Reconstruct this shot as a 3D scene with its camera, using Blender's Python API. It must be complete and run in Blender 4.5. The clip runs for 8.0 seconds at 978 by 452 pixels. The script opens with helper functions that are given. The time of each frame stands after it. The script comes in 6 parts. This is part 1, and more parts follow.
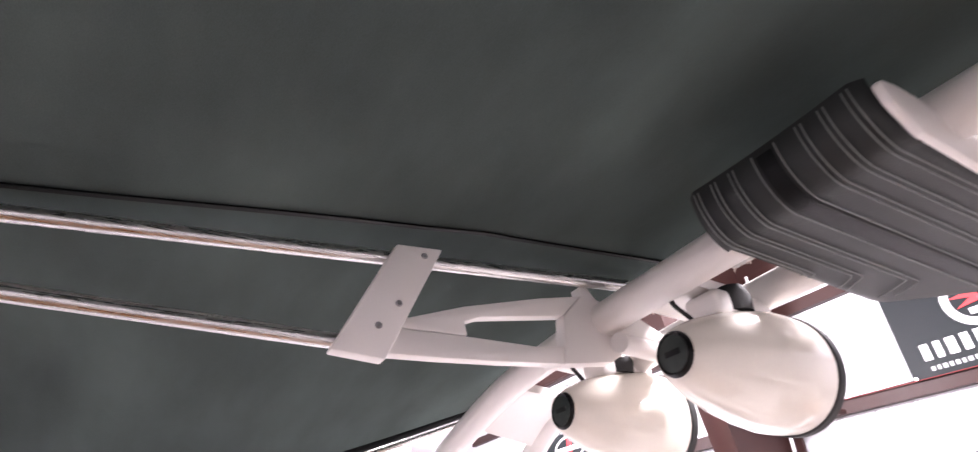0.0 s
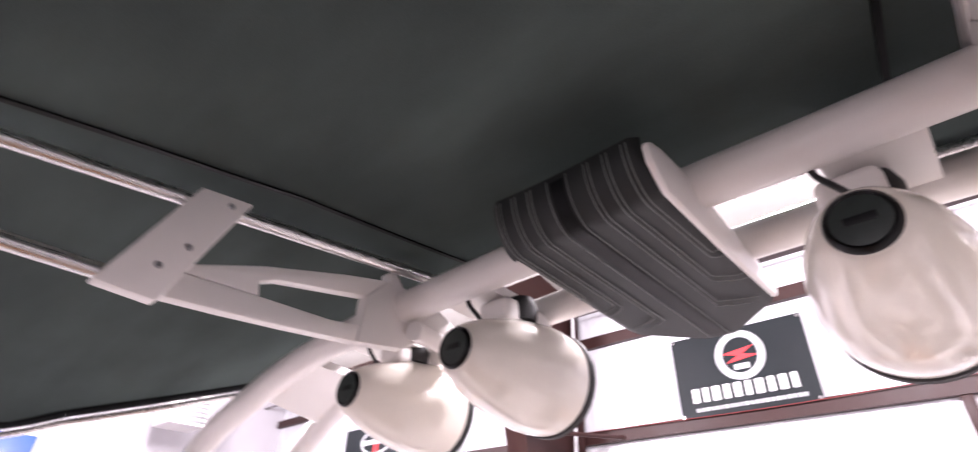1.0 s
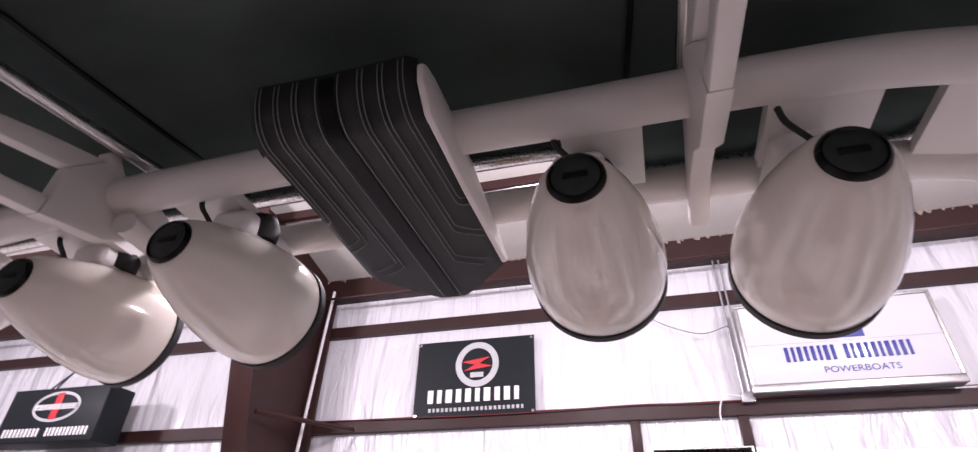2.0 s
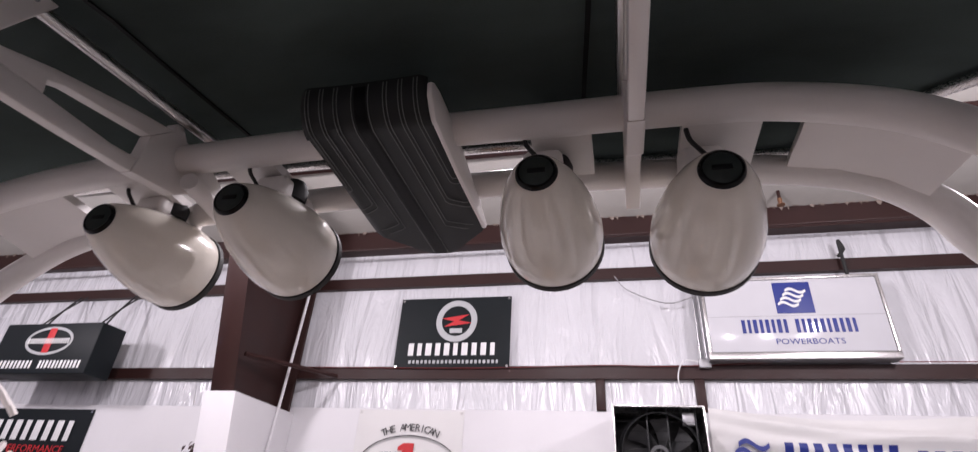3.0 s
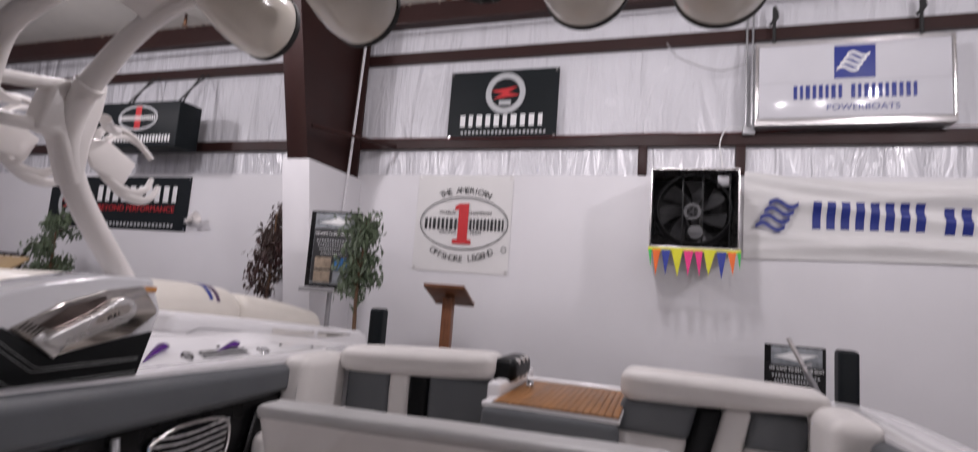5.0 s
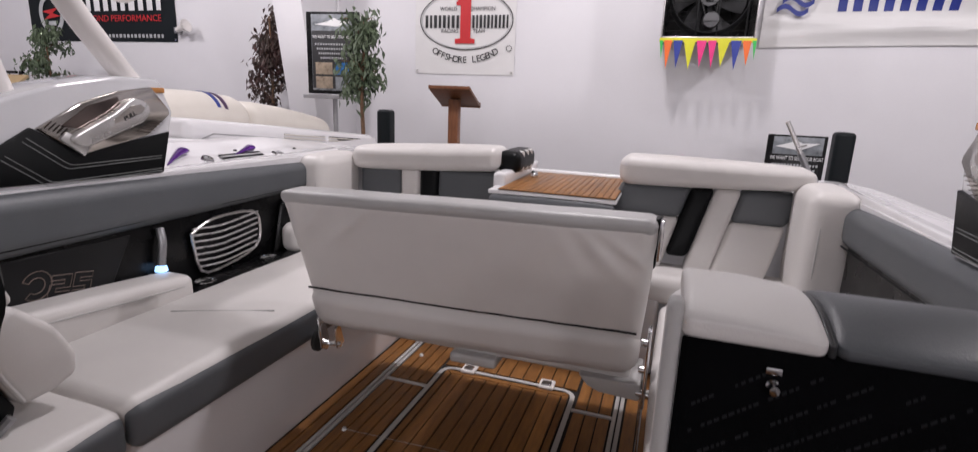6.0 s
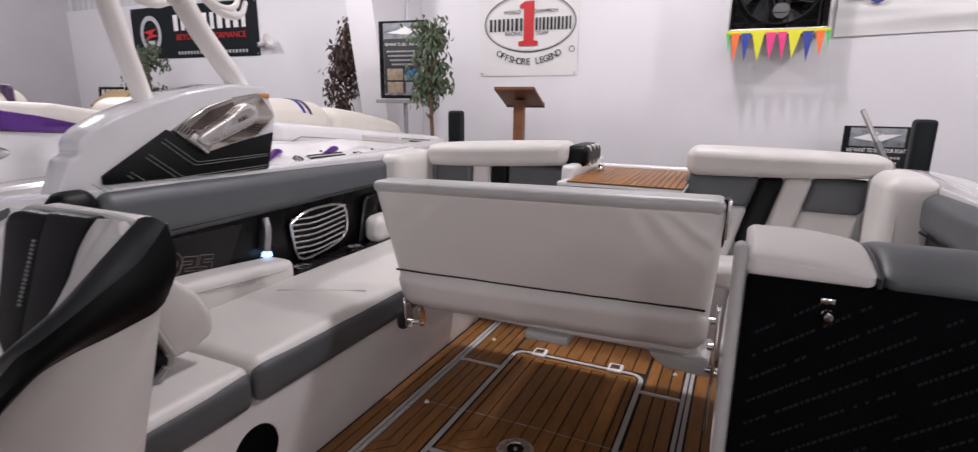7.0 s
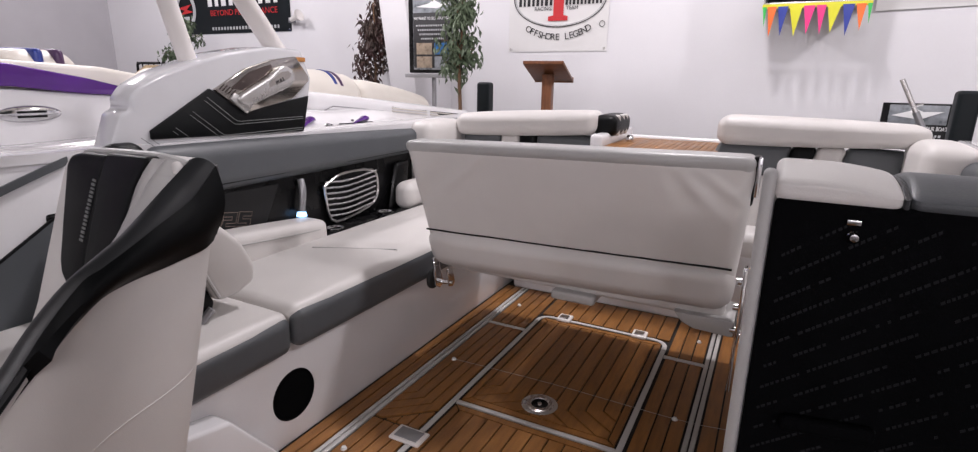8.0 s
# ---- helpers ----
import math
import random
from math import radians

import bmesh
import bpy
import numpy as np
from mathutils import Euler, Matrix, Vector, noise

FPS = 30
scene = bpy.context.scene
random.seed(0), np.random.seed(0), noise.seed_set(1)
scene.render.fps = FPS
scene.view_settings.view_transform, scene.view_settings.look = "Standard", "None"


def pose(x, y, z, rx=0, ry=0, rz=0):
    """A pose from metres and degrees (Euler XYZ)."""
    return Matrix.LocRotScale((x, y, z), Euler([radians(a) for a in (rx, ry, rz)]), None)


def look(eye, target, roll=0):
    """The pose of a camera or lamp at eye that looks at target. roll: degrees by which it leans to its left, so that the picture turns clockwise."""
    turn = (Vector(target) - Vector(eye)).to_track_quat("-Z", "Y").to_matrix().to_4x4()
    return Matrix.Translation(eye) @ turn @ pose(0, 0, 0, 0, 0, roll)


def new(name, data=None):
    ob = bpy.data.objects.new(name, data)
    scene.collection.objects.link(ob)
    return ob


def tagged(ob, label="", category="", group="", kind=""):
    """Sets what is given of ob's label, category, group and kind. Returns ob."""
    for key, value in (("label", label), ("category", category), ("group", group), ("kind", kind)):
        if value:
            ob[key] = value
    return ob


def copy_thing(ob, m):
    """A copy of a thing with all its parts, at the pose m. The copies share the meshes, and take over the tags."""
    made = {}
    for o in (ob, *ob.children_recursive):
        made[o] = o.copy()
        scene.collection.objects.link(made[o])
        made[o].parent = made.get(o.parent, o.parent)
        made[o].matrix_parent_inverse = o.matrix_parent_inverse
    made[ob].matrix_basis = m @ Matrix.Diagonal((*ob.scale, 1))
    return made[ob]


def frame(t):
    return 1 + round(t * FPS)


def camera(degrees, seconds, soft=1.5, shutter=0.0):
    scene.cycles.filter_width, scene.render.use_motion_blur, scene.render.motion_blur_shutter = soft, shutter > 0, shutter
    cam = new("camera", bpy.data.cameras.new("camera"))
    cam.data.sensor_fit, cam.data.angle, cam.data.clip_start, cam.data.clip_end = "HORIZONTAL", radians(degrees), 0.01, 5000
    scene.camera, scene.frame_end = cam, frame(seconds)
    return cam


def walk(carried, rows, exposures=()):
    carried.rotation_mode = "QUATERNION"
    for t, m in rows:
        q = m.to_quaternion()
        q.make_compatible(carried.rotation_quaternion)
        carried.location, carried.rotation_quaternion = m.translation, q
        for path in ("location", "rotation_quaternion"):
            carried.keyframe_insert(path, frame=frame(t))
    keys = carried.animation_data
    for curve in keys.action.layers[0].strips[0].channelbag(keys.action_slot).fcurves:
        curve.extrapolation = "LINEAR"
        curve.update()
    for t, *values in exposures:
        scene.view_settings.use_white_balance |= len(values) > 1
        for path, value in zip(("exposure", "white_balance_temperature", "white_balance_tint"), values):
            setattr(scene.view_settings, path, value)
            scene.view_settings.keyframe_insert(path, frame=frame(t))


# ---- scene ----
cam = camera(83.8, 8.0, 1.2, 0.4)
PATH = [
    (0, (0.599, 1.037, 1.791), (-0.855, 1.877, 2.878), -2.0),
    (0.5, (0.652, 1.04, 1.778), (-0.702, 2.037, 2.862), -1.5),
    (1, (0.662, 1.086, 1.756), (-0.484, 2.321, 2.834), 1.6),
    (1.5, (0.644, 1.155, 1.729), (-0.135, 2.652, 2.803), 1.3),
    (2, (0.674, 1.17, 1.659), (0.201, 2.77, 2.761), 1.5),
    (2.2, (0.683, 1.155, 1.63), (0.23, 2.762, 2.732), 2.3),
    (3.3, (0.769, 0.863, 1.501), (0.308, 2.595, 2.387), 4.2),
    (3.5, (0.781, 0.836, 1.488), (0.274, 2.59, 2.303), 4.8),
    (4, (0.815, 0.779, 1.432), (0.273, 2.536, 2.219), 5.1),
    (4.5, (0.825, 0.757, 1.396), (0.238, 2.567, 2.013), 4.6),
    (5, (0.83, 0.732, 1.338), (0.208, 2.618, 1.569), 4.2),
    (5.2, (0.856, 0.712, 1.349), (0.227, 2.61, 1.374), 4.1),
    (6.3, (0.884, 0.641, 1.254), (0.277, 2.48, 0.754), 2.2),
    (6.5, (0.888, 0.601, 1.257), (0.24, 2.429, 0.769), 1.8),
    (7, (0.889, 0.513, 1.244), (0.078, 2.284, 0.788), 0.5),
    (7.5, (0.894, 0.447, 1.204), (-0.006, 2.161, 0.701), 0.5),
    (8, (0.9, 0.452, 1.172), (0.017, 2.17, 0.654), 0.9),
]
EXPOSURES = [(0.0, 1.46, 6500, 16), (0.5, 1.28, 6500, 17), (1.0, 1.10, 6500, 19), (1.5, 0.42, 6500, 25), (2.0, -0.16, 6500, 23), (3.3, -0.68, 6500, 14), (4.0, -0.80, 6500, 12), (4.5, -0.90, 6500, 11),
             (5.0, -1.10, 6500, 12), (6.3, -0.58, 6500, 10), (7.0, -0.56, 6500, 10), (7.5, -0.56, 6500, 10), (8.0, -0.36, 6500, 10)]
walk(cam, [(t, look(eye, target, roll)) for t, eye, target, roll in PATH], EXPOSURES)

# ---- light ----
world = bpy.data.worlds.new("hall_air")
world.use_nodes = True
scene.world = world
world.node_tree.nodes["Background"].inputs[0].default_value = (0.8, 0.85, 1.0, 1)
world.node_tree.nodes["Background"].inputs[1].default_value = 0.02
# two rows of ceiling lights along the hall: y, height, watts, and the x of each light
LAMP_ROWS = [(3.6, 4.45, 395, (-7.5, -3.65, 0.2, 4.05)), (-9.5, 5.3, 720, (0.2, 4.05, 7.9))]


# ---- helpers of this scene ----
def part(name, bm, material, parent, label="", flat=False):
    root = parent
    while root.parent:
        root = root.parent
    bm.transform(Matrix.Translation(-root.location))
    me = bpy.data.meshes.new(name)
    for f in bm.faces:
        f.smooth = not flat
    bm.to_mesh(me)
    bm.free()
    if not flat:
        me.set_sharp_from_angle(angle=radians(40))
    me.materials.append(material)
    ob = new(name, me)
    ob.parent = parent
    if label:
        tagged(ob, label)
    return ob


def thing(name, at, label, category, group="", kind=""):
    ob = new(name)
    ob.empty_display_size = 0.1
    ob.location = at
    return tagged(ob, label, category, group, kind)


def solo(name, bm, material, label, category, group="", kind="", flat=False):
    lo = [min(v.co[i] for v in bm.verts) for i in range(3)]
    hi = [max(v.co[i] for v in bm.verts) for i in range(3)]
    at = Vector(((lo[0] + hi[0]) / 2, (lo[1] + hi[1]) / 2, lo[2]))
    bm.transform(Matrix.Translation(-at))
    me = bpy.data.meshes.new(name)
    for f in bm.faces:
        f.smooth = not flat
    bm.to_mesh(me)
    bm.free()
    if not flat:
        me.set_sharp_from_angle(angle=radians(40))
    me.materials.append(material)
    ob = new(name, me)
    ob.location = at
    return tagged(ob, label, category, group, kind)


def join(*many):
    out = bmesh.new()
    for b in many:
        me = bpy.data.meshes.new("joined")
        b.to_mesh(me)
        b.free()
        out.from_mesh(me)
        bpy.data.meshes.remove(me)
    return out


def rbox(x0, x1, y0, y1, z0, z1, r=0.01, k=2, n=1, puff=0.0, fn=None):
    """A box with rounded edges; puff swells its sides like a cushion; fn bends it."""
    c = ((x0 + x1) / 2, (y0 + y1) / 2, (z0 + z1) / 2)
    h = (abs(x1 - x0) / 2, abs(y1 - y0) / 2, abs(z1 - z0) / 2)
    r = min(r, min(h) * 0.999)
    lines = []
    for a in range(3):
        i = h[a] - r
        edge = [r * (1 - j / k) for j in range(k)]
        mid = [-i + 2 * i * j / n for j in range(n + 1)]
        lines.append([-i - e for e in edge] + mid + [i + e for e in reversed(edge)])
    bm = bmesh.new()
    seen = {}

    def vert(p):
        key = tuple(round(v, 6) for v in p)
        if key not in seen:
            q = [max(-(h[a] - r), min(h[a] - r, p[a])) for a in range(3)]
            d = Vector([p[a] - q[a] for a in range(3)])
            d = d.normalized() * r if d.length > 1e-9 else d
            w = [q[a] + d[a] for a in range(3)]
            if puff:
                t = [max(0.0, 1 - (w[a] / h[a]) ** 2) for a in range(3)]
                for a in range(3):
                    b, e = (a + 1) % 3, (a + 2) % 3
                    w[a] += math.copysign(1, w[a]) * puff * (abs(w[a]) / h[a]) ** 3 * math.sqrt(t[b] * t[e])
            w = Vector(w) + Vector(c)
            seen[key] = bm.verts.new(fn(w) if fn else w)
        return seen[key]

    for a in range(3):
        b, e = (a + 1) % 3, (a + 2) % 3
        for s in (-1, 1):
            for i in range(len(lines[b]) - 1):
                for j in range(len(lines[e]) - 1):
                    quad = []
                    for u, v in ((i, j), (i + 1, j), (i + 1, j + 1), (i, j + 1)):
                        p = [0, 0, 0]
                        p[a], p[b], p[e] = s * h[a], lines[b][u], lines[e][v]
                        quad.append(vert(p))
                    if s < 0:
                        quad.reverse()
                    if len(set(quad)) == 4:
                        bm.faces.new(quad)
    return bm


def prism(poly, axis, a0, a1, bevel=0.0, seg=2):
    """A flat outline, drawn in the two other axes, with a thickness from a0 to a1 along the axis."""
    order = {"x": (1, 2, 0), "y": (0, 2, 1), "z": (0, 1, 2)}[axis]
    bm = bmesh.new()
    rings = []
    for a in (a0, a1):
        ring = []
        for p in poly:
            w = [0, 0, 0]
            w[order[0]], w[order[1]], w[order[2]] = p[0], p[1], a
            ring.append(bm.verts.new(w))
        rings.append(ring)
    m = len(poly)
    bm.faces.new(rings[0])
    bm.faces.new(list(reversed(rings[1])))
    for i in range(m):
        bm.faces.new((rings[0][i], rings[1][i], rings[1][(i + 1) % m], rings[0][(i + 1) % m]))
    bmesh.ops.recalc_face_normals(bm, faces=bm.faces[:])
    if bevel:
        bmesh.ops.bevel(bm, geom=bm.edges[:], offset=bevel, segments=seg, affect="EDGES", profile=0.5, clamp_overlap=True)
    return bm


def smooth_path(points, steps=6):
    p = [Vector(q) for q in points]
    p = [2 * p[0] - p[1]] + p + [2 * p[-1] - p[-2]]
    out = []
    for i in range(1, len(p) - 2):
        for j in range(steps):
            t = j / steps
            out.append(0.5 * (2 * p[i] + (p[i + 1] - p[i - 1]) * t + (2 * p[i - 1] - 5 * p[i] + 4 * p[i + 1] - p[i + 2]) * t * t
                              + (3 * p[i] - p[i - 1] - 3 * p[i + 1] + p[i + 2]) * t ** 3))
    out.append(p[-2])
    return out


def tube(points, radius, seg=12, steps=6, flatten=1.0, taper=None):
    path = smooth_path(points, steps) if steps > 1 else [Vector(q) for q in points]
    bm = bmesh.new()
    rings = []
    side = None
    for i, q in enumerate(path):
        d = (path[min(i + 1, len(path) - 1)] - path[max(i - 1, 0)]).normalized()
        if side is None:
            side = d.orthogonal().normalized() if abs(d.z) > 0.9 else d.cross(Vector((0, 0, 1))).normalized()
        side = (side - d * side.dot(d)).normalized()
        up = side.cross(d)
        rr = radius * (taper(i / (len(path) - 1)) if taper else 1)
        rings.append([bm.verts.new(q + side * math.cos(a) * rr + up * math.sin(a) * rr * flatten)
                      for a in (2 * math.pi * j / seg for j in range(seg))])
    for a, b in zip(rings, rings[1:]):
        for j in range(seg):
            bm.faces.new((a[j], a[(j + 1) % seg], b[(j + 1) % seg], b[j]))
    bm.faces.new(list(reversed(rings[0])))
    bm.faces.new(rings[-1])
    bmesh.ops.recalc_face_normals(bm, faces=bm.faces[:])
    return bm


def lathe(profile, m=None, seg=32):
    """A turned shape: (radius, height) pairs about z, then laid by the matrix m."""
    bm = bmesh.new()
    rings = []
    for r, z in profile:
        if r < 1e-6:
            rings.append([bm.verts.new((0, 0, z))])
        else:
            rings.append([bm.verts.new((r * math.cos(2 * math.pi * j / seg), r * math.sin(2 * math.pi * j / seg), z)) for j in range(seg)])
    for a, b in zip(rings, rings[1:]):
        for j in range(seg):
            q = [a[j % len(a)], a[(j + 1) % len(a)], b[(j + 1) % len(b)], b[j % len(b)]]
            q = list(dict.fromkeys(q))
            if len(q) > 2:
                bm.faces.new(q)
    bmesh.ops.recalc_face_normals(bm, faces=bm.faces[:])
    if m is not None:
        bm.transform(m)
    return bm


def sheet(fn, nu, nv, thick=0.0):
    """A grid surface fn(u, v), u and v from 0 to 1, with an optional thickness along its normals."""
    bm = bmesh.new()
    g = [[bm.verts.new(fn(i / nu, j / nv)) for j in range(nv + 1)] for i in range(nu + 1)]
    for i in range(nu):
        for j in range(nv):
            bm.faces.new((g[i][j], g[i + 1][j], g[i + 1][j + 1], g[i][j + 1]))
    if thick:
        bmesh.ops.recalc_face_normals(bm, faces=bm.faces[:])
        bmesh.ops.solidify(bm, geom=bm.faces[:], thickness=thick)
    return bm


def lettering(body, size, m, depth=0.002, stretch=1.0, spacing=1.0):
    """Text in the built-in font, centred, standing in its x-z plane and facing -y, laid by the matrix m."""
    cu = bpy.data.curves.new("lettering", "FONT")
    cu.body, cu.size, cu.align_x, cu.align_y, cu.extrude = body, size, "CENTER", "CENTER", depth / 2
    cu.space_character = spacing
    cu.resolution_u = 3
    ob = bpy.data.objects.new("lettering", cu)
    scene.collection.objects.link(ob)
    bpy.context.view_layer.update()
    me = bpy.data.meshes.new_from_object(ob.evaluated_get(bpy.context.evaluated_depsgraph_get()))
    bpy.data.objects.remove(ob)
    bm = bmesh.new()
    bm.from_mesh(me)
    bpy.data.meshes.remove(me)
    bm.transform(m @ Matrix.Rotation(radians(90), 4, "X") @ Matrix.Diagonal((stretch, 1, 1, 1)))
    return bm


def mark_list(x0, x1, z0, z1, y, n, thick=0.003, widths=(1.0, 0.8, 1.1, 0.9)):
    """Plain upright bars, in a row of a word's size."""
    n = n * 2 if n < 10 else n
    w = [widths[i % len(widths)] for i in range(n)]
    unit = (x1 - x0) / (sum(w) + 0.7 * (n - 1))
    x, many = x0, []
    for q in w:
        many.append(rbox(x, x + q * unit, y - thick, y, z0, z1, 0.0005, 1))
        x += (q + 0.7) * unit
    return many


def mark_bars(*where):
    return join(*mark_list(*where))


def word_bars(material, parent, *words):
    for w in words:
        for bm in mark_list(*w):
            part("print_bar", bm, material, parent)


def fine_print(bm, material, parent):
    return tagged(part("small_print", bm, material, parent), "rows of small print", kind="stuff")


def ring_band(cx, cz, y, rx, rz, width, thick=0.004, seg=40, cut=None):
    """A flat elliptic band standing in the x-z plane."""
    bm = bmesh.new()
    rows = []
    for j in range(seg):
        a = 2 * math.pi * j / seg
        ca, sa = math.cos(a), math.sin(a)
        rows.append([bm.verts.new((cx + ca * (rx + o), yy, cz + sa * (rz + o))) for o, yy in ((0, y - thick), (-width, y - thick), (-width, y), (0, y))])
    for j in range(seg):
        a, b = rows[j], rows[(j + 1) % seg]
        for i in range(4):
            bm.faces.new((a[i], a[(i + 1) % 4], b[(i + 1) % 4], b[i]))
    bmesh.ops.recalc_face_normals(bm, faces=bm.faces[:])
    return bm


# ---- materials ----
def mat(name, color, rough=0.5, metal=0.0, var=0.12, scale=6.0, fine=180.0, bump=0.15, rough_var=0.1, coat=0.0, other=None, stretch=(1, 1, 1), random_tint=0.0, spec=0.5):
    """Base colour with blotches (scale per metre) and a fine grain that also drives a slight relief."""
    m = bpy.data.materials.new(name)
    m.use_nodes = True
    nt = m.node_tree
    b = nt.nodes["Principled BSDF"]
    co = nt.nodes.new("ShaderNodeTexCoord")
    mp = nt.nodes.new("ShaderNodeMapping")
    mp.inputs["Scale"].default_value = stretch
    nt.links.new(co.outputs["Object"], mp.inputs["Vector"])
    n1, n2 = nt.nodes.new("ShaderNodeTexNoise"), nt.nodes.new("ShaderNodeTexNoise")
    n1.inputs["Scale"].default_value, n1.inputs["Detail"].default_value = scale, 5
    n2.inputs["Scale"].default_value, n2.inputs["Detail"].default_value = fine, 3
    for n in (n1, n2):
        nt.links.new(mp.outputs["Vector"], n.inputs["Vector"])
    mix = nt.nodes.new("ShaderNodeMixRGB")
    dark = [c * (1 - var) for c in color] if other is None else other
    mix.inputs[1].default_value, mix.inputs[2].default_value = (*dark, 1), (*[min(1, c * (1 + var * 0.5)) for c in color], 1)
    add = nt.nodes.new("ShaderNodeMath")
    add.operation = "MULTIPLY_ADD"
    nt.links.new(n2.outputs["Fac"], add.inputs[0])
    add.inputs[1].default_value = 0.5
    half = nt.nodes.new("ShaderNodeMath")
    half.operation = "MULTIPLY_ADD"
    nt.links.new(n1.outputs["Fac"], half.inputs[0])
    half.inputs[1].default_value, half.inputs[2].default_value = 1.6, -0.55
    nt.links.new(half.outputs[0], add.inputs[2])
    nt.links.new(add.outputs[0], mix.inputs[0])
    last = mix.outputs[0]
    if random_tint:
        info, hsv = nt.nodes.new("ShaderNodeObjectInfo"), nt.nodes.new("ShaderNodeHueSaturation")
        mr = nt.nodes.new("ShaderNodeMapRange")
        mr.inputs[3].default_value, mr.inputs[4].default_value = 1 - random_tint, 1 + random_tint
        nt.links.new(info.outputs["Random"], mr.inputs[0])
        nt.links.new(mr.outputs[0], hsv.inputs["Value"])
        nt.links.new(last, hsv.inputs["Color"])
        last = hsv.outputs[0]
    nt.links.new(last, b.inputs["Base Color"])
    rr = nt.nodes.new("ShaderNodeMapRange")
    rr.inputs[3].default_value, rr.inputs[4].default_value = max(0.02, rough - rough_var), min(1, rough + rough_var)
    nt.links.new(n1.outputs["Fac"], rr.inputs[0])
    nt.links.new(rr.outputs[0], b.inputs["Roughness"])
    b.inputs["Metallic"].default_value = metal
    b.inputs["Specular IOR Level"].default_value = spec
    b.inputs["Coat Weight"].default_value = coat
    b.inputs["Coat Roughness"].default_value = 0.06
    if bump:
        bp = nt.nodes.new("ShaderNodeBump")
        bp.inputs["Strength"].default_value, bp.inputs["Distance"].default_value = bump, 0.002
        nt.links.new(n2.outputs["Fac"], bp.inputs["Height"])
        nt.links.new(bp.outputs[0], b.inputs["Normal"])
    return m


def glow(name, color, strength):
    m = bpy.data.materials.new(name)
    m.use_nodes = True
    b = m.node_tree.nodes["Principled BSDF"]
    b.inputs["Base Color"].default_value = (*color, 1)
    b.inputs["Emission Color"].default_value = (*color, 1)
    b.inputs["Emission Strength"].default_value = strength
    return m


PEARL = mat("pearl_gelcoat", (0.64, 0.64, 0.66), 0.16, var=0.05, bump=0.0, coat=0.4, rough_var=0.05)
GEL = mat("white_gelcoat", (0.78, 0.77, 0.78), 0.14, var=0.04, bump=0.0, coat=0.4, rough_var=0.05)
POWDER = mat("white_powder_coat", (0.80, 0.765, 0.74), 0.32, var=0.06, fine=300, bump=0.04)
PODWHITE = mat("cream_pod_plastic", (0.84, 0.79, 0.705), 0.16, var=0.07, scale=9, bump=0.03, coat=0.3)
VINYL = mat("white_vinyl", (0.66, 0.635, 0.615), 0.42, var=0.07, scale=5, fine=420, bump=0.22)
GREYV = mat("grey_vinyl", (0.088, 0.095, 0.102), 0.45, var=0.1, scale=7, fine=420, bump=0.22)
LIGHTGREYV = mat("light_grey_vinyl", (0.47, 0.46, 0.45), 0.42, var=0.08, scale=7, fine=420, bump=0.22)
TOPGREYV = mat("silver_grey_vinyl", (0.43, 0.425, 0.42), 0.34, var=0.08, scale=7, fine=420, bump=0.25)
BLACKV = mat("black_vinyl", (0.0042, 0.0048, 0.0054), 0.38, var=0.2, fine=420, bump=0.25, spec=0.14)
CONSOLEV = mat("black_stitched_vinyl", (0.018, 0.021, 0.021), 0.48, var=0.2, fine=300, bump=0.25, spec=0.3)
TRIMV = mat("charcoal_and_sheen_vinyl", (0.022, 0.023, 0.025), 0.38, var=0.2, fine=420, bump=0.25, spec=0.45)
CARPET = mat("black_carpet", (0.0034, 0.0036, 0.0042), 0.9, var=0.4, scale=14, fine=600, bump=0.6, spec=0.04)
CANVAS = mat("black_canvas", (0.072, 0.092, 0.087), 0.9, var=0.55, scale=2.2, fine=380, bump=0.5, spec=0.05, stretch=(1, 2.5, 1))
PLASTIC = mat("black_plastic", (0.0045, 0.0045, 0.005), 0.28, var=0.2, bump=0.05, spec=0.22)
RUBBER = mat("black_rubber", (0.02, 0.02, 0.02), 0.7, var=0.3, bump=0.2)
DARKPANEL = mat("charcoal_panel", (0.0095, 0.010, 0.011), 0.4, var=0.15, bump=0.1, spec=0.3)
SATIN = mat("satin_silver", (0.62, 0.61, 0.60), 0.28, 0.75, var=0.06, bump=0.05)
SMOKED = mat("smoked_chrome", (0.46, 0.43, 0.40), 0.16, 1.0, var=0.1, bump=0.0)
SMOKED_DARK = mat("dark_ribs_and_reflection", (0.16, 0.13, 0.12), 0.12, 1.0, var=0.15, bump=0.0)
CHROME = mat("chrome", (0.75, 0.75, 0.76), 0.1, 1.0, var=0.05, bump=0.0, rough_var=0.05)
ALU = mat("brushed_aluminium", (0.70, 0.68, 0.67), 0.28, 1.0, var=0.08, bump=0.1, stretch=(60, 1, 60))
STEELGREY = mat("grey_metal", (0.35, 0.35, 0.36), 0.4, 0.7, var=0.1)
TEAK = mat("teak_foam", (0.28, 0.122, 0.031), 0.42, var=0.35, scale=9, fine=140, bump=0.35, stretch=(6, 1, 6), random_tint=0.12, other=(0.165, 0.068, 0.017))
CAULK = mat("black_caulk", (0.012, 0.010, 0.009), 0.8, var=0.3)
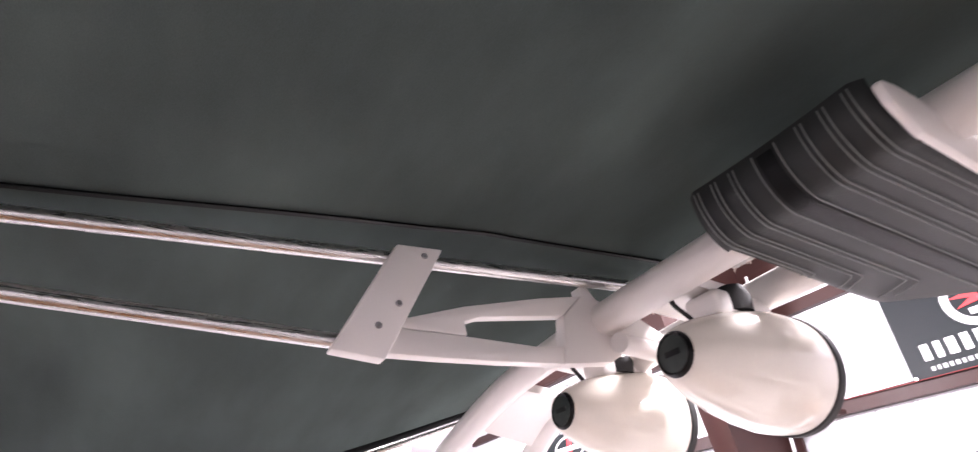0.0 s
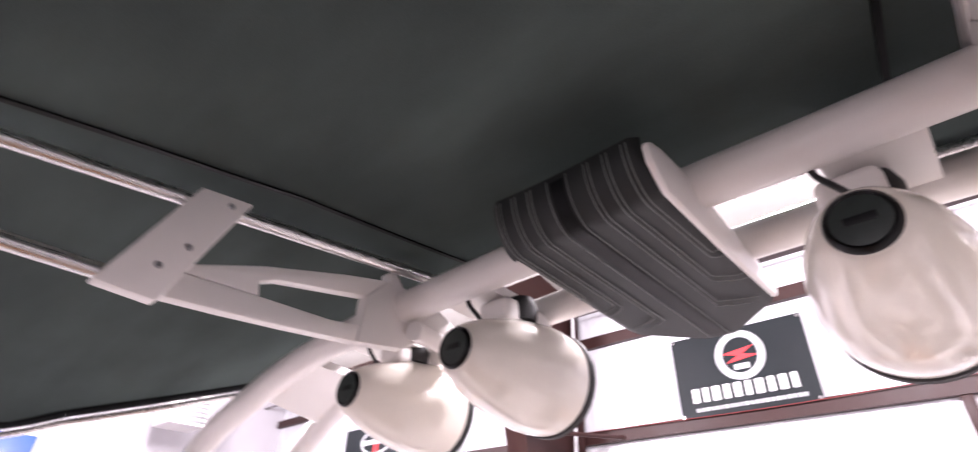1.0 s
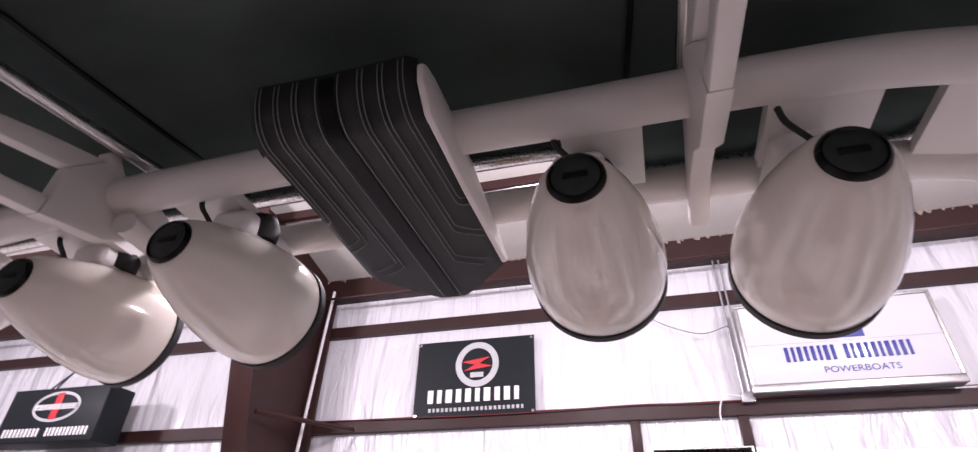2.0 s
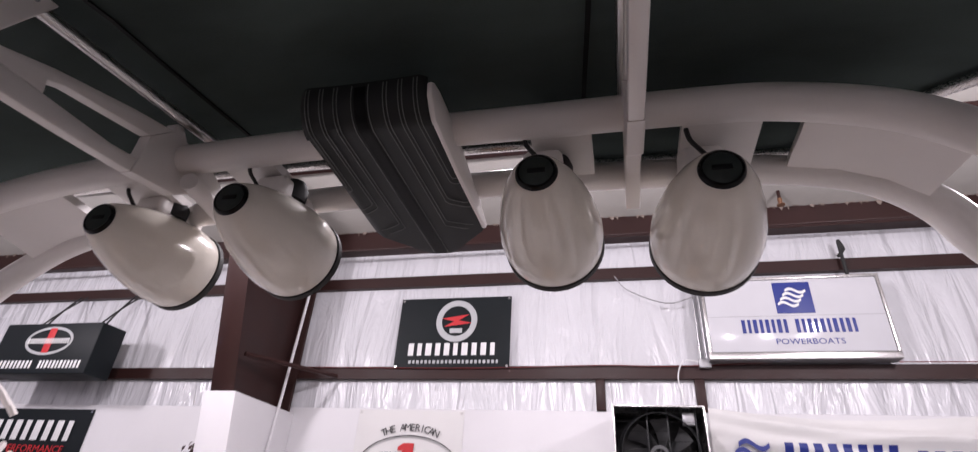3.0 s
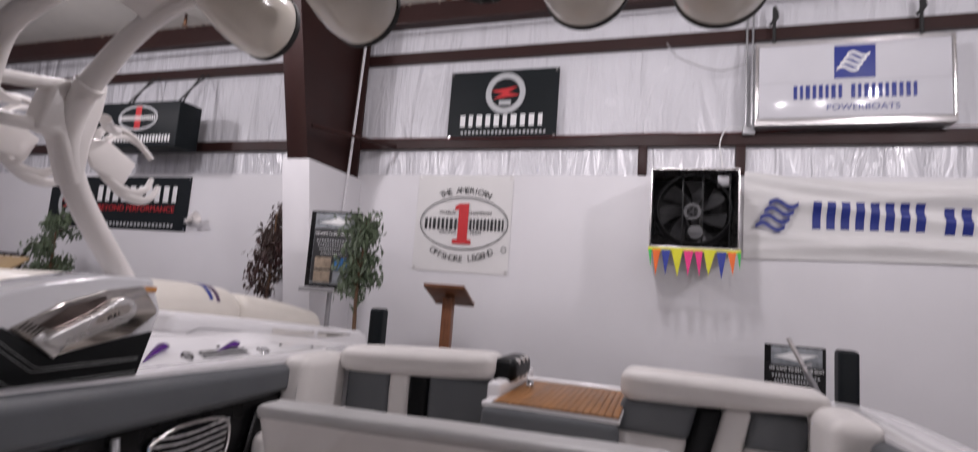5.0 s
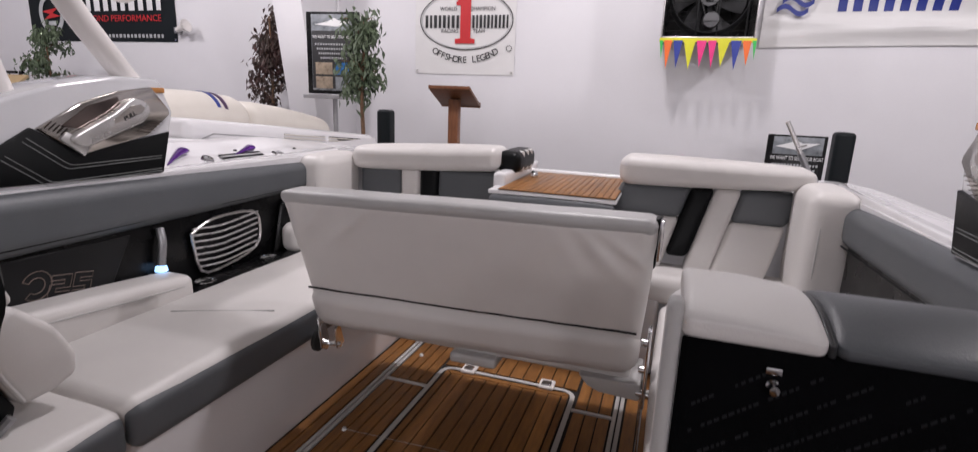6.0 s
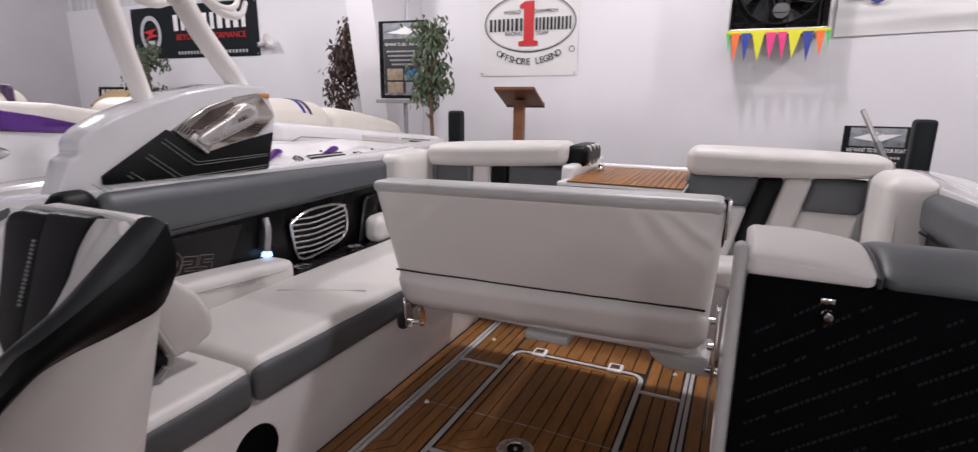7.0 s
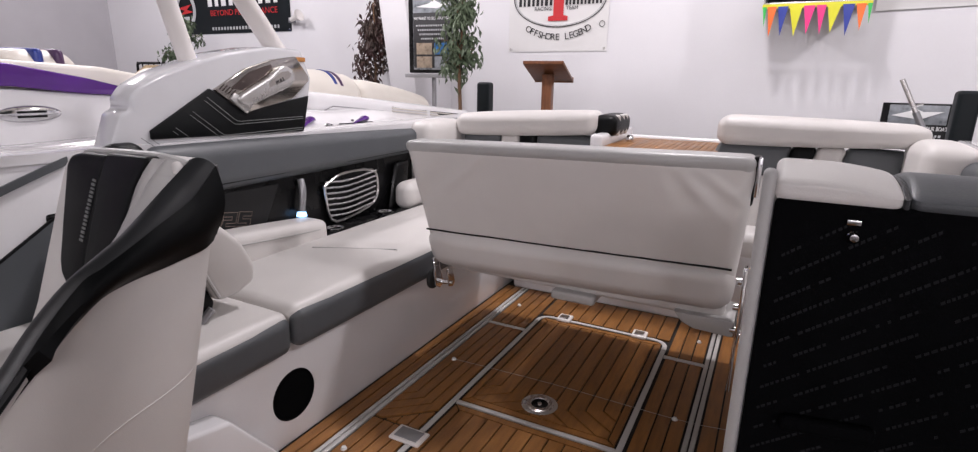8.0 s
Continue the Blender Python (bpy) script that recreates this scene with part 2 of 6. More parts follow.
LINE = mat("pale_grey_foam", (0.52, 0.50, 0.48), 0.6, var=0.12, bump=0.3)
LINER = mat("white_liner_panel", (0.72, 0.71, 0.73), 0.5, var=0.05, scale=1.2, fine=60, bump=0.06)
# the white liner paint again, with the end wall's dim light put into its colour
ENDDIM = mat("dimmed_wall_paint", (0.48, 0.465, 0.49), 0.5, var=0.12, scale=1.2, fine=60, bump=0.06)
BROWN = mat("brown_steel", (0.030, 0.0105, 0.009), 0.5, var=0.25, scale=3, bump=0.1, spec=0.3)
ROOFW = mat("roof_insulation", (0.47, 0.45, 0.42), 0.5, var=0.12, scale=1.5, fine=9, bump=0.5)
CONCRETE = mat("concrete", (0.27, 0.26, 0.25), 0.5, var=0.2, scale=1.5, fine=40, bump=0.2)
BANNERBLACK = mat("black_banner_vinyl", (0.006, 0.009, 0.011), 0.5, var=0.2, scale=3, fine=200, bump=0.2, spec=0.2)
BANNERWHITE = mat("white_banner_vinyl", (0.74, 0.73, 0.72), 0.5, var=0.06, scale=2, fine=200, bump=0.2)
INKWHITE = mat("white_print", (0.78, 0.78, 0.78), 0.5, var=0.06)
INKSILVER = mat("silver_print", (0.45, 0.46, 0.47), 0.4, var=0.1)
INKRED = mat("red_print", (0.55, 0.02, 0.025), 0.5, var=0.1)
INKBLACK = mat("black_print", (0.02, 0.02, 0.022), 0.5, var=0.1)
INKBLUE = mat("blue_print", (0.015, 0.03, 0.22), 0.5, var=0.1)
SIGNFACE = mat("sign_acrylic", (0.60, 0.60, 0.63), 0.12, var=0.03, bump=0.0, coat=0.3)
WOOD = mat("stained_wood", (0.20, 0.075, 0.030), 0.4, var=0.4, scale=8, fine=90, stretch=(6, 6, 1), other=(0.11, 0.038, 0.015))
BARK = mat("bark", (0.16, 0.09, 0.05), 0.8, var=0.4, scale=20, bump=0.6)
LEAF = mat("green_leaves", (0.11, 0.145, 0.085), 0.5, var=0.4, scale=7, other=(0.03, 0.05, 0.025))
LEAFDARK = mat("dark_leaves", (0.045, 0.040, 0.030), 0.5, var=0.5, scale=6, other=(0.06, 0.016, 0.018))
PURPLE = mat("purple_metal_flake", (0.10, 0.015, 0.24), 0.16, 0.3, var=0.25, fine=700, bump=0.02, coat=0.6)
NAVY = mat("navy_stripe", (0.02, 0.04, 0.25), 0.4, var=0.1)
PLUM = mat("plum_stripe", (0.07, 0.03, 0.09), 0.4, var=0.1)
CREAMV = mat("cream_vinyl", (0.70, 0.66, 0.60), 0.4, var=0.06, fine=400)
PHOTO_SKY = mat("poster_blue", (0.03, 0.16, 0.42), 0.3, var=0.4, scale=14, bump=0)
PHOTO_SAND = mat("poster_sand", (0.34, 0.27, 0.20), 0.3, var=0.5, scale=22, bump=0)
PHOTO_GREY = mat("poster_grey", (0.25, 0.27, 0.29), 0.3, var=0.6, scale=16, bump=0)
FAINT = mat("faint_print", (0.017, 0.017, 0.019), 0.7, bump=0, spec=0.05)
SEWN = mat("grey_thread", (0.15, 0.16, 0.155), 0.6, var=0.15)
THREAD = mat("pale_thread", (0.20, 0.208, 0.205), 0.6, var=0.15)
FLUO = {
    "green": mat("green_pennant", (0.03, 0.50, 0.08), 0.4, var=0.08), "orange": mat("orange_pennant", (0.85, 0.16, 0.02), 0.4, var=0.08),
    "blue": mat("blue_pennant", (0.02, 0.04, 0.30), 0.4, var=0.08), "yellow": mat("yellow_pennant", (0.70, 0.68, 0.02), 0.4, var=0.08),
    "pink": mat("pink_pennant", (0.80, 0.03, 0.22), 0.4, var=0.08)}


def film_material():
    """Shiny white insulation facing with long vertical wrinkles."""
    m = mat("insulation_film", (0.65, 0.65, 0.68), 0.24, var=0.08, scale=1.5, fine=30, bump=0)
    nt = m.node_tree
    b = nt.nodes["Principled BSDF"]
    co, mp, n = nt.nodes.new("ShaderNodeTexCoord"), nt.nodes.new("ShaderNodeMapping"), nt.nodes.new("ShaderNodeTexNoise")
    mp.inputs["Scale"].default_value = (2.6, 1.0, 0.45)
    n.inputs["Scale"].default_value, n.inputs["Detail"].default_value, n.inputs["Distortion"].default_value = 1.6, 4, 0.8
    bp = nt.nodes.new("ShaderNodeBump")
    bp.inputs["Strength"].default_value, bp.inputs["Distance"].default_value = 1.0, 0.09
    nt.links.new(co.outputs["Object"], mp.inputs["Vector"])
    nt.links.new(mp.outputs[0], n.inputs["Vector"])
    nt.links.new(n.outputs["Fac"], bp.inputs["Height"])
    nt.links.new(bp.outputs[0], b.inputs["Normal"])
    return m


FILM = film_material()


def let_light_through(m, share, color):
    """Thin cloth: a small share of the light on its far side shines through."""
    nt = m.node_tree
    out, b = nt.nodes["Material Output"], nt.nodes["Principled BSDF"]
    tr, mix = nt.nodes.new("ShaderNodeBsdfTranslucent"), nt.nodes.new("ShaderNodeMixShader")
    tr.inputs[0].default_value = (*color, 1)
    mix.inputs[0].default_value = share
    nt.links.new(b.outputs[0], mix.inputs[1])
    nt.links.new(tr.outputs[0], mix.inputs[2])
    nt.links.new(mix.outputs[0], out.inputs["Surface"])


let_light_through(CANVAS, 0.015, (0.85, 1.0, 0.93))

# ---- the hall ----
GROUND_Z, WALL_Y = -0.75, 7.087
solo("floor", rbox(-15, 12, -13, 8, GROUND_Z - 0.2, GROUND_Z, 0.01, 1), CONCRETE, "grey concrete showroom floor", "floor", kind="structure")


def roof_z(y):
    return 5.12 + 0.2 * (7.3 - y)


solo("ceiling", sheet(lambda u, v: Vector((-15 + 27 * u, -13 + 20.4 * v, roof_z(-13 + 20.4 * v))), 2, 2, 0.1), ROOFW,
     "pale insulated sloping metal roof underside", "ceiling", kind="structure", flat=True)
solo("wall_north", rbox(-15, 12, 7.13, 7.46, GROUND_Z, 5.15, 0.01, 1), FILM, "white wrinkled insulation film on the upper wall", "wall", kind="structure")
solo("wall_liner", rbox(-15, 12, WALL_Y, 7.126, GROUND_Z, 2.762, 0.008, 1), LINER, "smooth white painted lower wall panel", "wall", kind="structure")
solo("wall_west", rbox(-11.1, -10.9, -13, 7.46, GROUND_Z, 9.3, 0.01, 1), ENDDIM, "painted end wall, greyed in colour for its dimness", "wall", kind="structure")
solo("wall_east", rbox(12, 12.2, -13, 7.46, GROUND_Z, 9.3, 0.01, 1), LINER, "white painted end wall", "wall", kind="structure")
solo("wall_south", rbox(-15, 12, -13.2, -13, GROUND_Z, 9.4, 0.01, 1), LINER, "white painted far wall behind the boats", "wall", kind="structure")


def channel(x0, x1, y0, y1, z0, z1, lip=0.05):
    """A rolled steel wall rail: web with two flanges and a down-turned lip."""
    t = 0.012
    return prism([(y0, z0), (y1, z0), (y1, z0 + t), (y0 + t, z0 + t), (y0 + t, z1 - t), (y1, z1 - t), (y1, z1), (y0, z1)], "x", x0, x1, 0.002, 1)


for zz in (3.10, 4.285):
    solo("wall_rail", channel(-15, 12, 7.05, 7.127, zz, zz + 0.145), BROWN, "brown steel horizontal wall rail", "rail", "steel wall rails", "structure")
solo("eave_beam", channel(-15, 12, 6.95, 7.127, 4.80, 5.08), BROWN, "dark brown steel eave beam under the roof", "beam", kind="structure")
for i in range(7):
    y = 5.7 - 1.5 * i
    z = roof_z(y)
    solo("roof_purlin", channel(-15, 12, y - 0.035, y + 0.035, z - 0.2, z - 0.004), BROWN, "brown steel roof purlin", "beam", "roof purlins", "structure")
for xx in (0.53, 1.56):
    solo("rail_post", rbox(xx - 0.05, xx + 0.05, 7.06, 7.125, 2.765, 3.098, 0.006, 1), BROWN, "short brown steel post over the wall fan", "post", "rail posts", "structure")
for i in range(11):
    xx = -12.06 + 1.81 * i
    solo("roof_seam", prism([(6.94, roof_z(6.94) - 0.05), (1.0, roof_z(1.0) - 0.05), (1.0, roof_z(1.0) - 0.001), (6.94, roof_z(6.94) - 0.001)], "x", xx - 0.02, xx + 0.02), RUBBER,
         "dark seam between roof insulation sheets", "seam", "roof insulation seams", "structure")
tufts = bmesh.new()
rng = random.Random(12)
x = -11.0
while x < 6.0:
    w, d, top = rng.uniform(0.02, 0.09), rng.uniform(0.01, 0.07), 5.085
    tufts.faces.new([tufts.verts.new(p) for p in ((x, 6.938, top), (x + w, 6.940, top), (x + w * rng.uniform(0.4, 0.9), 6.930, top - d), (x + w * 0.2, 6.935, top - d * rng.uniform(0.2, 0.8)))])
    x += w * rng.uniform(0.7, 2.5)
solo("ragged_insulation", tufts, mat("torn_insulation", (0.26, 0.21, 0.18), 0.8, var=0.5, scale=30), "ragged torn insulation edge over the eave beam", "insulation", kind="stuff", flat=True)
for xx in (2.63, -1.9, -6.2):
    sp = thing("sprinkler", (xx, 6.7, 4.95), "short rusty sprinkler drop under the roof", "sprinkler", "roof sprinklers")
    part("nipple", tube([(xx, 6.7, roof_z(6.7) - 0.005), (xx, 6.7, 5.03)], 0.02, 8, 1), BROWN, sp)
    part("head", lathe([(0.0, 0.0), (0.045, 0.004), (0.045, 0.012), (0.015, 0.02), (0.025, 0.06), (0.025, 0.09), (0.0, 0.09)], Matrix.Translation((xx, 6.7, 4.95)), 14), mat("rusty_brass", (0.22, 0.11, 0.06), 0.5, 0.4), sp)
BADGE = mat("grey_badge", (0.040, 0.050, 0.047), 0.35, var=0.25, scale=60, bump=0.1)
BLADE = mat("grey_fan_blade", (0.085, 0.085, 0.088), 0.35, 0.4, var=0.3, scale=8)


def steel_column():
    col = thing("column", (-3.3, 6.8, GROUND_Z), "tapered brown steel frame column boxed in white below", "column", kind="structure")

    def front(z):
        return 6.36 - 0.12 * (z - 1.0) if z < 1.0 else 6.36 - 0.245 * (z - 1.0)

    zt, zb = 5.3, 2.69
    part("front_flange", prism([(front(zb), zb), (front(zb) + 0.02, zb), (front(zt) + 0.02, zt), (front(zt), zt)], "x", -3.44, -3.16, 0.004, 1), BROWN, col)
    part("web", prism([(front(zb) + 0.021, zb), (7.0, zb), (7.0, zt), (front(zt) + 0.021, zt)], "x", -3.306, -3.294), BROWN, col)
    part("back_flange", rbox(-3.44, -3.16, 7.0, 7.045, zb, zt, 0.004, 1), BROWN, col)
    part("white_boxing", prism([(front(GROUND_Z) - 0.02, GROUND_Z), (7.083, GROUND_Z), (7.083, zb - 0.002), (front(zb) - 0.02, zb - 0.002)], "x", -3.5, -3.12, 0.01, 2), LINER, col, "white painted boxing")
    part("corner_pipe", tube([(-3.10, 6.84, 4.85), (-3.10, 6.79, 4.05), (-3.10, 6.69, 2.255), (-3.10, 6.66, 1.7)], 0.018, 8, 3), LINER, col, "thin white pipe")
    part("flange_brace", tube([(-3.165, 5.97, 3.09), (-2.64, 7.06, 3.13)], 0.026, 6, 1), BROWN, col)
    part("outlet_box", rbox(-3.53, -3.45, 6.33, 6.36, 1.22, 1.34, 0.006, 1), LINER, col)
    part("conduit", tube([(-3.49, 6.34, 1.34), (-3.49, 6.1, 2.7), (-3.46, 5.75, 4.4)], 0.01, 6, 3), STEELGREY, col)
    return col


steel_column()

# ---- hall lights ----


def high_bay(lx, ly, lz):
    u = thing("high_bay_light", (lx, ly, lz), "white ceiling light with bright tubes", "ceiling light", "hall ceiling lights")
    part("housing", prism([(ly - 0.2, lz + 0.03), (ly + 0.2, lz + 0.03), (ly + 0.1, lz + 0.12), (ly - 0.1, lz + 0.12)], "x", lx - 0.3, lx + 0.3, 0.01), POWDER, u)
    for o in (-0.12, 0.0, 0.12):
        part("tube", tube([(lx - 0.28, ly + o, lz + 0.012), (lx + 0.28, ly + o, lz + 0.012)], 0.013, 8, 1), glow("tube_glow", (1, 0.97, 0.95), 12), u)
    for o in (-0.2, 0.2):
        part("hanger", tube([(lx + o, ly, lz + 0.11), (lx + o, ly, roof_z(ly) - 0.01)], 0.006, 6, 1), STEELGREY, u)
    return u


for ly, lz, watts, many_x in LAMP_ROWS:
    light_unit = high_bay(many_x[0], ly, lz)
    for lx in many_x[1:]:
        copy_thing(light_unit, Matrix.Translation((lx, ly, lz)))
    for lx in many_x:
        lamp = bpy.data.lights.new("hall_lamp", "POINT")
        lamp.shadow_soft_size, lamp.energy, lamp.color = 0.17 if ly > 0 else 0.5, watts, (0.975, 0.92, 0.968)
        ob = new("hall_lamp", lamp)
        ob.matrix_world = pose(lx, ly, lz - 0.19)

# ---- signs and wall things ----


def hanging_banner(name, x0, x1, z0, z1, y, material, label, wave=0.012, sag=0.0, nx=40, nz=20, seed=1.0):
    b = thing(name, ((x0 + x1) / 2, y, z0), label, "banner")

    def fn(u, v):
        x, z = x0 + (x1 - x0) * u, z0 + (z1 - z0) * v
        q = noise.noise(Vector((x * 2.2 + seed, z * 0.8, seed))) + 0.4 * noise.noise(Vector((x * 5, z * 2.5 + seed, seed)))
        return Vector((x, y - abs(wave * q) * (1.1 - v), z - sag * math.sin(math.pi * u) * v))

    part("cloth", sheet(fn, nx, nz, 0.002), material, b)
    for ex in (x0 + 0.03, x1 - 0.03):
        for ez in (z0 + 0.03, z1 - 0.03):
            part("eyelet", ring_band(ex, ez, y - 0.012, 0.014, 0.014, 0.006, 0.003, 12), ALU, b)
    return b


def emblem(b, cx, cz, y, rx, rz):
    part("emblem_ring", ring_band(cx, cz, y, rx, rz, 0.28 * rx, 0.003), INKSILVER, b)
    part("emblem_shape", join(prism([(cx - rx * 0.75, cz + rz * 0.12), (cx + rx * 0.6, cz + rz * 0.3), (cx + rx * 0.1, cz + rz * 0.02), (cx + rx * 0.75, cz - rz * 0.12), (cx - rx * 0.6, cz - rz * 0.28), (cx - rx * 0.1, cz - rz * 0.02)], "y", y - 0.005, y - 0.002)), INKRED, b)
    part("emblem_bar", rbox(cx - rx * 0.3, cx + rx * 0.3, y - 0.004, y, cz - rz * 0.58, cz - rz * 0.36, 0.001, 1), INKSILVER, b)


# black banner between the wall rails
b = hanging_banner("upper_banner", -1.905, -0.485, 3.213, 4.105, 7.045, BANNERBLACK, "black vinyl banner with a silver ring emblem", 0.006)
emblem(b, -1.16, 3.80, 7.036, 0.26, 0.265)
word_bars(INKWHITE, b, (-1.74, -0.666, 3.372, 3.522, 7.036, 5))
fine_print(mark_bars(-1.72, -0.62, 3.275, 3.315, 7.036, 22), INKSILVER, b)
# white banner with the red figure
b = hanging_banner("white_banner", -2.26, -0.985, 1.522, 2.745, 7.08, BANNERWHITE, "white square vinyl banner with an oval emblem", 0.016)
cx, cz, yy = -1.602, 2.137, 7.064
part("emblem_oval", ring_band(cx, cz, yy, 0.590, 0.336, 0.010, 0.003, 64), INKBLACK, b)
part("emblem_line", ring_band(cx, cz, yy, 0.568, 0.318, 0.006, 0.003, 64), INKSILVER, b)
part("emblem_figure", prism([(cx + px, cz + pz) for px, pz in ((-0.13, -0.26), (0.12, -0.26), (0.12, -0.21), (0.065, -0.20), (0.065, 0.25), (-0.06, 0.25), (-0.12, 0.21), (-0.12, 0.17), (-0.065, 0.17), (-0.065, -0.20), (-0.13, -0.21))], "y", yy - 0.005, yy - 0.001), INKRED, b)
word_bars(INKBLACK, b, (cx - 0.52, cx - 0.085, cz - 0.085, cz + 0.06, yy, 4), (cx + 0.085, cx + 0.53, cz - 0.085, cz + 0.06, yy, 5))


def arc_words(words, rx, rz, a0, a1, size, y):
    n, many = len(words), []
    for i, ch in enumerate(words):
        if ch == " ":
            part("slogan", join(*many), INKBLACK, b)
            many = []
            continue
        a = radians(a0 + (a1 - a0) * (i + 0.5) / n)
        px, pz = cx + rx * math.cos(a), cz + rz * math.sin(a)
        tilt = math.atan2(rz * math.cos(a), -rx * math.sin(a))
        tilt = tilt if a1 > a0 else tilt + math.pi
        many.append(lettering(ch, size, Matrix.Translation((px, y, pz)) @ Matrix.Rotation(-tilt, 4, "Y")))
    part("slogan", join(*many), INKBLACK, b)


arc_words("THE AMERICAN", 0.60, 0.415, 124, 56, 0.112, yy - 0.002)
arc_words("OFFSHORE LEGEND", 0.62, 0.45, 229, 311, 0.108, yy - 0.002)
for word, dx, dz in (("WORLD", -0.22, 0.13), ("CHAMPION", 0.21, 0.13), ("RACING", -0.2, -0.12), ("TEAM", 0.17, -0.12)):
    part("small_word", lettering(word, 0.06, Matrix.Translation((cx + dx, yy - 0.002, cz + dz))), INKBLACK, b)
part("trade_mark", ring_band(cx + 0.55, cz - 0.31, yy, 0.035, 0.035, 0.006, 0.003, 20), INKBLACK, b)
# long black banner beyond the column
b = hanging_banner("long_banner", -9.05, -6.05, 1.865, 2.70, 7.08, BANNERBLACK, "long black vinyl banner with white and red print", 0.01)
emblem(b, -8.55, 2.27, 7.066, 0.27, 0.30)
word_bars(INKWHITE, b, (-7.95, -6.3, 2.3, 2.55, 7.066, 5))
part("slogan", lettering("BEYOND", 0.13, Matrix.Translation((-7.62, 7.06, 2.19)), stretch=1.1), INKRED, b)
part("slogan", lettering("PERFORMANCE", 0.13, Matrix.Translation((-6.80, 7.06, 2.19)), stretch=1.1), INKRED, b)
fine_print(mark_bars(-7.9, -6.3, 1.92, 1.97, 7.066, 22), INKSILVER, b)


def flag_shape(x0, x1, z0, z1, y, material, parent):
    for i in range(4):
        f = lambda u, v, i=i: Vector((x0 + (x1 - x0) * (0.17 + 0.66 * u) + (0.30 - 0.20 * i) * (x1 - x0) * 0.5, y - 0.004, z1 - (z1 - z0) * (0.12 + 0.2 * i + 0.12 * v) + 0.09 * (z1 - z0) * math.sin(u * 6.28)))
        part("emblem_wave", sheet(f, 14, 1, 0.002), material, parent)


# long sagging white banner beside the fan
b = thing("draped_banner", (3.8, 7.06, 1.9), "long sagging white cloth banner with blue print", "banner")


def drape(u, v):
    x = 1.60 + 4.6 * u
    top = 2.80 - 0.10 * u - 0.07 * math.sin(math.pi * u * 2.0)
    low = 1.86 + 0.05 * math.sin(u * 3) - 0.02 * u
    z = low + (top - low) * v
    fold = 0.008 + 0.010 * abs(noise.noise(Vector((x * 1.5, z * 3, 2))))
    for v0, slope, amp, wide in ((0.97, 0.42, 0.062, 0.055), (0.80, 0.75, 0.045, 0.05), (0.62, -0.5, 0.02, 0.05), (0.30, 0.35, 0.040, 0.045), (0.12, -0.25, 0.025, 0.04)):
        d = v - v0 + slope * u
        fold += amp * (math.exp(-(d / wide) ** 2) if d > 0 else math.exp(-(d / (wide * 2.2)) ** 2)) * (0.4 + 0.6 * math.sin(0.6 + 2.2 * u))
    return Vector((x, 7.08 - fold, z))


part("cloth", sheet(drape, 90, 30, 0.002), BANNERWHITE, b)
flag_shape(1.70, 2.12, 2.12, 2.52, 7.0, INKBLUE, b)
for bx0, bx1, bz0, bz1, count in ((2.25, 3.22, 2.2, 2.48, 8), (3.38, 4.7, 2.18, 2.44, 10)):
    step = (bx1 - bx0) / (count * 1.7 - 0.7)
    for k in range(count):
        bx = bx0 + 1.7 * step * k

        def ink(u, v):
            x, z = bx + step * u, bz0 + (bz1 - bz0) * v
            du = (x - 1.60) / 4.6
            low, top = drape(du, 0.0).z, drape(du, 1.0).z
            return Vector((x, drape(du, (z - low) / (top - low)).y - 0.006, z))
        part("print_bar", sheet(ink, 4, 12, 0.001), INKBLUE, b)


def light_box_sign():
    s = thing("sign_box", (2.6, 6.95, 3.32), "white illuminated box sign with blue print and grey frame", "sign")
    x0, x1, z0, z1, y0, y1 = 1.667, 3.437, 3.252, 4.155, 6.87, 7.04
    part("case", rbox(x0, x1, y0 + 0.02, y1, z0, z1, 0.012, 2), STEELGREY, s)
    part("face", rbox(x0 + 0.035, x1 - 0.035, y0 + 0.004, y0 + 0.024, z0 + 0.075, z1 - 0.035, 0.006, 1), SIGNFACE, s)
    for rail in ((x0, x1, z0, z0 + 0.07), (x0, x1, z1 - 0.03, z1), (x0, x0 + 0.03, z0 + 0.071, z1 - 0.031), (x1 - 0.03, x1, z0 + 0.071, z1 - 0.031)):
        part("frame_rail", rbox(rail[0], rail[1], y0 - 0.004, y0 + 0.03, rail[2], rail[3], 0.008, 2), ALU, s)
    part("emblem_square", rbox(2.40, 2.765, y0, y0 + 0.006, 3.735, 4.085, 0.01, 2), INKBLUE, s)
    flag_shape(2.415, 2.72, 3.78, 4.03, y0 - 0.001, INKWHITE, s)
    word_bars(INKBLUE, s, (2.03, 2.47, 3.525, 3.672, y0 + 0.002, 4), (2.55, 3.11, 3.525, 3.672, y0 + 0.002, 5))
    part("small_print", lettering("POWERBOATS", 0.085, Matrix.Translation((2.65, y0 + 0.001, 3.43)), stretch=1.15), INKBLUE, s)
    part("seam", rbox(x0 + 0.04, x1 - 0.04, y0 + 0.001, y0 + 0.0035, 3.708, 3.711, 0.0005, 1), STEELGREY, s)
    for hx in (1.86, 3.2):
        part("hanger", join(tube([(hx, 6.98, z1), (hx, 6.98, 4.6)], 0.018, 6, 1), tube([(hx - 0.04, 6.98, 4.42), (hx + 0.03, 6.97, 4.5), (hx, 6.98, 4.62)], 0.02, 6, 2)), RUBBER, s)
    return s


light_box_sign()


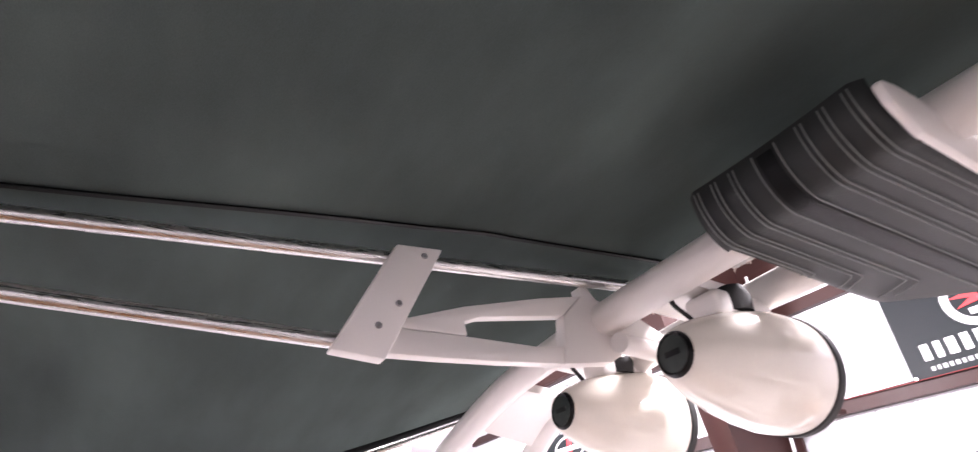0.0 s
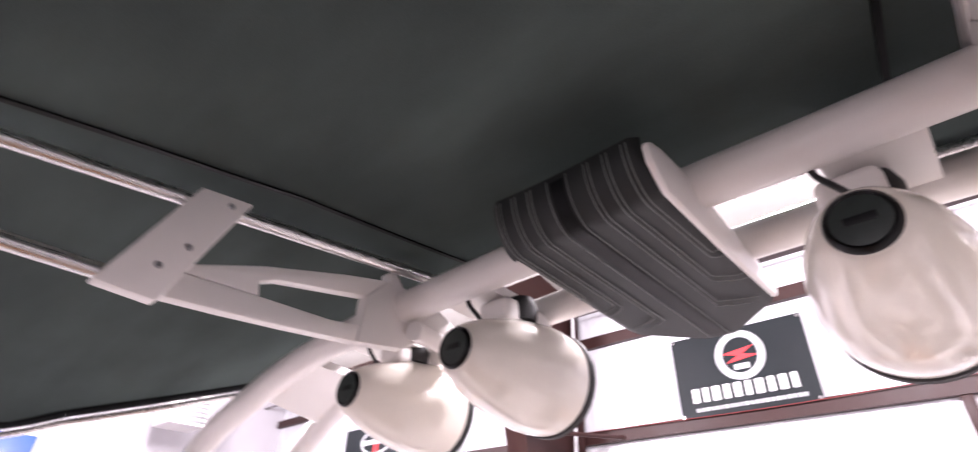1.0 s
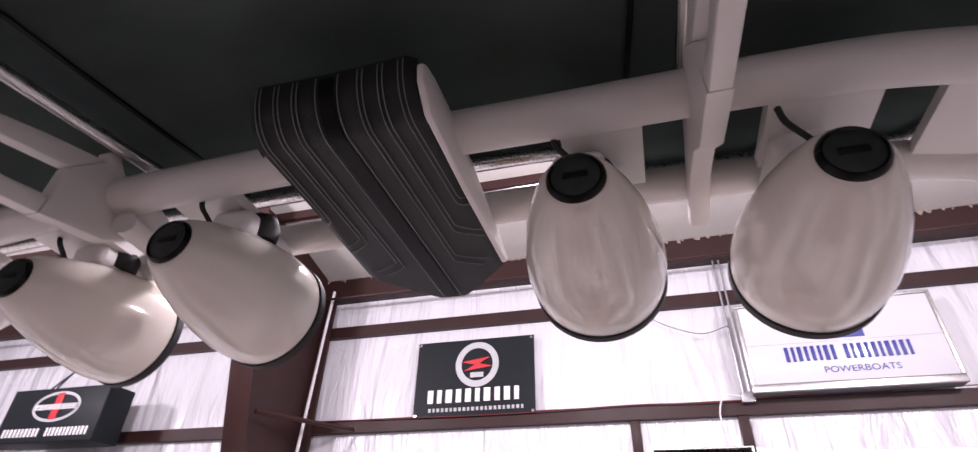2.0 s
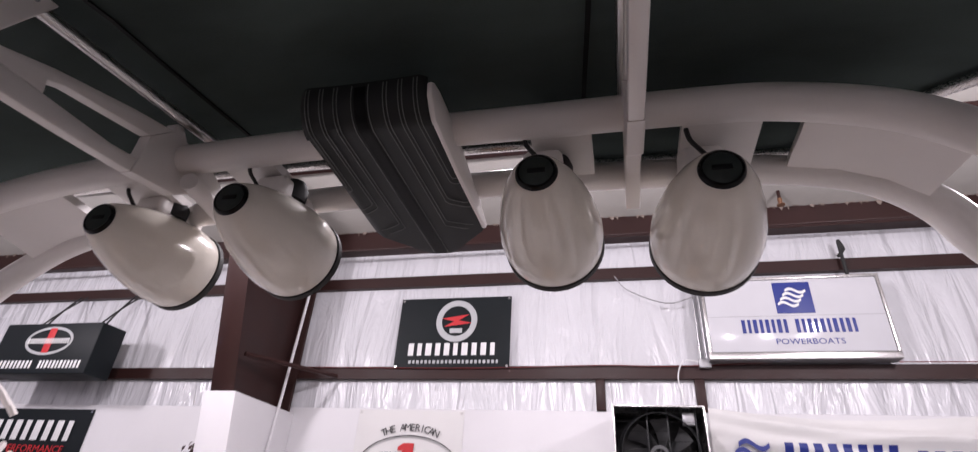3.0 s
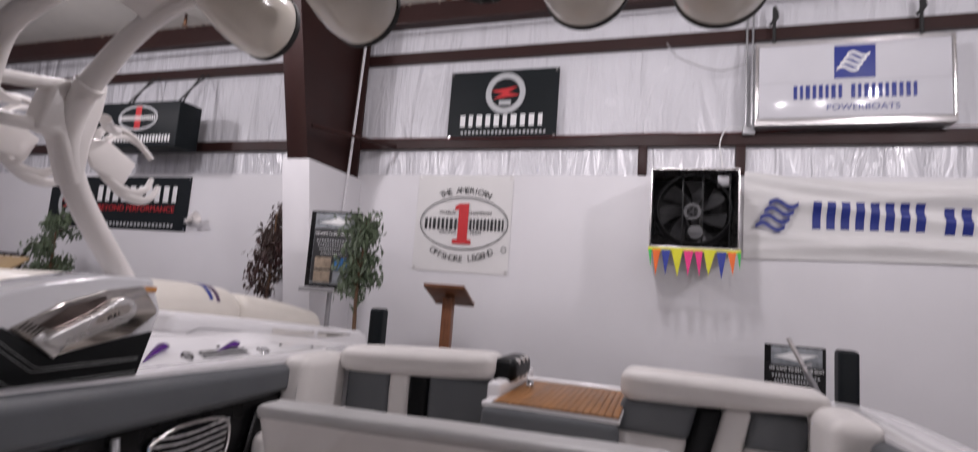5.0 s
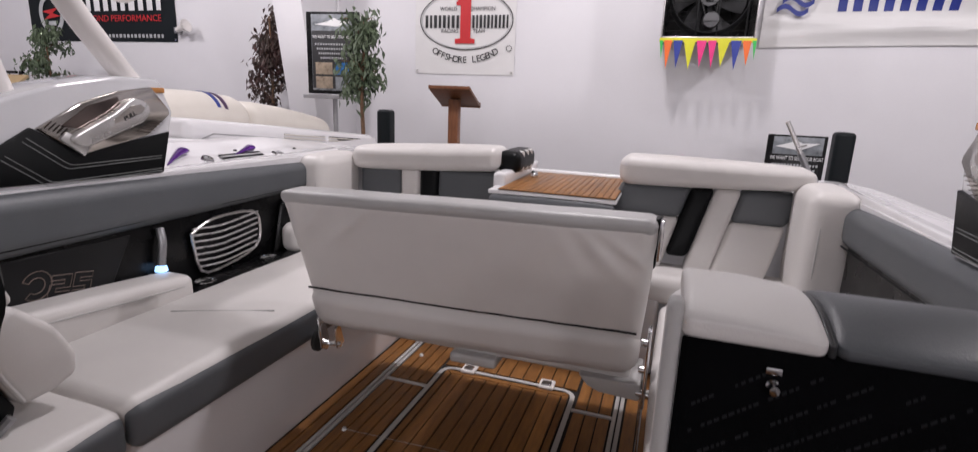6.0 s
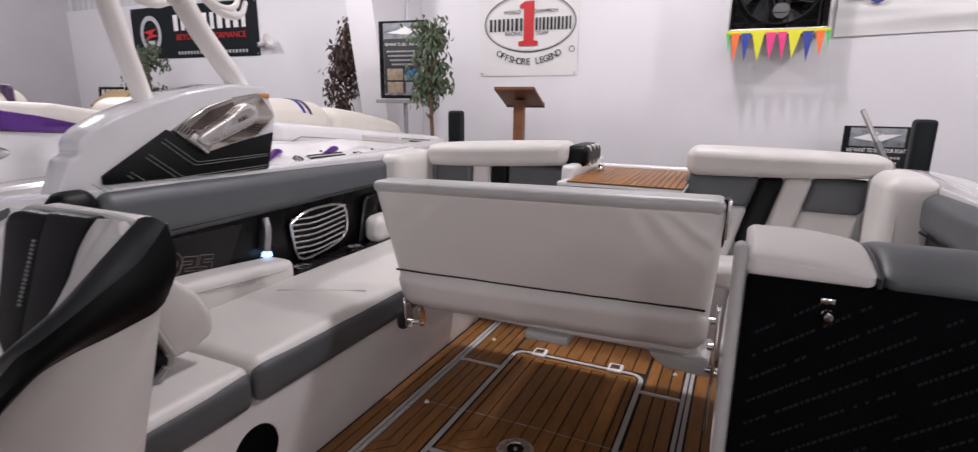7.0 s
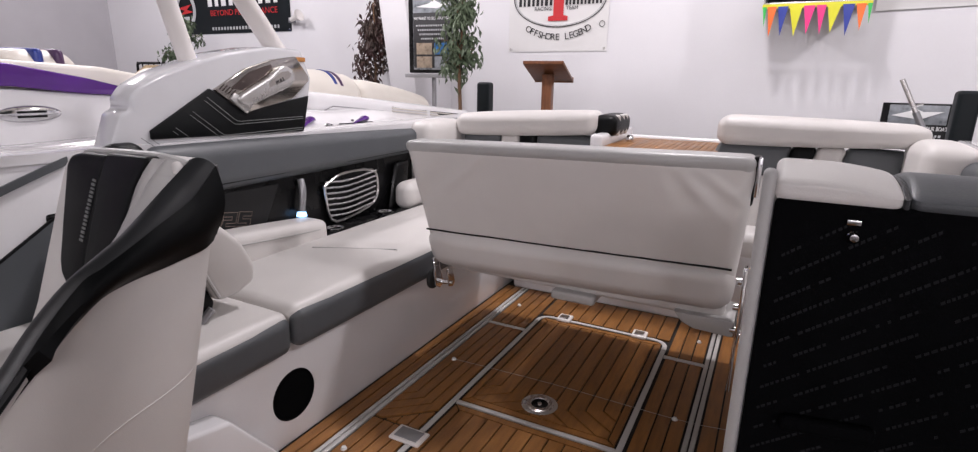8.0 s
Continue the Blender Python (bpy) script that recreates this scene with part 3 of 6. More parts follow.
def box_sign():
    s = thing("hanging_sign", (-6.5, 6.6, 3.0), "black hanging box sign with an oval emblem", "sign")
    part("case", rbox(-7.32, -5.74, 6.42, 6.8, 3.0, 3.67, 0.015, 2), BANNERBLACK, s)
    part("emblem_oval", ring_band(-6.5, 3.43, 6.419, 0.38, 0.19, 0.035, 0.004, 48), INKSILVER, s)
    part("emblem_figure", rbox(-6.55, -6.44, 6.412, 6.418, 3.27, 3.6, 0.002, 1), INKRED, s)
    word_bars(INKWHITE, s, (-6.83, -6.17, 3.39, 3.46, 6.412, 9), (-7.2, -6.62, 3.07, 3.17, 6.418, 5), (-6.5, -5.85, 3.07, 3.17, 6.418, 6))
    for hx in (-7.0, -6.0):
        for q in (-0.06, 0.06):
            part("chain", tube([(hx + q, 6.6, 3.66), (hx, 6.8, 4.0), (hx - q, 7.02, 4.3)], 0.012, 6, 3), RUBBER, s)
    return s


box_sign()


def wall_fan():
    f = thing("exhaust_fan", (1.08, 6.76, 1.88), "black square exhaust fan in a white wall box", "fan")
    x0, x1, z0, z1, y0 = 0.655, 1.495, 1.885, 2.70, 6.46
    w = 0.016
    part("case", join(rbox(x0, x0 + w, y0, WALL_Y - 0.003, z0, z1, 0.004, 1), rbox(x1 - w, x1, y0, WALL_Y - 0.003, z0, z1, 0.004, 1),
                      rbox(x0 + w, x1 - w, y0, WALL_Y - 0.003, z1 - w, z1, 0.004, 1), rbox(x0 + w, x1 - w, y0, WALL_Y - 0.003, z0, z0 + w, 0.004, 1)), ALU, f)
    cxx, czz = (x0 + x1) / 2, (z0 + z1) / 2
    part("back_plate", rbox(x0 + w, x1 - w, 6.98, 7.0, z0 + w, z1 - w, 0.003, 1), PLASTIC, f)
    part("venturi", lathe([(0.385, 0.0), (0.36, 0.03), (0.35, 0.12), (0.345, 0.12), (0.352, 0.03), (0.38, -0.006)], pose(cxx, 6.62, czz, 90), 40), DARKPANEL, f)
    for k in range(7):
        a = 2 * math.pi * k / 7 + 0.3

        def blade(u, v, a=a):
            r = 0.06 + 0.27 * u
            q = a + 0.35 * u + (v - 0.5) * (0.62 - 0.1 * u)
            return Vector((cxx + r * math.cos(q), 6.70 + 0.09 * (v - 0.5), czz + r * math.sin(q)))
        part("blade", sheet(blade, 6, 5, 0.004), BLADE, f)
    part("hub", lathe([(0.0, 0.06), (0.06, 0.055), (0.075, 0.0), (0.0, 0.0)], pose(cxx, 6.66, czz, 90), 24), DARKPANEL, f)
    part("motor", lathe([(0.0, 0.12), (0.07, 0.115), (0.08, 0.0), (0.0, 0.0)], pose(cxx + 0.02, 6.60, czz - 0.235, 90), 24), BLADE, f)
    part("pulley", lathe([(0.055, 0.0), (0.085, 0.0), (0.09, 0.01), (0.085, 0.02), (0.055, 0.02), (0.055, 0.0)], pose(cxx - 0.01, 6.575, czz - 0.02, 90), 28), BLADE, f)
    for q in range(5):
        a = q * 1.2566
        part("pulley_spoke", tube([(cxx - 0.01, 6.565, czz - 0.02), (cxx - 0.01 + 0.06 * math.cos(a), 6.565, czz - 0.02 + 0.06 * math.sin(a))], 0.008, 6, 1), BLADE, f)
    for q in (-1, 1):
        part("belt", tube([(cxx - 0.01 + q * 0.085, 6.565, czz - 0.02), (cxx + 0.02 + q * 0.035, 6.565, czz - 0.235)], 0.007, 6, 1), RUBBER, f)
    part("switch_box", rbox(x1 - 0.20, x1 - 0.09, 6.56, 6.62, z1 - 0.16, z1 - 0.05, 0.006, 1), STEELGREY, f)
    for q in (-0.105, 0.085, 0.34):
        part("strut", rbox(cxx + q - 0.008, cxx + q + 0.008, 6.56, 6.58, z0 + w, z1 - w, 0.004, 1), DARKPANEL, f)
    for q in range(9):
        zz = z0 + 0.07 + q * 0.085
        part("guard_wire", tube([(x0 + w, 6.475, zz), (x1 - w, 6.475, zz)], 0.0022, 5, 1), DARKPANEL, f)
    return f


wall_fan()


def pennant_string():
    p = thing("pennant_string", (1.08, 6.45, 1.6), "string of bright fluorescent triangular pennants below the fan", "pennants")
    part("header_tape", rbox(0.65, 1.51, 6.438, 6.444, 1.845, 1.885, 0.002, 1), FLUO["yellow"], p)
    seq = ["green", "orange", "blue", "yellow", "pink", "pink", "yellow", "blue", "orange", "green"]
    edges = [0.650, 0.690, 0.775, 0.870, 0.985, 1.085, 1.170, 1.285, 1.385, 1.470, 1.512]
    for i, c in enumerate(seq):
        a, q = edges[i], edges[i + 1]
        tip = [(a + q) / 2 + random.uniform(-0.015, 0.015), 1.6 + random.uniform(-0.02, 0.04) + (0.06 if c == "green" else 0)]
        yy = 6.434 - 0.006 * (i % 2)
        part("pennant", prism([(a + 0.004, 1.862), (q - 0.004, 1.862), tip], "y", yy - 0.0015, yy), FLUO[c], p, c + " pennant", flat=True)
    return p


pennant_string()


def lectern():
    t = thing("lectern", (-1.175, 5.73, GROUND_Z), "reddish-brown wooden lectern with a slanted top", "lectern")
    m = Matrix.Translation((-1.175, 5.73, 0)) @ Matrix.Rotation(radians(4), 4, "Z")

    def lay(bm):
        bm.transform(m)
        return bm
    part("top", lay(prism([(-0.19, 1.358), (-0.19, 1.325), (0.19, 1.165), (0.19, 1.198)], "x", -0.205, 0.205, 0.006)), WOOD, t)
    part("lip", lay(rbox(-0.205, 0.205, 0.192, 0.214, 1.155, 1.21, 0.005, 1)), WOOD, t)
    part("post", lay(rbox(-0.05, 0.05, -0.05, 0.05, GROUND_Z + 0.05, 1.235, 0.008, 1)), WOOD, t)
    part("foot", lay(rbox(-0.2, 0.2, -0.21, 0.2, GROUND_Z, GROUND_Z + 0.05, 0.01, 1)), WOOD, t)
    return t


lectern()


def potted_tree(name, x, y, z0, z1, width, leaf_mat, label, seed, n=420, trunk_z=GROUND_Z, leaf_size=1.0):
    rng = random.Random(seed)
    t = thing(name, (x, y, trunk_z), label, "tree")
    part("pot", lathe([(0.0, 0.0), (0.15, 0.0), (0.19, 0.3), (0.2, 0.32), (0.17, 0.31), (0.0, 0.28)], Matrix.Translation((x, y, trunk_z)), 20), PLASTIC, t)
    stem = [(x, y, trunk_z + 0.28), (x + 0.03, y, (trunk_z + z0) / 2), (x - 0.02, y + 0.02, z0), (x + 0.02, y, (z0 + z1) / 2), (x, y, z1 - 0.12)]
    part("trunk", tube(stem, 0.026, 8, 5, taper=lambda s: 1.1 - 0.75 * s), BARK, t)
    tips = []
    for k in range(20):
        h = rng.uniform(0.03, 1.0)
        a = rng.uniform(0, 6.283)
        r = width / 2 * rng.uniform(0.45, 0.95) * (1 - 0.35 * h)
        base = Vector((x, y, z0 + (z1 - z0) * h * 0.9))
        end = base + Vector((math.cos(a) * r, math.sin(a) * r, rng.uniform(0.02, 0.2) * (z1 - z0)))
        mid = (base + end) / 2 + Vector((0, 0, 0.05))
        part("limb", tube([base, mid, end], 0.007, 5, 3, taper=lambda s: 1 - 0.6 * s), BARK, t)
        tips += [(base, mid, end)]
    bm = bmesh.new()
    for _ in range(n):
        base, mid, end = rng.choice(tips)
        s = rng.random() ** 0.6
        p = base.lerp(mid, s * 2) if s < 0.5 else mid.lerp(end, s * 2 - 1)
        p = p + Vector((rng.gauss(0, 0.045), rng.gauss(0, 0.045), rng.gauss(-0.02, 0.06)))
        length, w = rng.uniform(0.06, 0.11) * leaf_size, rng.uniform(0.026, 0.046) * leaf_size
        m = Matrix.Translation(p) @ Euler((rng.uniform(-2.3, -0.6), rng.uniform(-0.6, 0.6), rng.uniform(0, 6.28))).to_matrix().to_4x4()
        pts = [(0, 0, 0), (w / 2, length * 0.4, 0.006), (0, length, -0.01), (-w / 2, length * 0.4, 0.006), (0, length * 0.45, -0.003)]
        v = [bm.verts.new(m @ Vector(q)) for q in pts]
        for f in ((0, 1, 4), (1, 2, 4), (2, 3, 4), (3, 0, 4)):
            bm.faces.new([v[i] for i in f])
    part("crown", bm, leaf_mat, t, flat=True)
    return t


potted_tree("ficus_tree", -2.03, 5.45, 1.20, 1.94, 0.54, LEAF, "slender green potted ficus tree", 4, 1000)
potted_tree("red_leaf_tree", -4.0, 6.55, 1.05, 2.25, 0.66, LEAFDARK, "dark potted tree with reddish lower leaves", 7, 1300)
potted_tree("corner_tree", -7.7, 6.35, 1.0, 1.95, 1.0, LEAF, "bushy green potted tree before the banner", 11, 1300)


def poster_stand():
    p = thing("poster_stand", (-2.52, 5.72, GROUND_Z), "black framed advertising poster on a grey stand", "poster stand")
    m = Matrix.Translation((-2.52, 5.72, 0)) @ Matrix.Rotation(radians(6), 4, "Z")

    def lay(bm):
        bm.transform(m)
        return bm
    part("board", lay(rbox(-0.30, 0.29, -0.012, 0.012, 1.235, 2.045, 0.008, 1)), PLASTIC, p)
    part("sheet", lay(rbox(-0.24, 0.235, -0.018, -0.0125, 1.27, 2.02, 0.002, 1)), PHOTO_GREY, p)
    part("dark_field", lay(rbox(-0.235, 0.23, -0.021, -0.0185, 1.29, 1.86, 0.001, 1)), INKBLACK, p)
    for i, (a, q, mm) in enumerate(((-0.2, -0.01, PHOTO_SAND), (0.02, 0.2, PHOTO_SKY), (-0.2, -0.01, PHOTO_SAND), (0.02, 0.2, PHOTO_GREY))):
        zz = 1.55 - 0.14 * (i // 2)
        part("photo", lay(rbox(a, q, -0.024, -0.0215, zz - 0.12, zz, 0.001, 1)), mm, p)
    part("headline", lay(lettering("WE WANT TO SELL YOUR BOAT", 0.042, Matrix.Translation((0, -0.024, 1.80)), stretch=0.72)), INKWHITE, p)
    fine_print(lay(join(*[mark_bars(-0.2 + 0.02 * i, 0.2 - 0.015 * i, 1.72 - 0.045 * i, 1.738 - 0.045 * i, -0.0215, 14) for i in range(4)])), INKSILVER, p)
    part("boat_picture", lay(prism([(-0.2, 1.92), (0.05, 1.9), (0.2, 1.945), (0.08, 1.955), (0.02, 1.985), (-0.05, 1.95)], "y", -0.0215, -0.0185)), INKWHITE, p)
    part("shelf", lay(rbox(-0.31, 0.30, -0.1, 0.1, 1.185, 1.225, 0.006, 1)), STEELGREY, p)
    part("post", lay(rbox(-0.02, 0.02, -0.02, 0.02, GROUND_Z + 0.02, 1.184, 0.005, 1)), STEELGREY, p)
    part("foot", lay(rbox(-0.25, 0.25, -0.2, 0.2, GROUND_Z, GROUND_Z + 0.02, 0.005, 1)), STEELGREY, p)
    return p


poster_stand()


def low_poster():
    p = thing("notice_board", (1.95, 6.35, GROUND_Z), "black advertising poster board with white print", "poster stand")
    part("board", rbox(1.71, 2.2, 6.33, 6.36, GROUND_Z + 0.02, 1.035, 0.006, 1), PLASTIC, p)
    part("photo", rbox(1.76, 2.17, 6.322, 6.329, 0.86, 1.02, 0.002, 1), PHOTO_GREY, p)
    part("boat_picture", prism([(1.78, 0.93), (1.98, 0.9), (2.14, 0.97), (2.0, 0.965), (1.95, 0.985)], "y", 6.316, 6.3215), INKWHITE, p)
    part("headline", lettering("WE WANT TO SELL YOUR BOAT", 0.048, Matrix.Translation((1.965, 6.32, 0.825)), stretch=0.62), INKWHITE, p)
    fine_print(join(*[mark_bars(1.77 + 0.02 * i, 2.15 - 0.02 * i, 0.755 - 0.045 * i, 0.775 - 0.045 * i, 6.326, 15) for i in range(5)]), INKSILVER, p)
    part("foot", rbox(1.7, 2.2, 6.2, 6.5, GROUND_Z, GROUND_Z + 0.02, 0.004, 1), PLASTIC, p)


low_poster()


def guide_post():
    g = thing("guide_post", (-1.04, 4.13, GROUND_Z), "black padded upright guide post on the boat trailer", "trailer post", "trailer guide posts")
    part("padding", rbox(-1.09, -0.99, 4.08, 4.18, -0.2, 1.155, 0.022, 4), BANNERBLACK, g)
    part("pole", rbox(-1.065, -1.015, 4.105, 4.155, GROUND_Z + 0.03, -0.199, 0.006, 1), STEELGREY, g)
    part("foot", rbox(-1.14, -0.94, 4.03, 4.23, GROUND_Z, GROUND_Z + 0.03, 0.006, 1), STEELGREY, g)
    copy_thing(g, Matrix.Translation((1.765, 4.16, GROUND_Z)))


guide_post()


def floodlight():
    f = thing("wall_horn", (-5.8, 7.0, 1.97), "small grey horn lamp on a wall bracket", "wall lamp")
    part("bracket", tube([(-6.0, 7.085, 2.04), (-5.95, 6.98, 2.04), (-5.85, 6.94, 2.04)], 0.018, 8, 3), STEELGREY, f)
    part("horn", lathe([(0.03, -0.08), (0.04, 0.0), (0.085, 0.1), (0.09, 0.11), (0.07, 0.1), (0.0, 0.02)], pose(-5.82, 6.93, 2.04, 0, 70), 20), POWDER, f)
    part("ballast", rbox(-6.03, -5.95, 7.0, 7.084, 1.98, 2.06, 0.01, 2), STEELGREY, f)


floodlight()


def metal_chair():
    c = thing("metal_chair", (-8.15, 5.9, GROUND_Z), "black metal framed chair with a tan board", "chair")
    for q in (-8.5, -7.85):
        part("leg", tube([(q, 6.05, GROUND_Z), (q, 6.05, 1.15), (q + 0.08, 6.05, 1.35)], 0.02, 8, 4), PLASTIC, c)
    part("top_rail", tube([(-8.42, 6.05, 1.35), (-7.9, 6.05, 1.35)], 0.02, 8, 1), PLASTIC, c)
    for q in (-8.35, -8.2, -8.05):
        part("spindle", tube([(q, 6.05, 0.9), (q, 6.05, 1.35)], 0.01, 6, 1), PLASTIC, c)
    part("board", prism([(5.7, 1.1), (6.0, 1.32), (6.02, 1.29), (5.72, 1.07)], "x", -8.2, -7.6, 0.005), mat("tan_board", (0.42, 0.30, 0.16), 0.5), c)
    part("seat", rbox(-8.5, -7.85, 5.5, 6.03, 0.86, 0.9, 0.01, 1), PLASTIC, c)
    for q in (-8.5, -7.85):
        part("leg", tube([(q, 5.53, GROUND_Z), (q, 5.53, 0.87)], 0.02, 8, 1), PLASTIC, c)


metal_chair()
pipes = thing("conduit", (1.63, 7.03, 3.2), "pair of thin grey conduits with a junction box", "conduit", kind="structure")
part("tube", tube([(1.6, 7.03, 5.0), (1.6, 7.03, 3.301)], 0.012, 6, 1), STEELGREY, pipes)
part("tube", tube([(1.66, 7.03, 5.0), (1.66, 7.03, 3.301)], 0.012, 6, 1), STEELGREY, pipes)
part("junction_box", rbox(1.57, 1.69, 6.98, 7.048, 3.2, 3.3, 0.006, 1), STEELGREY, pipes)
solo("cable", tube([(-3.1, 7.03, 3.24), (-1.0, 7.02, 3.215), (0.53, 7.02, 3.24), (1.3, 7.02, 3.225), (2.6, 7.02, 3.26), (5.0, 7.02, 3.25)], 0.005, 6, 6), mat("dark_red_cable", (0.16, 0.02, 0.02), 0.5), "thin red cable lying along the wall rail", "cable")
solo("cable", tube([(1.6, 7.0, 3.26), (1.42, 6.98, 3.27), (1.34, 6.95, 3.1), (1.36, 6.93, 2.9), (1.38, 6.9, 2.7)], 0.007, 6, 6), INKWHITE, "thin white cable looping down to the fan", "cable")
solo("cable", tube([(1.6, 7.0, 4.0), (1.3, 6.98, 3.93), (0.9, 6.98, 4.1), (0.75, 7.0, 4.3)], 0.006, 6, 6), STEELGREY, "thin grey cable hanging from the wall rail", "cable")
solo("pipe", tube([(-14.9, 6.7, 4.60), (11.9, 6.7, 4.76)], 0.016, 8, 1), BROWN, "thin brown pipe running under the roof edge", "pipe", kind="structure")

# ---- the boat: tower, canopy, loudspeakers ----
FRONT = [(-1.12, 1.855, 1.20), (-1.11, 1.785, 1.44), (-1.105, 1.752, 1.58), (-1.10, 1.742, 1.76), (-1.09, 1.742, 1.91), (-1.05, 1.742, 2.01), (-0.95, 1.742, 2.073), (-0.84, 1.742, 2.118), (-0.64, 1.742, 2.175),
         (-0.44, 1.742, 2.208), (-0.13, 1.742, 2.227), (0.3, 1.742, 2.236), (0.6, 1.742, 2.234), (0.9, 1.742, 2.232), (1.05, 1.742, 2.222), (1.21, 1.742, 2.182), (1.33, 1.738, 2.105), (1.44, 1.735, 2.01), (1.58, 1.75, 1.86), (1.72, 1.8, 1.55), (1.75, 1.9, 1.22)]
REAR = [(-1.12, 2.33, 1.215), (-1.10, 2.20, 1.36), (-1.10, 2.09, 1.505), (-1.10, 2.02, 1.63), (-1.09, 1.985, 1.77), (-1.035, 1.98, 1.895), (-0.95, 1.975, 1.98), (-0.83, 1.965, 2.072), (-0.66, 1.95, 2.15), (-0.45, 1.95, 2.195), (-0.1, 1.95, 2.222), (0.5, 1.95, 2.235), (0.9, 1.95, 2.226), (1.08, 1.95, 2.215),
        (1.19, 1.95, 2.195), (1.27, 1.95, 2.165), (1.345, 1.955, 2.11), (1.41, 1.97, 2.03), (1.55, 2.0, 1.895), (1.66, 2.03, 1.80), (1.705, 2.06, 1.72), (1.715, 2.15, 1.50), (1.73, 2.34, 1.24)]


def lerp_z(path, x):
    for a, b in zip(path, path[1:]):
        if a[0] <= x <= b[0]:
            return a[2] + (b[2] - a[2]) * (x - a[0]) / (b[0] - a[0])
    return path[-1][2]


def tower():
    t = thing("wakeboard_tower", (0.3, 1.85, 0.95), "white tubular boat tower arching over the cockpit", "boat tower")
    part("front_tube", tube([(x, y, z - 0.006 if z > 2.1 else z) for x, y, z in FRONT], 0.034, 18, 7), POWDER, t)
    part("rear_tube", tube(REAR, 0.031, 18, 7, 1.0, lambda q: 1.0 + 0.32 * min(1.0, max(0.0, abs(2 * q - 1) - 0.3) / 0.3)), POWDER, t)
    for x0, x1 in ((-0.76, -0.54), (-0.42, -0.29), (-0.10, 0.02), (0.60, 0.72), (0.89, 1.03), (1.10, 1.33)):
        def web(u, v, x0=x0, x1=x1):
            x = x0 + (x1 - x0) * u
            return Vector((x, 1.75 + 0.20 * v, lerp_z(FRONT, x) * (1 - v) + lerp_z(REAR, x) * v + 0.012))
        part("web_plate", sheet(web, 8, 3, 0.022), POWDER, t)
    part("brace", tube([(-0.14, 1.74, 2.16), (-0.2, 1.94, 2.18)], 0.02, 10, 1), POWDER, t)
    for s in (1, -1):
        def fx(x):
            return x if s > 0 else 0.6 - x
        part("knuckle", prism([(1.96, 1.935), (2.08, 1.955), (2.075, 1.86), (2.05, 1.73), (2.045, 1.585), (2.005, 1.575), (1.945, 1.735), (1.872, 1.74), (1.90, 1.885)], "x", fx(-1.15), fx(-1.06), 0.016, 3), POWDER, t)
        part("side_strut", tube([(fx(-1.10), 1.945, 1.76), (fx(-1.10), 1.745, 1.745)], 0.022, 12, 1), POWDER, t)
        part("side_strut", tube([(fx(-1.09), 2.0, 1.915), (fx(-1.095), 1.745, 1.865)], 0.022, 12, 1), POWDER, t)
        part("collar", tube([(fx(-1.03), 1.98, 1.90), (fx(-1.012), 1.979, 1.92)], 0.046, 18, 1), POWDER, t)
        def gx(x):
            return x if s > 0 else 0.569 - x
        bm = prism([(1.455, 0.915), (2.30, 0.895), (2.37, 1.165), (2.32, 1.288), (2.15, 1.292), (1.94, 1.258), (1.78, 1.212), (1.68, 1.180), (1.585, 1.135), (1.545, 1.092), (1.548, 1.058), (1.512, 1.045)], "x", -1.01, -1.27, 0.022, 4)
        for v in bm.verts:
            k = (-1.01 - v.co.x) / 0.26
            v.co.x = gx(-1.01 - k * (0.10 + 0.15 * max(0.0, min(1.0, (v.co.y - 1.45) / 0.75))))
        bmesh.ops.recalc_face_normals(bm, faces=bm.faces[:])
        pod = part("base_housing", bm, PEARL, t, "glossy pearl grey tower base housing")
        part("insert", prism([(1.597, 0.955), (1.597, 0.985), (1.84, 1.125), (1.987, 1.032), (2.335, 1.09), (2.292, 0.934)], "x", gx(-0.998), gx(-1.012), 0.004, 2), BLACKV, pod, "black stitched insert")
        for o, y_end in ((0.0, 2.288), (0.0476, 2.283), (0.100, 1.90), (0.150, 1.72)):
            for twin in (0.0, 0.011):
                y, z, e = 1.823 - 1.36 * o - 1.1 * twin, 1.093 - 1.04 * o - twin, 0.0476 - o
                if e >= 0:
                    run = [(y, z), (y + 0.108, z - 0.086), (y + 0.122, z - 0.094), (y + 0.14, z - 0.096), (y_end, 1.0 - 1.02 * o - 0.8 * twin)]
                else:
                    f = min(0.16, (z - 0.953 - twin) / 0.80)
                    run = [(y, z), (y + f, z - 0.80 * f)]
                part("stitch_line", tube([(gx(-0.997), a, b) for a, b in run], 0.0013, 5, 1), THREAD, pod)
        part("latch_recess", prism([(1.855, 1.120), (1.987, 1.027), (2.237, 1.080), (2.34, 1.155), (2.338, 1.175), (2.27, 1.258), (2.135, 1.240), (2.0, 1.20)], "x", gx(-0.994), gx(-1.013), 0.006, 2), SMOKED, pod)
        # The recess's dark brown reflection, put in as a darker metal patch.
        part("recess_reflection", prism([(1.925, 1.125), (2.0, 1.112), (2.14, 1.190), (2.13, 1.222), (2.02, 1.19)], "x", gx(-0.9915), gx(-0.9945), 0.002, 1), SMOKED_DARK, pod, "dark patch painted as the reflection in the recess")
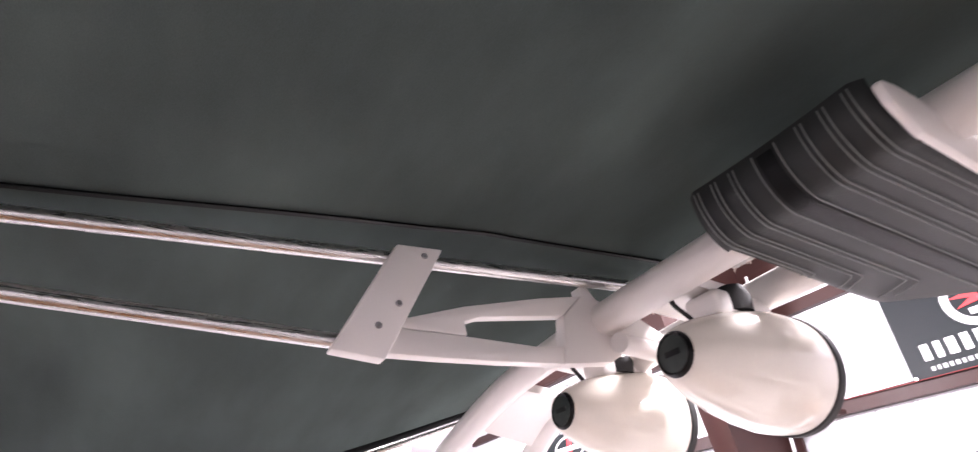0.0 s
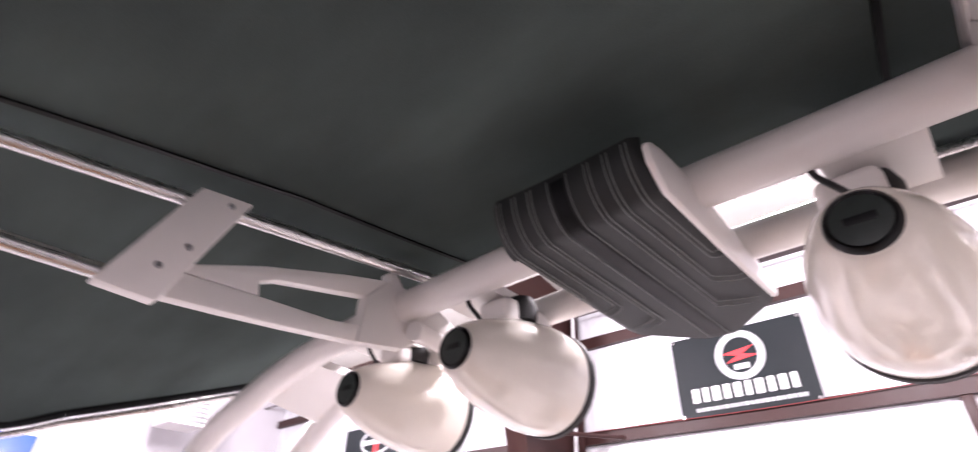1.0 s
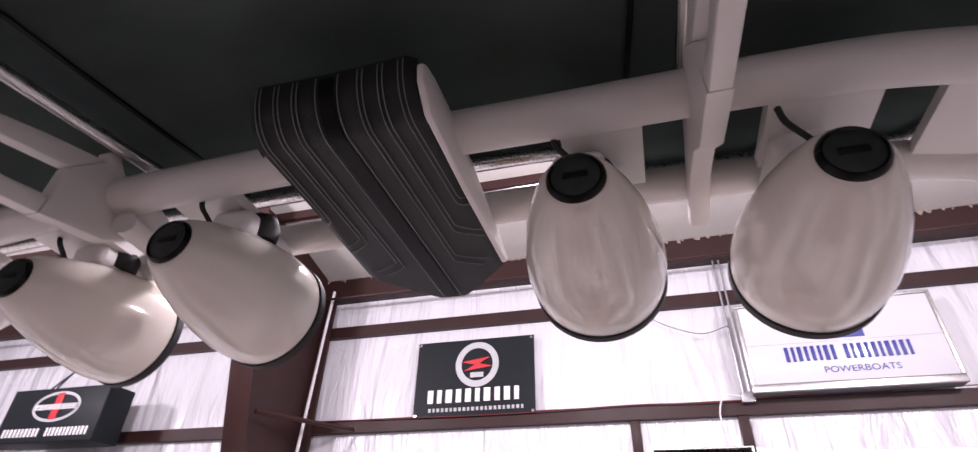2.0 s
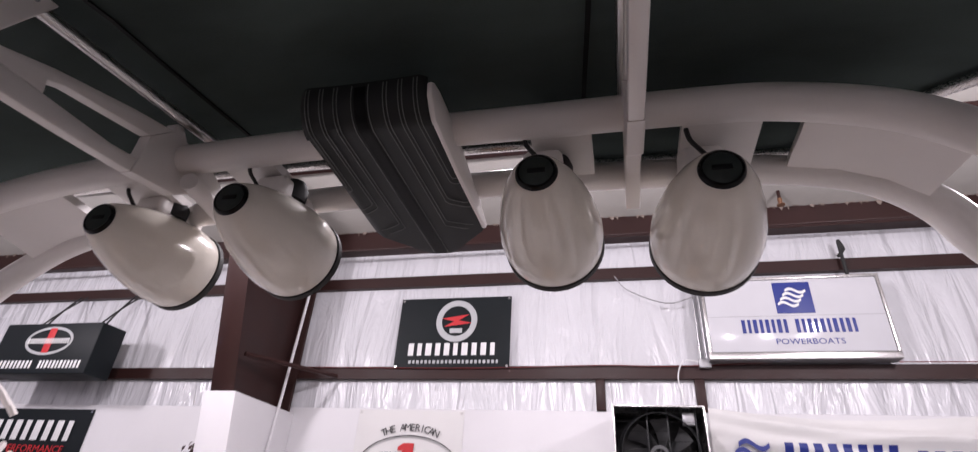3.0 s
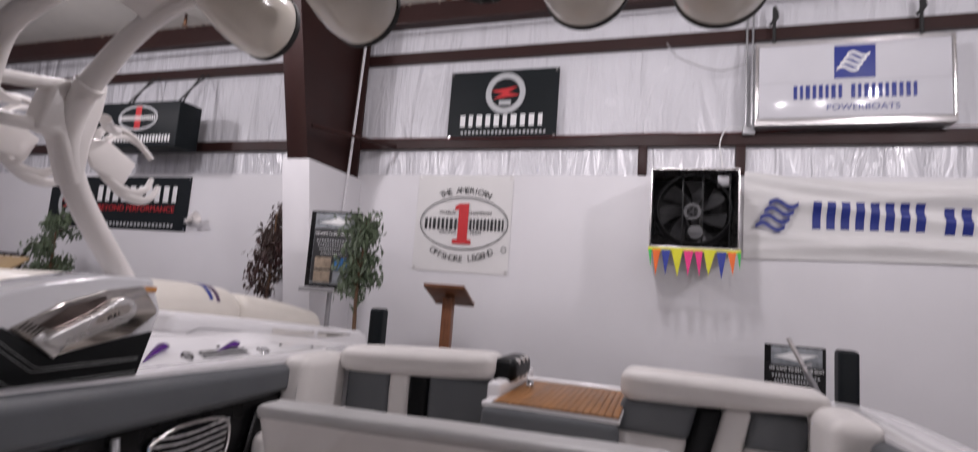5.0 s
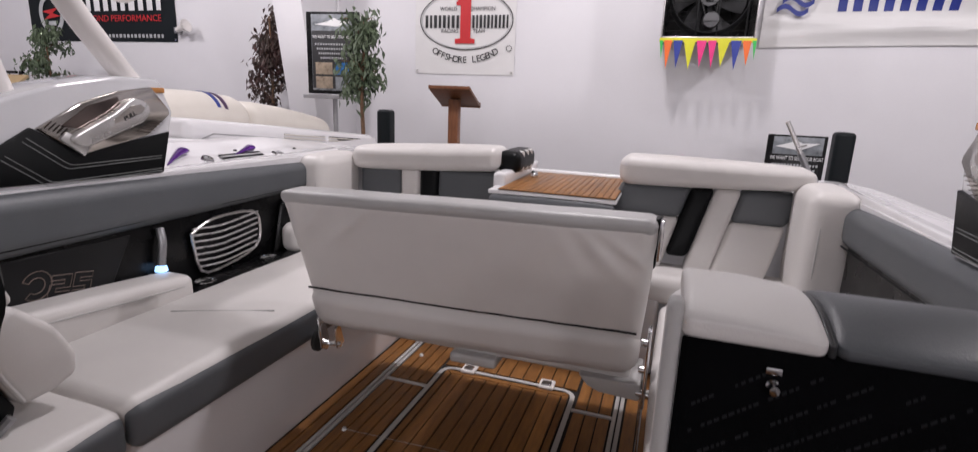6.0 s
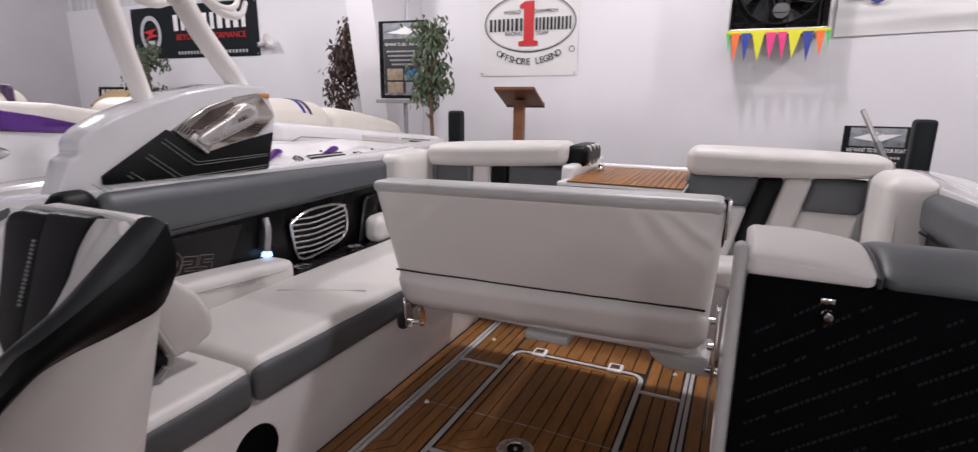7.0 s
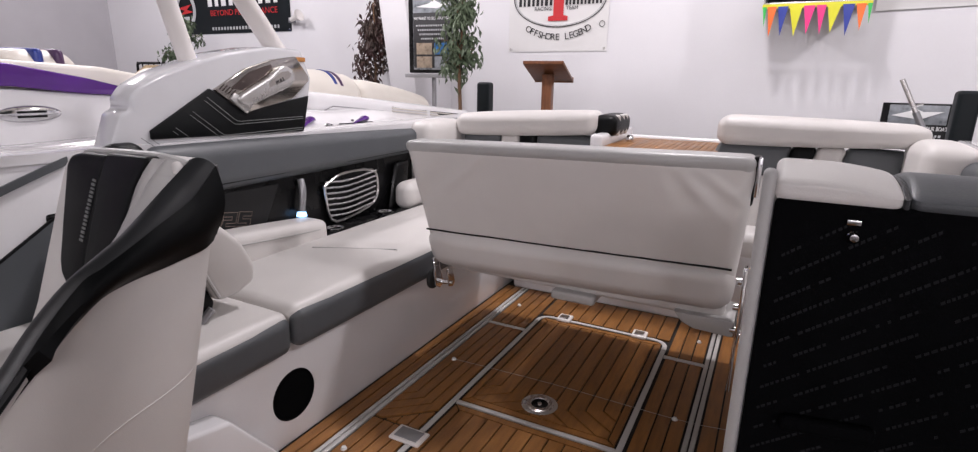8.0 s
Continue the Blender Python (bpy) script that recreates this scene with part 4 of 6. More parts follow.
        for k in range(5):
            part("recess_rib", tube([(gx(-0.992), 1.876 + 0.012 * k, 1.122 - 0.006 * k), (gx(-0.992), 1.90 + 0.012 * k, 1.142 - 0.006 * k)], 0.0016, 5, 1), SMOKED_DARK, pod)
            part("recess_rib", tube([(gx(-0.992), 2.19 + 0.013 * k, 1.098 + 0.007 * k), (gx(-0.992), 2.25 + 0.013 * k, 1.088 + 0.010 * k)], 0.0014, 5, 1), SMOKED_DARK, pod)
        part("latch_tab", prism([(1.911, 1.086), (1.937, 1.108), (2.017, 1.061), (1.985, 1.024)], "x", gx(-0.982), gx(-0.995), 0.004, 2), SATIN, pod, "satin silver latch tab")
        latch = part("latch", prism([(1.937, 1.088), (1.947, 1.070), (1.977, 1.056), (2.012, 1.062), (2.205, 1.130), (2.236, 1.160), (2.234, 1.190), (2.212, 1.209), (2.175, 1.218), (2.150, 1.208), (2.094, 1.168), (1.957, 1.102)], "x", gx(-0.966), gx(-0.996), 0.010, 4), SATIN, pod, "satin silver pull latch")
        part("latch_inset", prism([(2.09, 1.128), (2.20, 1.166), (2.212, 1.182), (2.195, 1.196), (2.155, 1.19), (2.088, 1.146)], "x", gx(-0.9645), gx(-0.967), 0.001, 1), SMOKED, latch)
        if s > 0:
            part("latch_print", lettering("PULL", 0.023, Matrix.Translation((-0.9635, 2.148, 1.1545)) @ Matrix.Rotation(radians(90), 4, "Z") @ Matrix.Rotation(radians(-24), 4, "Y")), INKBLACK, latch)
        else:
            part("latch_print", lettering("PULL", 0.023, Matrix.Translation((1.5325, 2.148, 1.1545)) @ Matrix.Rotation(radians(-90), 4, "Z") @ Matrix.Rotation(radians(24), 4, "Y")), INKBLACK, latch)
        part("amber_lens", rbox(gx(-1.004), gx(-1.02), 2.255, 2.335, 1.236, 1.256, 0.004, 1), mat("amber_lens", (0.5, 0.22, 0.06), 0.2), pod)
    return t


tower()


def tower_speaker():
    x, y, z, R, L = 0.626, 1.699, 2.079, 0.105, 0.275
    s = thing("tower_speaker", (x, y, z), "cream bullet-shaped tower loudspeaker with black badge", "loudspeaker", "tower loudspeakers")
    lay = Matrix.Translation((x, y, z)) @ Matrix.Rotation(radians(-90), 4, "X")
    prof = [(0.0, 0.004), (0.037, 0.004), (0.043, 0.008), (0.052, 0.022), (0.068, 0.055), (0.085, 0.105), (0.098, 0.16), (0.1045, 0.205), (R, 0.23), (0.1025, 0.262)]
    part("shell", lathe(prof, lay, 48), PODWHITE, s)
    part("rim", lathe([(0.1025, 0.2625), (0.1055, 0.265), (0.1055, 0.28), (0.1, 0.285), (0.092, 0.282)], lay, 48), RUBBER, s)
    part("cone", lathe([(0.092, 0.281), (0.085, 0.27), (0.03, 0.24), (0.0, 0.25)], lay, 36), PLASTIC, s)
    badge = part("badge", lathe([(0.0, -0.002), (0.031, -0.002), (0.0355, 0.0), (0.0365, 0.006)], lay, 36), BADGE, s, "round dark grey badge")
    part("badge_ring", lathe([(0.030, -0.0025), (0.033, -0.004), (0.0365, -0.001), (0.038, 0.006)], lay, 36), PLASTIC, badge)
    part("badge_bar", rbox(x - 0.016, x + 0.016, y - 0.004, y - 0.002, z - 0.004, z + 0.006, 0.001, 1), DARKPANEL, badge)
    part("clamp", join(lathe([(0.0, 0.0), (0.03, 0.0), (0.032, 0.03), (0.024, 0.05), (0.0, 0.052)], Matrix.Translation((x + 0.02, y + 0.16, z + 0.09)), 20)), RUBBER, s)
    part("cable", tube([(x - 0.035, y + 0.06, z + 0.135), (x - 0.03, y + 0.062, z + 0.11), (x - 0.012, y + 0.066, z + 0.085), (x + 0.004, y + 0.07, z + 0.062)], 0.0045, 6, 4), RUBBER, s)
    part("mount", rbox(x - 0.045, x + 0.035, y + 0.1, y + 0.25, z + 0.08, z + 0.13, 0.015, 3), POWDER, s)
    return s


spk = tower_speaker()
for q in ((0.926, 1.707, 2.061), (0.009, 1.710, 2.084), (-0.338, 1.738, 2.080)):
    copy_thing(spk, Matrix.Translation(q))


def console():
    """Upholstered overhead pod: rounded nose, flat underside, pointed rear end."""
    c = thing("overhead_console", (0.34, 1.85, 2.12), "black stitched vinyl overhead console with white shell", "console")
    x0, x1, y0, y1, zt, zb = 0.209, 0.457, 1.592, 2.035, 2.220, 2.148

    def under(u, s):
        """s runs from the top of the nose round it and along the underside."""
        if s < 0.3:
            a = s / 0.3 * math.pi * 0.5
            y, z = y0 + 0.055 * (1 - math.cos(a)), zt - (zt - zb) * math.sin(a)
        else:
            k = (s - 0.3) / 0.7
            y, z = y0 + 0.055 + (y1 - y0 - 0.055) * k, zb + 0.006 * k
        k = max(0.0, min(1.0, (y - y0) / (y1 - y0)))
        a, b = x0 - 0.024 * k, x1 + 0.012 * k
        tip = 1 - abs(2 * u - 1)
        y += 0.11 * min(1.0, tip * 1.25) * k ** 4
        edge = max(0.0, abs(2 * u - 1) - 0.9) / 0.1
        return Vector((a + (b - a) * u, y + (0.010 * edge if s < 0.3 else 0), z + (0.008 * edge if s >= 0.3 else 0) - 0.004 * math.sin(math.pi * u)))

    def out(u, s, d):
        e = 0.004
        du = under(min(1, u + e), s) - under(max(0, u - e), s)
        ds = under(u, min(1, s + e)) - under(u, max(0, s - e))
        n = du.cross(ds).normalized()
        n = n if n.z < 0.2 and (n.y < 0.3) else -n
        if n.z > 0.3:
            n = -n
        return under(u, s) + n * d

    part("padding", sheet(under, 36, 44), CONSOLEV, c)
    part("centre_strip", sheet(lambda u, v: out(0.455 + 0.09 * u, 0.03 + 0.965 * v, 0.0022), 4, 44), BLACKV, c, "darker smooth centre strip")
    for side in (-1, 1):
        for k in range(4):
            for twin in (0.0, 0.028):
                o = 0.065 + 0.115 * k + (twin if k else 0)
                if k == 0 and twin:
                    continue
                turn = (2.0, 0.86, 0.74, 0.62)[k] - twin * 0.8
                pts = []
                for j in range(46):
                    q = 0.02 + 0.97 * j / 45
                    off = o + max(0.0, q - turn) * 1.35
                    if off > 0.485:
                        break
                    pts.append(out(0.5 + side * off, min(q, turn + (q - turn) * 0.55) if q > turn else q, 0.0026))
                part("stitch_line", tube(pts, 0.0010, 5, 1), SEWN, c)
    part("shell", prism([(0.222, 1.64), (0.447, 1.64), (0.458, 2.02), (0.335, 2.115), (0.2, 2.02)], "z", 2.160, 2.226, 0.012, 3), POWDER, c, "white moulded shell")
    side = [(1.594, 2.200), (1.60, 2.175), (1.635, 2.146), (1.8, 2.143), (2.03, 2.15), (2.04, 2.165), (1.93, 2.188), (1.80, 2.208), (1.69, 2.218), (1.635, 2.216), (1.605, 2.208)]
    bm = prism(side, "x", 0.459, 0.470, 0.004, 2)
    part("side_cheek", bm, POWDER, c, "white side cheek")
    inner = [(1.80 + (y - 1.80) * 0.9, 2.19 + (z - 2.19) * 0.8) for y, z in side]
    part("side_roll", prism(inner, "x", 0.203, 0.2085, 0.002, 1), CONSOLEV, c)
    c.location += Vector((-0.012, -0.004, 0.012))
    return c


console()


def canopy():
    c = thing("bimini_canopy", (0.3, 0.6, 2.1), "black canvas canopy stretched on bright metal rails", "canopy")

    def ease(a, b, x):
        k = max(0.0, min(1.0, (x - a) / (b - a)))
        return k * k * (3 - 2 * k)

    def cloth(u, v):
        xx = 3.2 * u - 1.3
        y = -0.15 + (2.10 + 0.10 * ease(0.6, 0.75, xx) - 1.0 * max(0.0, xx - 1.28)) * v
        s = 2 * u - 1
        half = 1.57 - 0.17 * ease(1.35, 2.0, y)
        x = 0.3 + half * s
        droop = (0.03 + 0.23 * max(0.0, min(1.0, (1.96 - y) / 0.62))) * abs(s) ** 3.2
        z = 2.318 - 0.115 * max(0.0, 1.45 - y) - droop + 0.012 * noise.noise(Vector((x * 1.3, y * 1.1, 5))) + 0.004 * noise.noise(Vector((x * 6, y * 2, 3)))
        return Vector((x, y, z))

    part("canvas", sheet(cloth, 70, 90, 0.006), CANVAS, c)
    for side in (1, -1):
        def seam(u, v):
            x = (-0.263 + 0.080 * (-0.11 + 2.02 * v) if side > 0 else 0.749) + 0.010 * (u - 0.5)
            return cloth((x + 1.3) / 3.2, v * 0.96 + 0.02) + Vector((0, 0, -0.008))
        part("seam", sheet(seam, 2, 40, 0.003), BLACKV, c)
    part("edge_binding", tube([cloth(i / 40, 1.0) for i in range(41)], 0.011, 8, 1), BLACKV, c)
    for u, out in ((0.0, -1), (1.0, 1)):
        part("side_binding", tube([cloth(u, i / 30) + Vector((0.004 * out, 0, -0.008)) for i in range(31)], 0.015, 10, 1), BLACKV, c)
        part("side_rail", tube([cloth(u, i / 30) + Vector((0.012 * out, 0, -0.036)) for i in range(31)], 0.009, 8, 1), ALU, c)
    part("rear_bow", tube([cloth(i / 30, 0.985) + Vector((0, 0, -0.022)) for i in range(31)], 0.012, 10, 1), ALU, c)
    for s in (1, -1):
        def fx(x):
            return x if s > 0 else 0.6 - x
        rail = [(-0.283, -0.02, 2.138), (-0.146, 1.808, 2.280)] if s > 0 else [(0.812, -0.02, 2.112), (0.80, 0.5, 2.165), (0.784, 1.34, 2.25), (0.780, 1.80, 2.252)]
        part("upper_rail", tube(rail, 0.0125, 12, 1), ALU, c)
        part("lower_rail", tube([(fx(-0.275), 0.0, 2.108), (fx(-0.20), 1.26, 2.088)], 0.0125, 12, 1), ALU, c)
        br = part("bracket", join(prism([(1.214, 2.060), (1.297, 2.056), (1.386, 2.268), (1.302, 2.258)], "x", fx(-0.188), fx(-0.160), 0.004, 2)), POWDER, c, "white clamp bracket with bolts")
        for yy, zz in ((1.282, 2.108), (1.312, 2.150), (1.352, 2.246)):
            part("bolt", lathe([(0.0, 0.002), (0.004, 0.003), (0.006, 0.0), (0.0, 0.0)], pose(fx(-0.160), yy, zz, 0, 90 * s), 12), STEELGREY, br)
        arm = join(prism([(1.29, 2.072), (1.393, 2.079), (1.509, 2.089), (1.642, 2.103), (1.646, 2.138), (1.583, 2.128), (1.444, 2.124), (1.32, 2.118)], "x", fx(-0.205), fx(-0.179), 0.003, 2),
                   prism([(1.325, 2.134), (1.32, 2.1185), (1.444, 2.1245), (1.438, 2.149), (1.468, 2.163), (1.649, 2.199), (1.699, 2.251), (1.598, 2.226), (1.438, 2.178)], "x", fx(-0.205), fx(-0.179), 0.003, 2),
                   prism([(1.6425, 2.103), (1.754, 2.121), (1.806, 2.157), (1.879, 2.168), (1.99, 2.15), (1.99, 2.17), (1.88, 2.215), (1.80, 2.25), (1.761, 2.244), (1.735, 2.25), (1.714, 2.275), (1.695, 2.27), (1.6995, 2.251), (1.6495, 2.199), (1.6465, 2.138)], "x", fx(-0.207), fx(-0.177), 0.003, 2))
        part("arm", arm, POWDER, c, "white cast arm with a long slot")
    c.location += Vector((0.004, -0.008, 0.011))
    return c


canopy()


def board_rack():
    r = thing("board_rack", (-1.38, 2.2, 1.6), "white forked board rack on the tower side", "board rack", "tower board racks")
    part("stem", tube([(-1.17, 2.08, 1.82), (-1.3, 2.16, 1.84)], 0.028, 10, 1), POWDER, r)
    for q in (0.0, 0.09):
        ring = [(-1.40 - 0.06 * math.sin(a), 2.43 + q * 0.4 + 0.13 * math.cos(a), 1.775 - q * 0.3 + 0.14 * math.sin(a)) for a in (0.5 + 5.3 * i / 12 for i in range(13))]
        part("fork", tube(ring, 0.020, 10, 4, 0.6), POWDER, r)
    part("arm", tube([(-1.12, 2.12, 1.85), (-1.28, 2.26, 1.86), (-1.38, 2.36, 1.88)], 0.022, 10, 4, 0.8), POWDER, r)
    part("plate", prism([(2.20, 1.80), (2.30, 1.83), (2.44, 1.76), (2.40, 1.66), (2.26, 1.70)], "x", -1.36, -1.335, 0.010, 2), POWDER, r)
    copy_thing(r, Matrix.Translation((-1.38, 1.82, 1.6)))
    return r


board_rack()

# ---- the boat: hull, floor, seats ----


def sheer(y):
    return 0.944 - 0.012 * (y - 1.2)


boat = thing("wake_boat", (0.3, 1.5, GROUND_Z), "white wake boat with open cockpit", "boat")
for s in (1, -1):
    def fx(x):
        return x if s > 0 else 0.6 - x
    part("gunwale", sheet(lambda u, v: Vector((fx(-1.0 - 0.4 * v), -1.8 + 5.7 * u, sheer(-1.8 + 5.7 * u) + 0.010 * math.sin(v * math.pi) - 0.062 * v ** 1.6)), 30, 8, 0.03), GEL, boat, "glossy white gunwale")
    part("rub_rail", tube([(fx(-1.41), -1.8 + 5.7 * i / 10, sheer(-1.8 + 5.7 * i / 10) - 0.115) for i in range(11)], 0.025, 8, 1), RUBBER, boat)
    part("hull_side", sheet(lambda u, v: Vector((fx(-1.40 + 0.35 * v * v), -1.8 + 5.7 * u, sheer(-1.8 + 5.7 * u) - 0.072 - 1.29 * v)), 20, 8, 0.03), GEL, boat)
part("floor_base", rbox(-1.0, 1.6, -1.8, 3.9, -0.06, -0.006, 0.005, 1), CAULK, boat, "dark cockpit floor under the teak")
# Added, never in view: keeps low lamp light off the floor, bounces some aft.
part("bow_light_block", rbox(-1.0, 1.6, -0.98, -0.9, -0.005, 1.0, 0.03, 3), LIGHTGREYV, boat, "unseen light grey panel added to block and bounce light")
part("transom", rbox(-1.38, 1.98, 3.86, 3.92, -0.4, 0.86, 0.02, 2), GEL, boat)
part("hull_bottom", prism([(-1.05, -0.35), (0.3, -0.72), (1.65, -0.35), (1.65, -0.3), (0.3, -0.66), (-1.05, -0.3)], "y", -1.8, 3.9), GEL, boat)
# starboard bench base, port bench base
base_s = part("bench_base", rbox(-1.0, -0.385, 0.55, 3.55, -0.005, 0.36, 0.012, 2), GEL, boat, "white moulded bench base")
part("sub_grille", lathe([(0.0, 0.004), (0.068, 0.004), (0.08, 0.001), (0.084, 0.006), (0.088, 0.0), (0.0, 0.0)], pose(-0.386, 1.572, 0.165, 0, 90), 32), CARPET, base_s, "round black speaker grille")
part("bench_base", rbox(0.925, 1.6, 1.46, 3.55, -0.005, 0.36, 0.012, 2), GEL, boat, "white moulded bench base")
part("seat_plinth", prism([(0.95, -0.005), (1.485, -0.005), (1.279, 0.268), (1.0, 0.325)], "x", -0.383, -0.30, 0.012, 3), GEL, boat, "white moulded seat plinth")
part("side_liner", rbox(-1.06, -1.008, -1.5, 3.5, 0.30, 0.94, 0.01, 1), GEL, boat)
part("side_liner", rbox(1.608, 1.66, -1.5, 3.5, 0.30, 0.95, 0.01, 1), GEL, boat)
part("side_panel", rbox(1.594, 1.605, 1.47, 3.15, 0.39, 0.80, 0.004, 1), CARPET, boat, "black side panel below the bolster")


part("liner_stripe", sheet(lambda u, v: Vector((-1.002, 0.7 + 0.63 * u, 0.628 + 0.3276 * u - 0.0516 * u * u + 0.024 * v)), 24, 2, 0.008), GREYV, boat, "grey curved trim")
part("liner_panel", sheet(lambda u, v: Vector((-1.001, 0.7 + 0.6 * u, 0.36 + (0.02 + 0.385 * u) * v)), 16, 6, 0.008), GREYV, boat, "grey vinyl lower liner")
part("liner_edge", tube([(-0.998, 0.7 + 0.6 * i / 10, 0.382 + 0.385 * i / 10) for i in range(11)], 0.006, 6, 1), BLACKV, boat)


def inner_side():
    p = thing("side_console", (-1.0, 2.2, 0.4), "black starboard side panel with grille and cup holders", "side panel")
    part("panel", rbox(-1.03, -1.0, 1.25, 3.15, 0.39, 0.76, 0.01, 2), PLASTIC, p)
    plate = part("name_plate", prism([(1.55, 0.46), (1.98, 0.46), (2.12, 0.72), (1.55, 0.73)], "x", -0.999, -0.992, 0.003, 1), DARKPANEL, p, "charcoal plate with bronze outline mark")
    arc = [(0.6 - 0.6 * math.cos(0.35 + 5.0 * k / 14), 0.5 + 0.5 * math.sin(0.35 + 5.0 * k / 14)) for k in range(15)]
    inner = [(0.6 + (u - 0.6) * 0.55, 0.5 + (v - 0.5) * 0.55) for u, v in arc]
    two = [(0.05, 1), (1, 1), (1, 0.42), (0.32, 0.42), (0.32, 0.26), (1, 0.26), (1, 0), (0, 0), (0, 0.60), (0.68, 0.60), (0.68, 0.77), (0, 0.77), (0.05, 1)]
    five = [(0, 1), (1, 1), (1, 0.77), (0.32, 0.77), (0.32, 0.62), (1, 0.62), (1, 0.02), (0.95, 0), (0, 0), (0, 0.24), (0.68, 0.24), (0.68, 0.40), (0, 0.40), (0, 1)]
    strokes = []
    for y, z, w, h, shape in ((1.725, 0.590, 0.075, 0.092, arc + inner[::-1] + arc[:1]), (1.806, 0.576, 0.065, 0.072, two), (1.880, 0.562, 0.060, 0.075, five)):
        strokes.append(tube([(-0.991, y + w * u + 0.026 * v, z + h * v - 0.012 * u) for u, v in shape], 0.0017, 5, 1))
    part("outline_mark", join(*strokes), mat("bronze_mark", (0.20, 0.15, 0.13), 0.4, 0.3), plate)
    handle = part("grab_tube", tube([(-0.985, 2.235, 0.72), (-0.965, 2.225, 0.67), (-0.965, 2.21, 0.58)], 0.016, 10, 4), STEELGREY, p)
    part("courtesy_light", lathe([(0.0, 0.02), (0.02, 0.018), (0.024, 0.0), (0.0, 0.0)], pose(-0.965, 2.208, 0.558), 16), glow("blue_light", (0.35, 0.6, 1.0), 3.0), handle)
    g = part("heater_grille", prism([(2.37, 0.665), (2.41, 0.49), (2.55, 0.478), (2.74, 0.52), (2.78, 0.62), (2.73, 0.705), (2.5, 0.715)], "x", -0.999, -0.985, 0.006, 2), PLASTIC, p)
    out = [(2.375, 0.665), (2.41, 0.495), (2.55, 0.483), (2.74, 0.525), (2.775, 0.62), (2.73, 0.70), (2.5, 0.71), (2.375, 0.665)]
    part("grille_ring", tube([(-0.98, y, z) for y, z in out], 0.007, 8, 3), ALU, g)
    for k in range(7):
        z = 0.512 + 0.028 * k
        part("grille_bar", tube([(-0.981, 2.395 - 0.002 * k, z + 0.004), (-0.972, 2.53, z - 0.006), (-0.978, 2.74 + 0.004 * k, z + 0.012)], 0.0052, 6, 3), ALU, g)
    part("ledge", rbox(-1.0, -0.85, 2.26, 3.12, 0.365, 0.462, 0.012, 2), PLASTIC, p)
    for y in (2.37, 2.76):
        part("cup_holder", lathe([(0.030, 0.0), (0.044, 0.004), (0.046, 0.008), (0.038, 0.01), (0.034, -0.02), (0.0, -0.03)], Matrix.Translation((-0.925, y, 0.463)), 24), CHROME, p)
    part("phone_rest", prism([(2.86, 0.45), (3.02, 0.5), (3.05, 0.72), (2.93, 0.71)], "x", -0.999, -0.96, 0.02, 3), PLASTIC, p)
    return p


inner_side()


def fix_bolsters():
    for s in (1, -1):
        b = thing("gunwale_bolster", (0.3 - s * 1.28, 2.1, 0.72), "long grey vinyl bolster below the gunwale", "padding", "gunwale bolsters")
        xa, xb = (-1.04, -0.955) if s > 0 else (1.555, 1.64)
        y0, y1 = 1.56, 3.16

        def fn(w):
            k = (w.y - y0) / (y1 - y0)
            q = (w.z - 0.775) / 0.175
            return Vector((w.x, w.y, (0.742 + 0.013 * k) * (1 - q) + (0.930 - 0.043 * k) * q)) if s > 0 else Vector((w.x, w.y, w.z - 0.055 * k))
        part("cushion", rbox(xa, xb, y0, y1, 0.775 if s > 0 else 0.80, 0.950, 0.042, 4, 12, 0.008, fn), GREYV, b)
        part("end_pad", rbox(xa, xb, 1.42, 1.557, 0.785, 0.948, 0.042, 4, 4, 0.006), BLACKV, b, "black end pad")
        xi = -0.958 if s > 0 else 1.558
        part("piping", tube([fn(Vector((xi, y0 + 0.03 + (y1 - y0 - 0.06) * i / 12, 0.80))) for i in range(13)], 0.004, 6, 1), BLACKV, b)


fix_bolsters()


def bench_cushion(x0, x1, y0, y1, z0, z1, label, front_x, rise=0.0):
    c = thing("bench_cushion", ((x0 + x1) / 2, (y0 + y1) / 2, z0), label, "seat cushion", "starboard bench cushions")

    def wr(w):
        return Vector((w.x, w.y, w.z + 0.003 * noise.noise(w * 9)))
    part("top_panel", rbox(x0, x1 - 0.012, y0, y1, z0 + 0.03, z1, 0.03, 4, 12, 0.012, wr), VINYL, c)
    part("front_band", rbox(x1 - 0.06, x1, y0 + 0.002, y1 - 0.002, z0, z1 - 0.012, 0.03, 4, 8, 0.006), GREYV, c, "grey vinyl front band")
    return c


bench_cushion(-0.97, -0.350, 0.80, 1.558, 0.332, 0.467, "white vinyl bench cushion with a grey front band", -0.35)
long_cushion = bench_cushion(-0.845, -0.345, 1.573, 3.08, 0.335, 0.478, "long white vinyl bench cushion with a grey front band", -0.345)
part("top_seam", tube([(-0.74, 2.04, 0.4885), (-0.42, 2.19, 0.4885)], 0.0028, 6, 1), LIGHTGREYV, long_cushion)
b = thing("arm_bolster", (-0.94, 2.1, 0.42), "low white vinyl arm bolster on the bench", "cushion")
part("cushion", rbox(-0.99, -0.848, 1.60, 2.25, 0.38, 0.60, 0.028, 4, 8, 0.008, lambda w: Vector((w.x, w.y, w.z - 0.085 * (w.y - 1.6)))), VINYL, b)
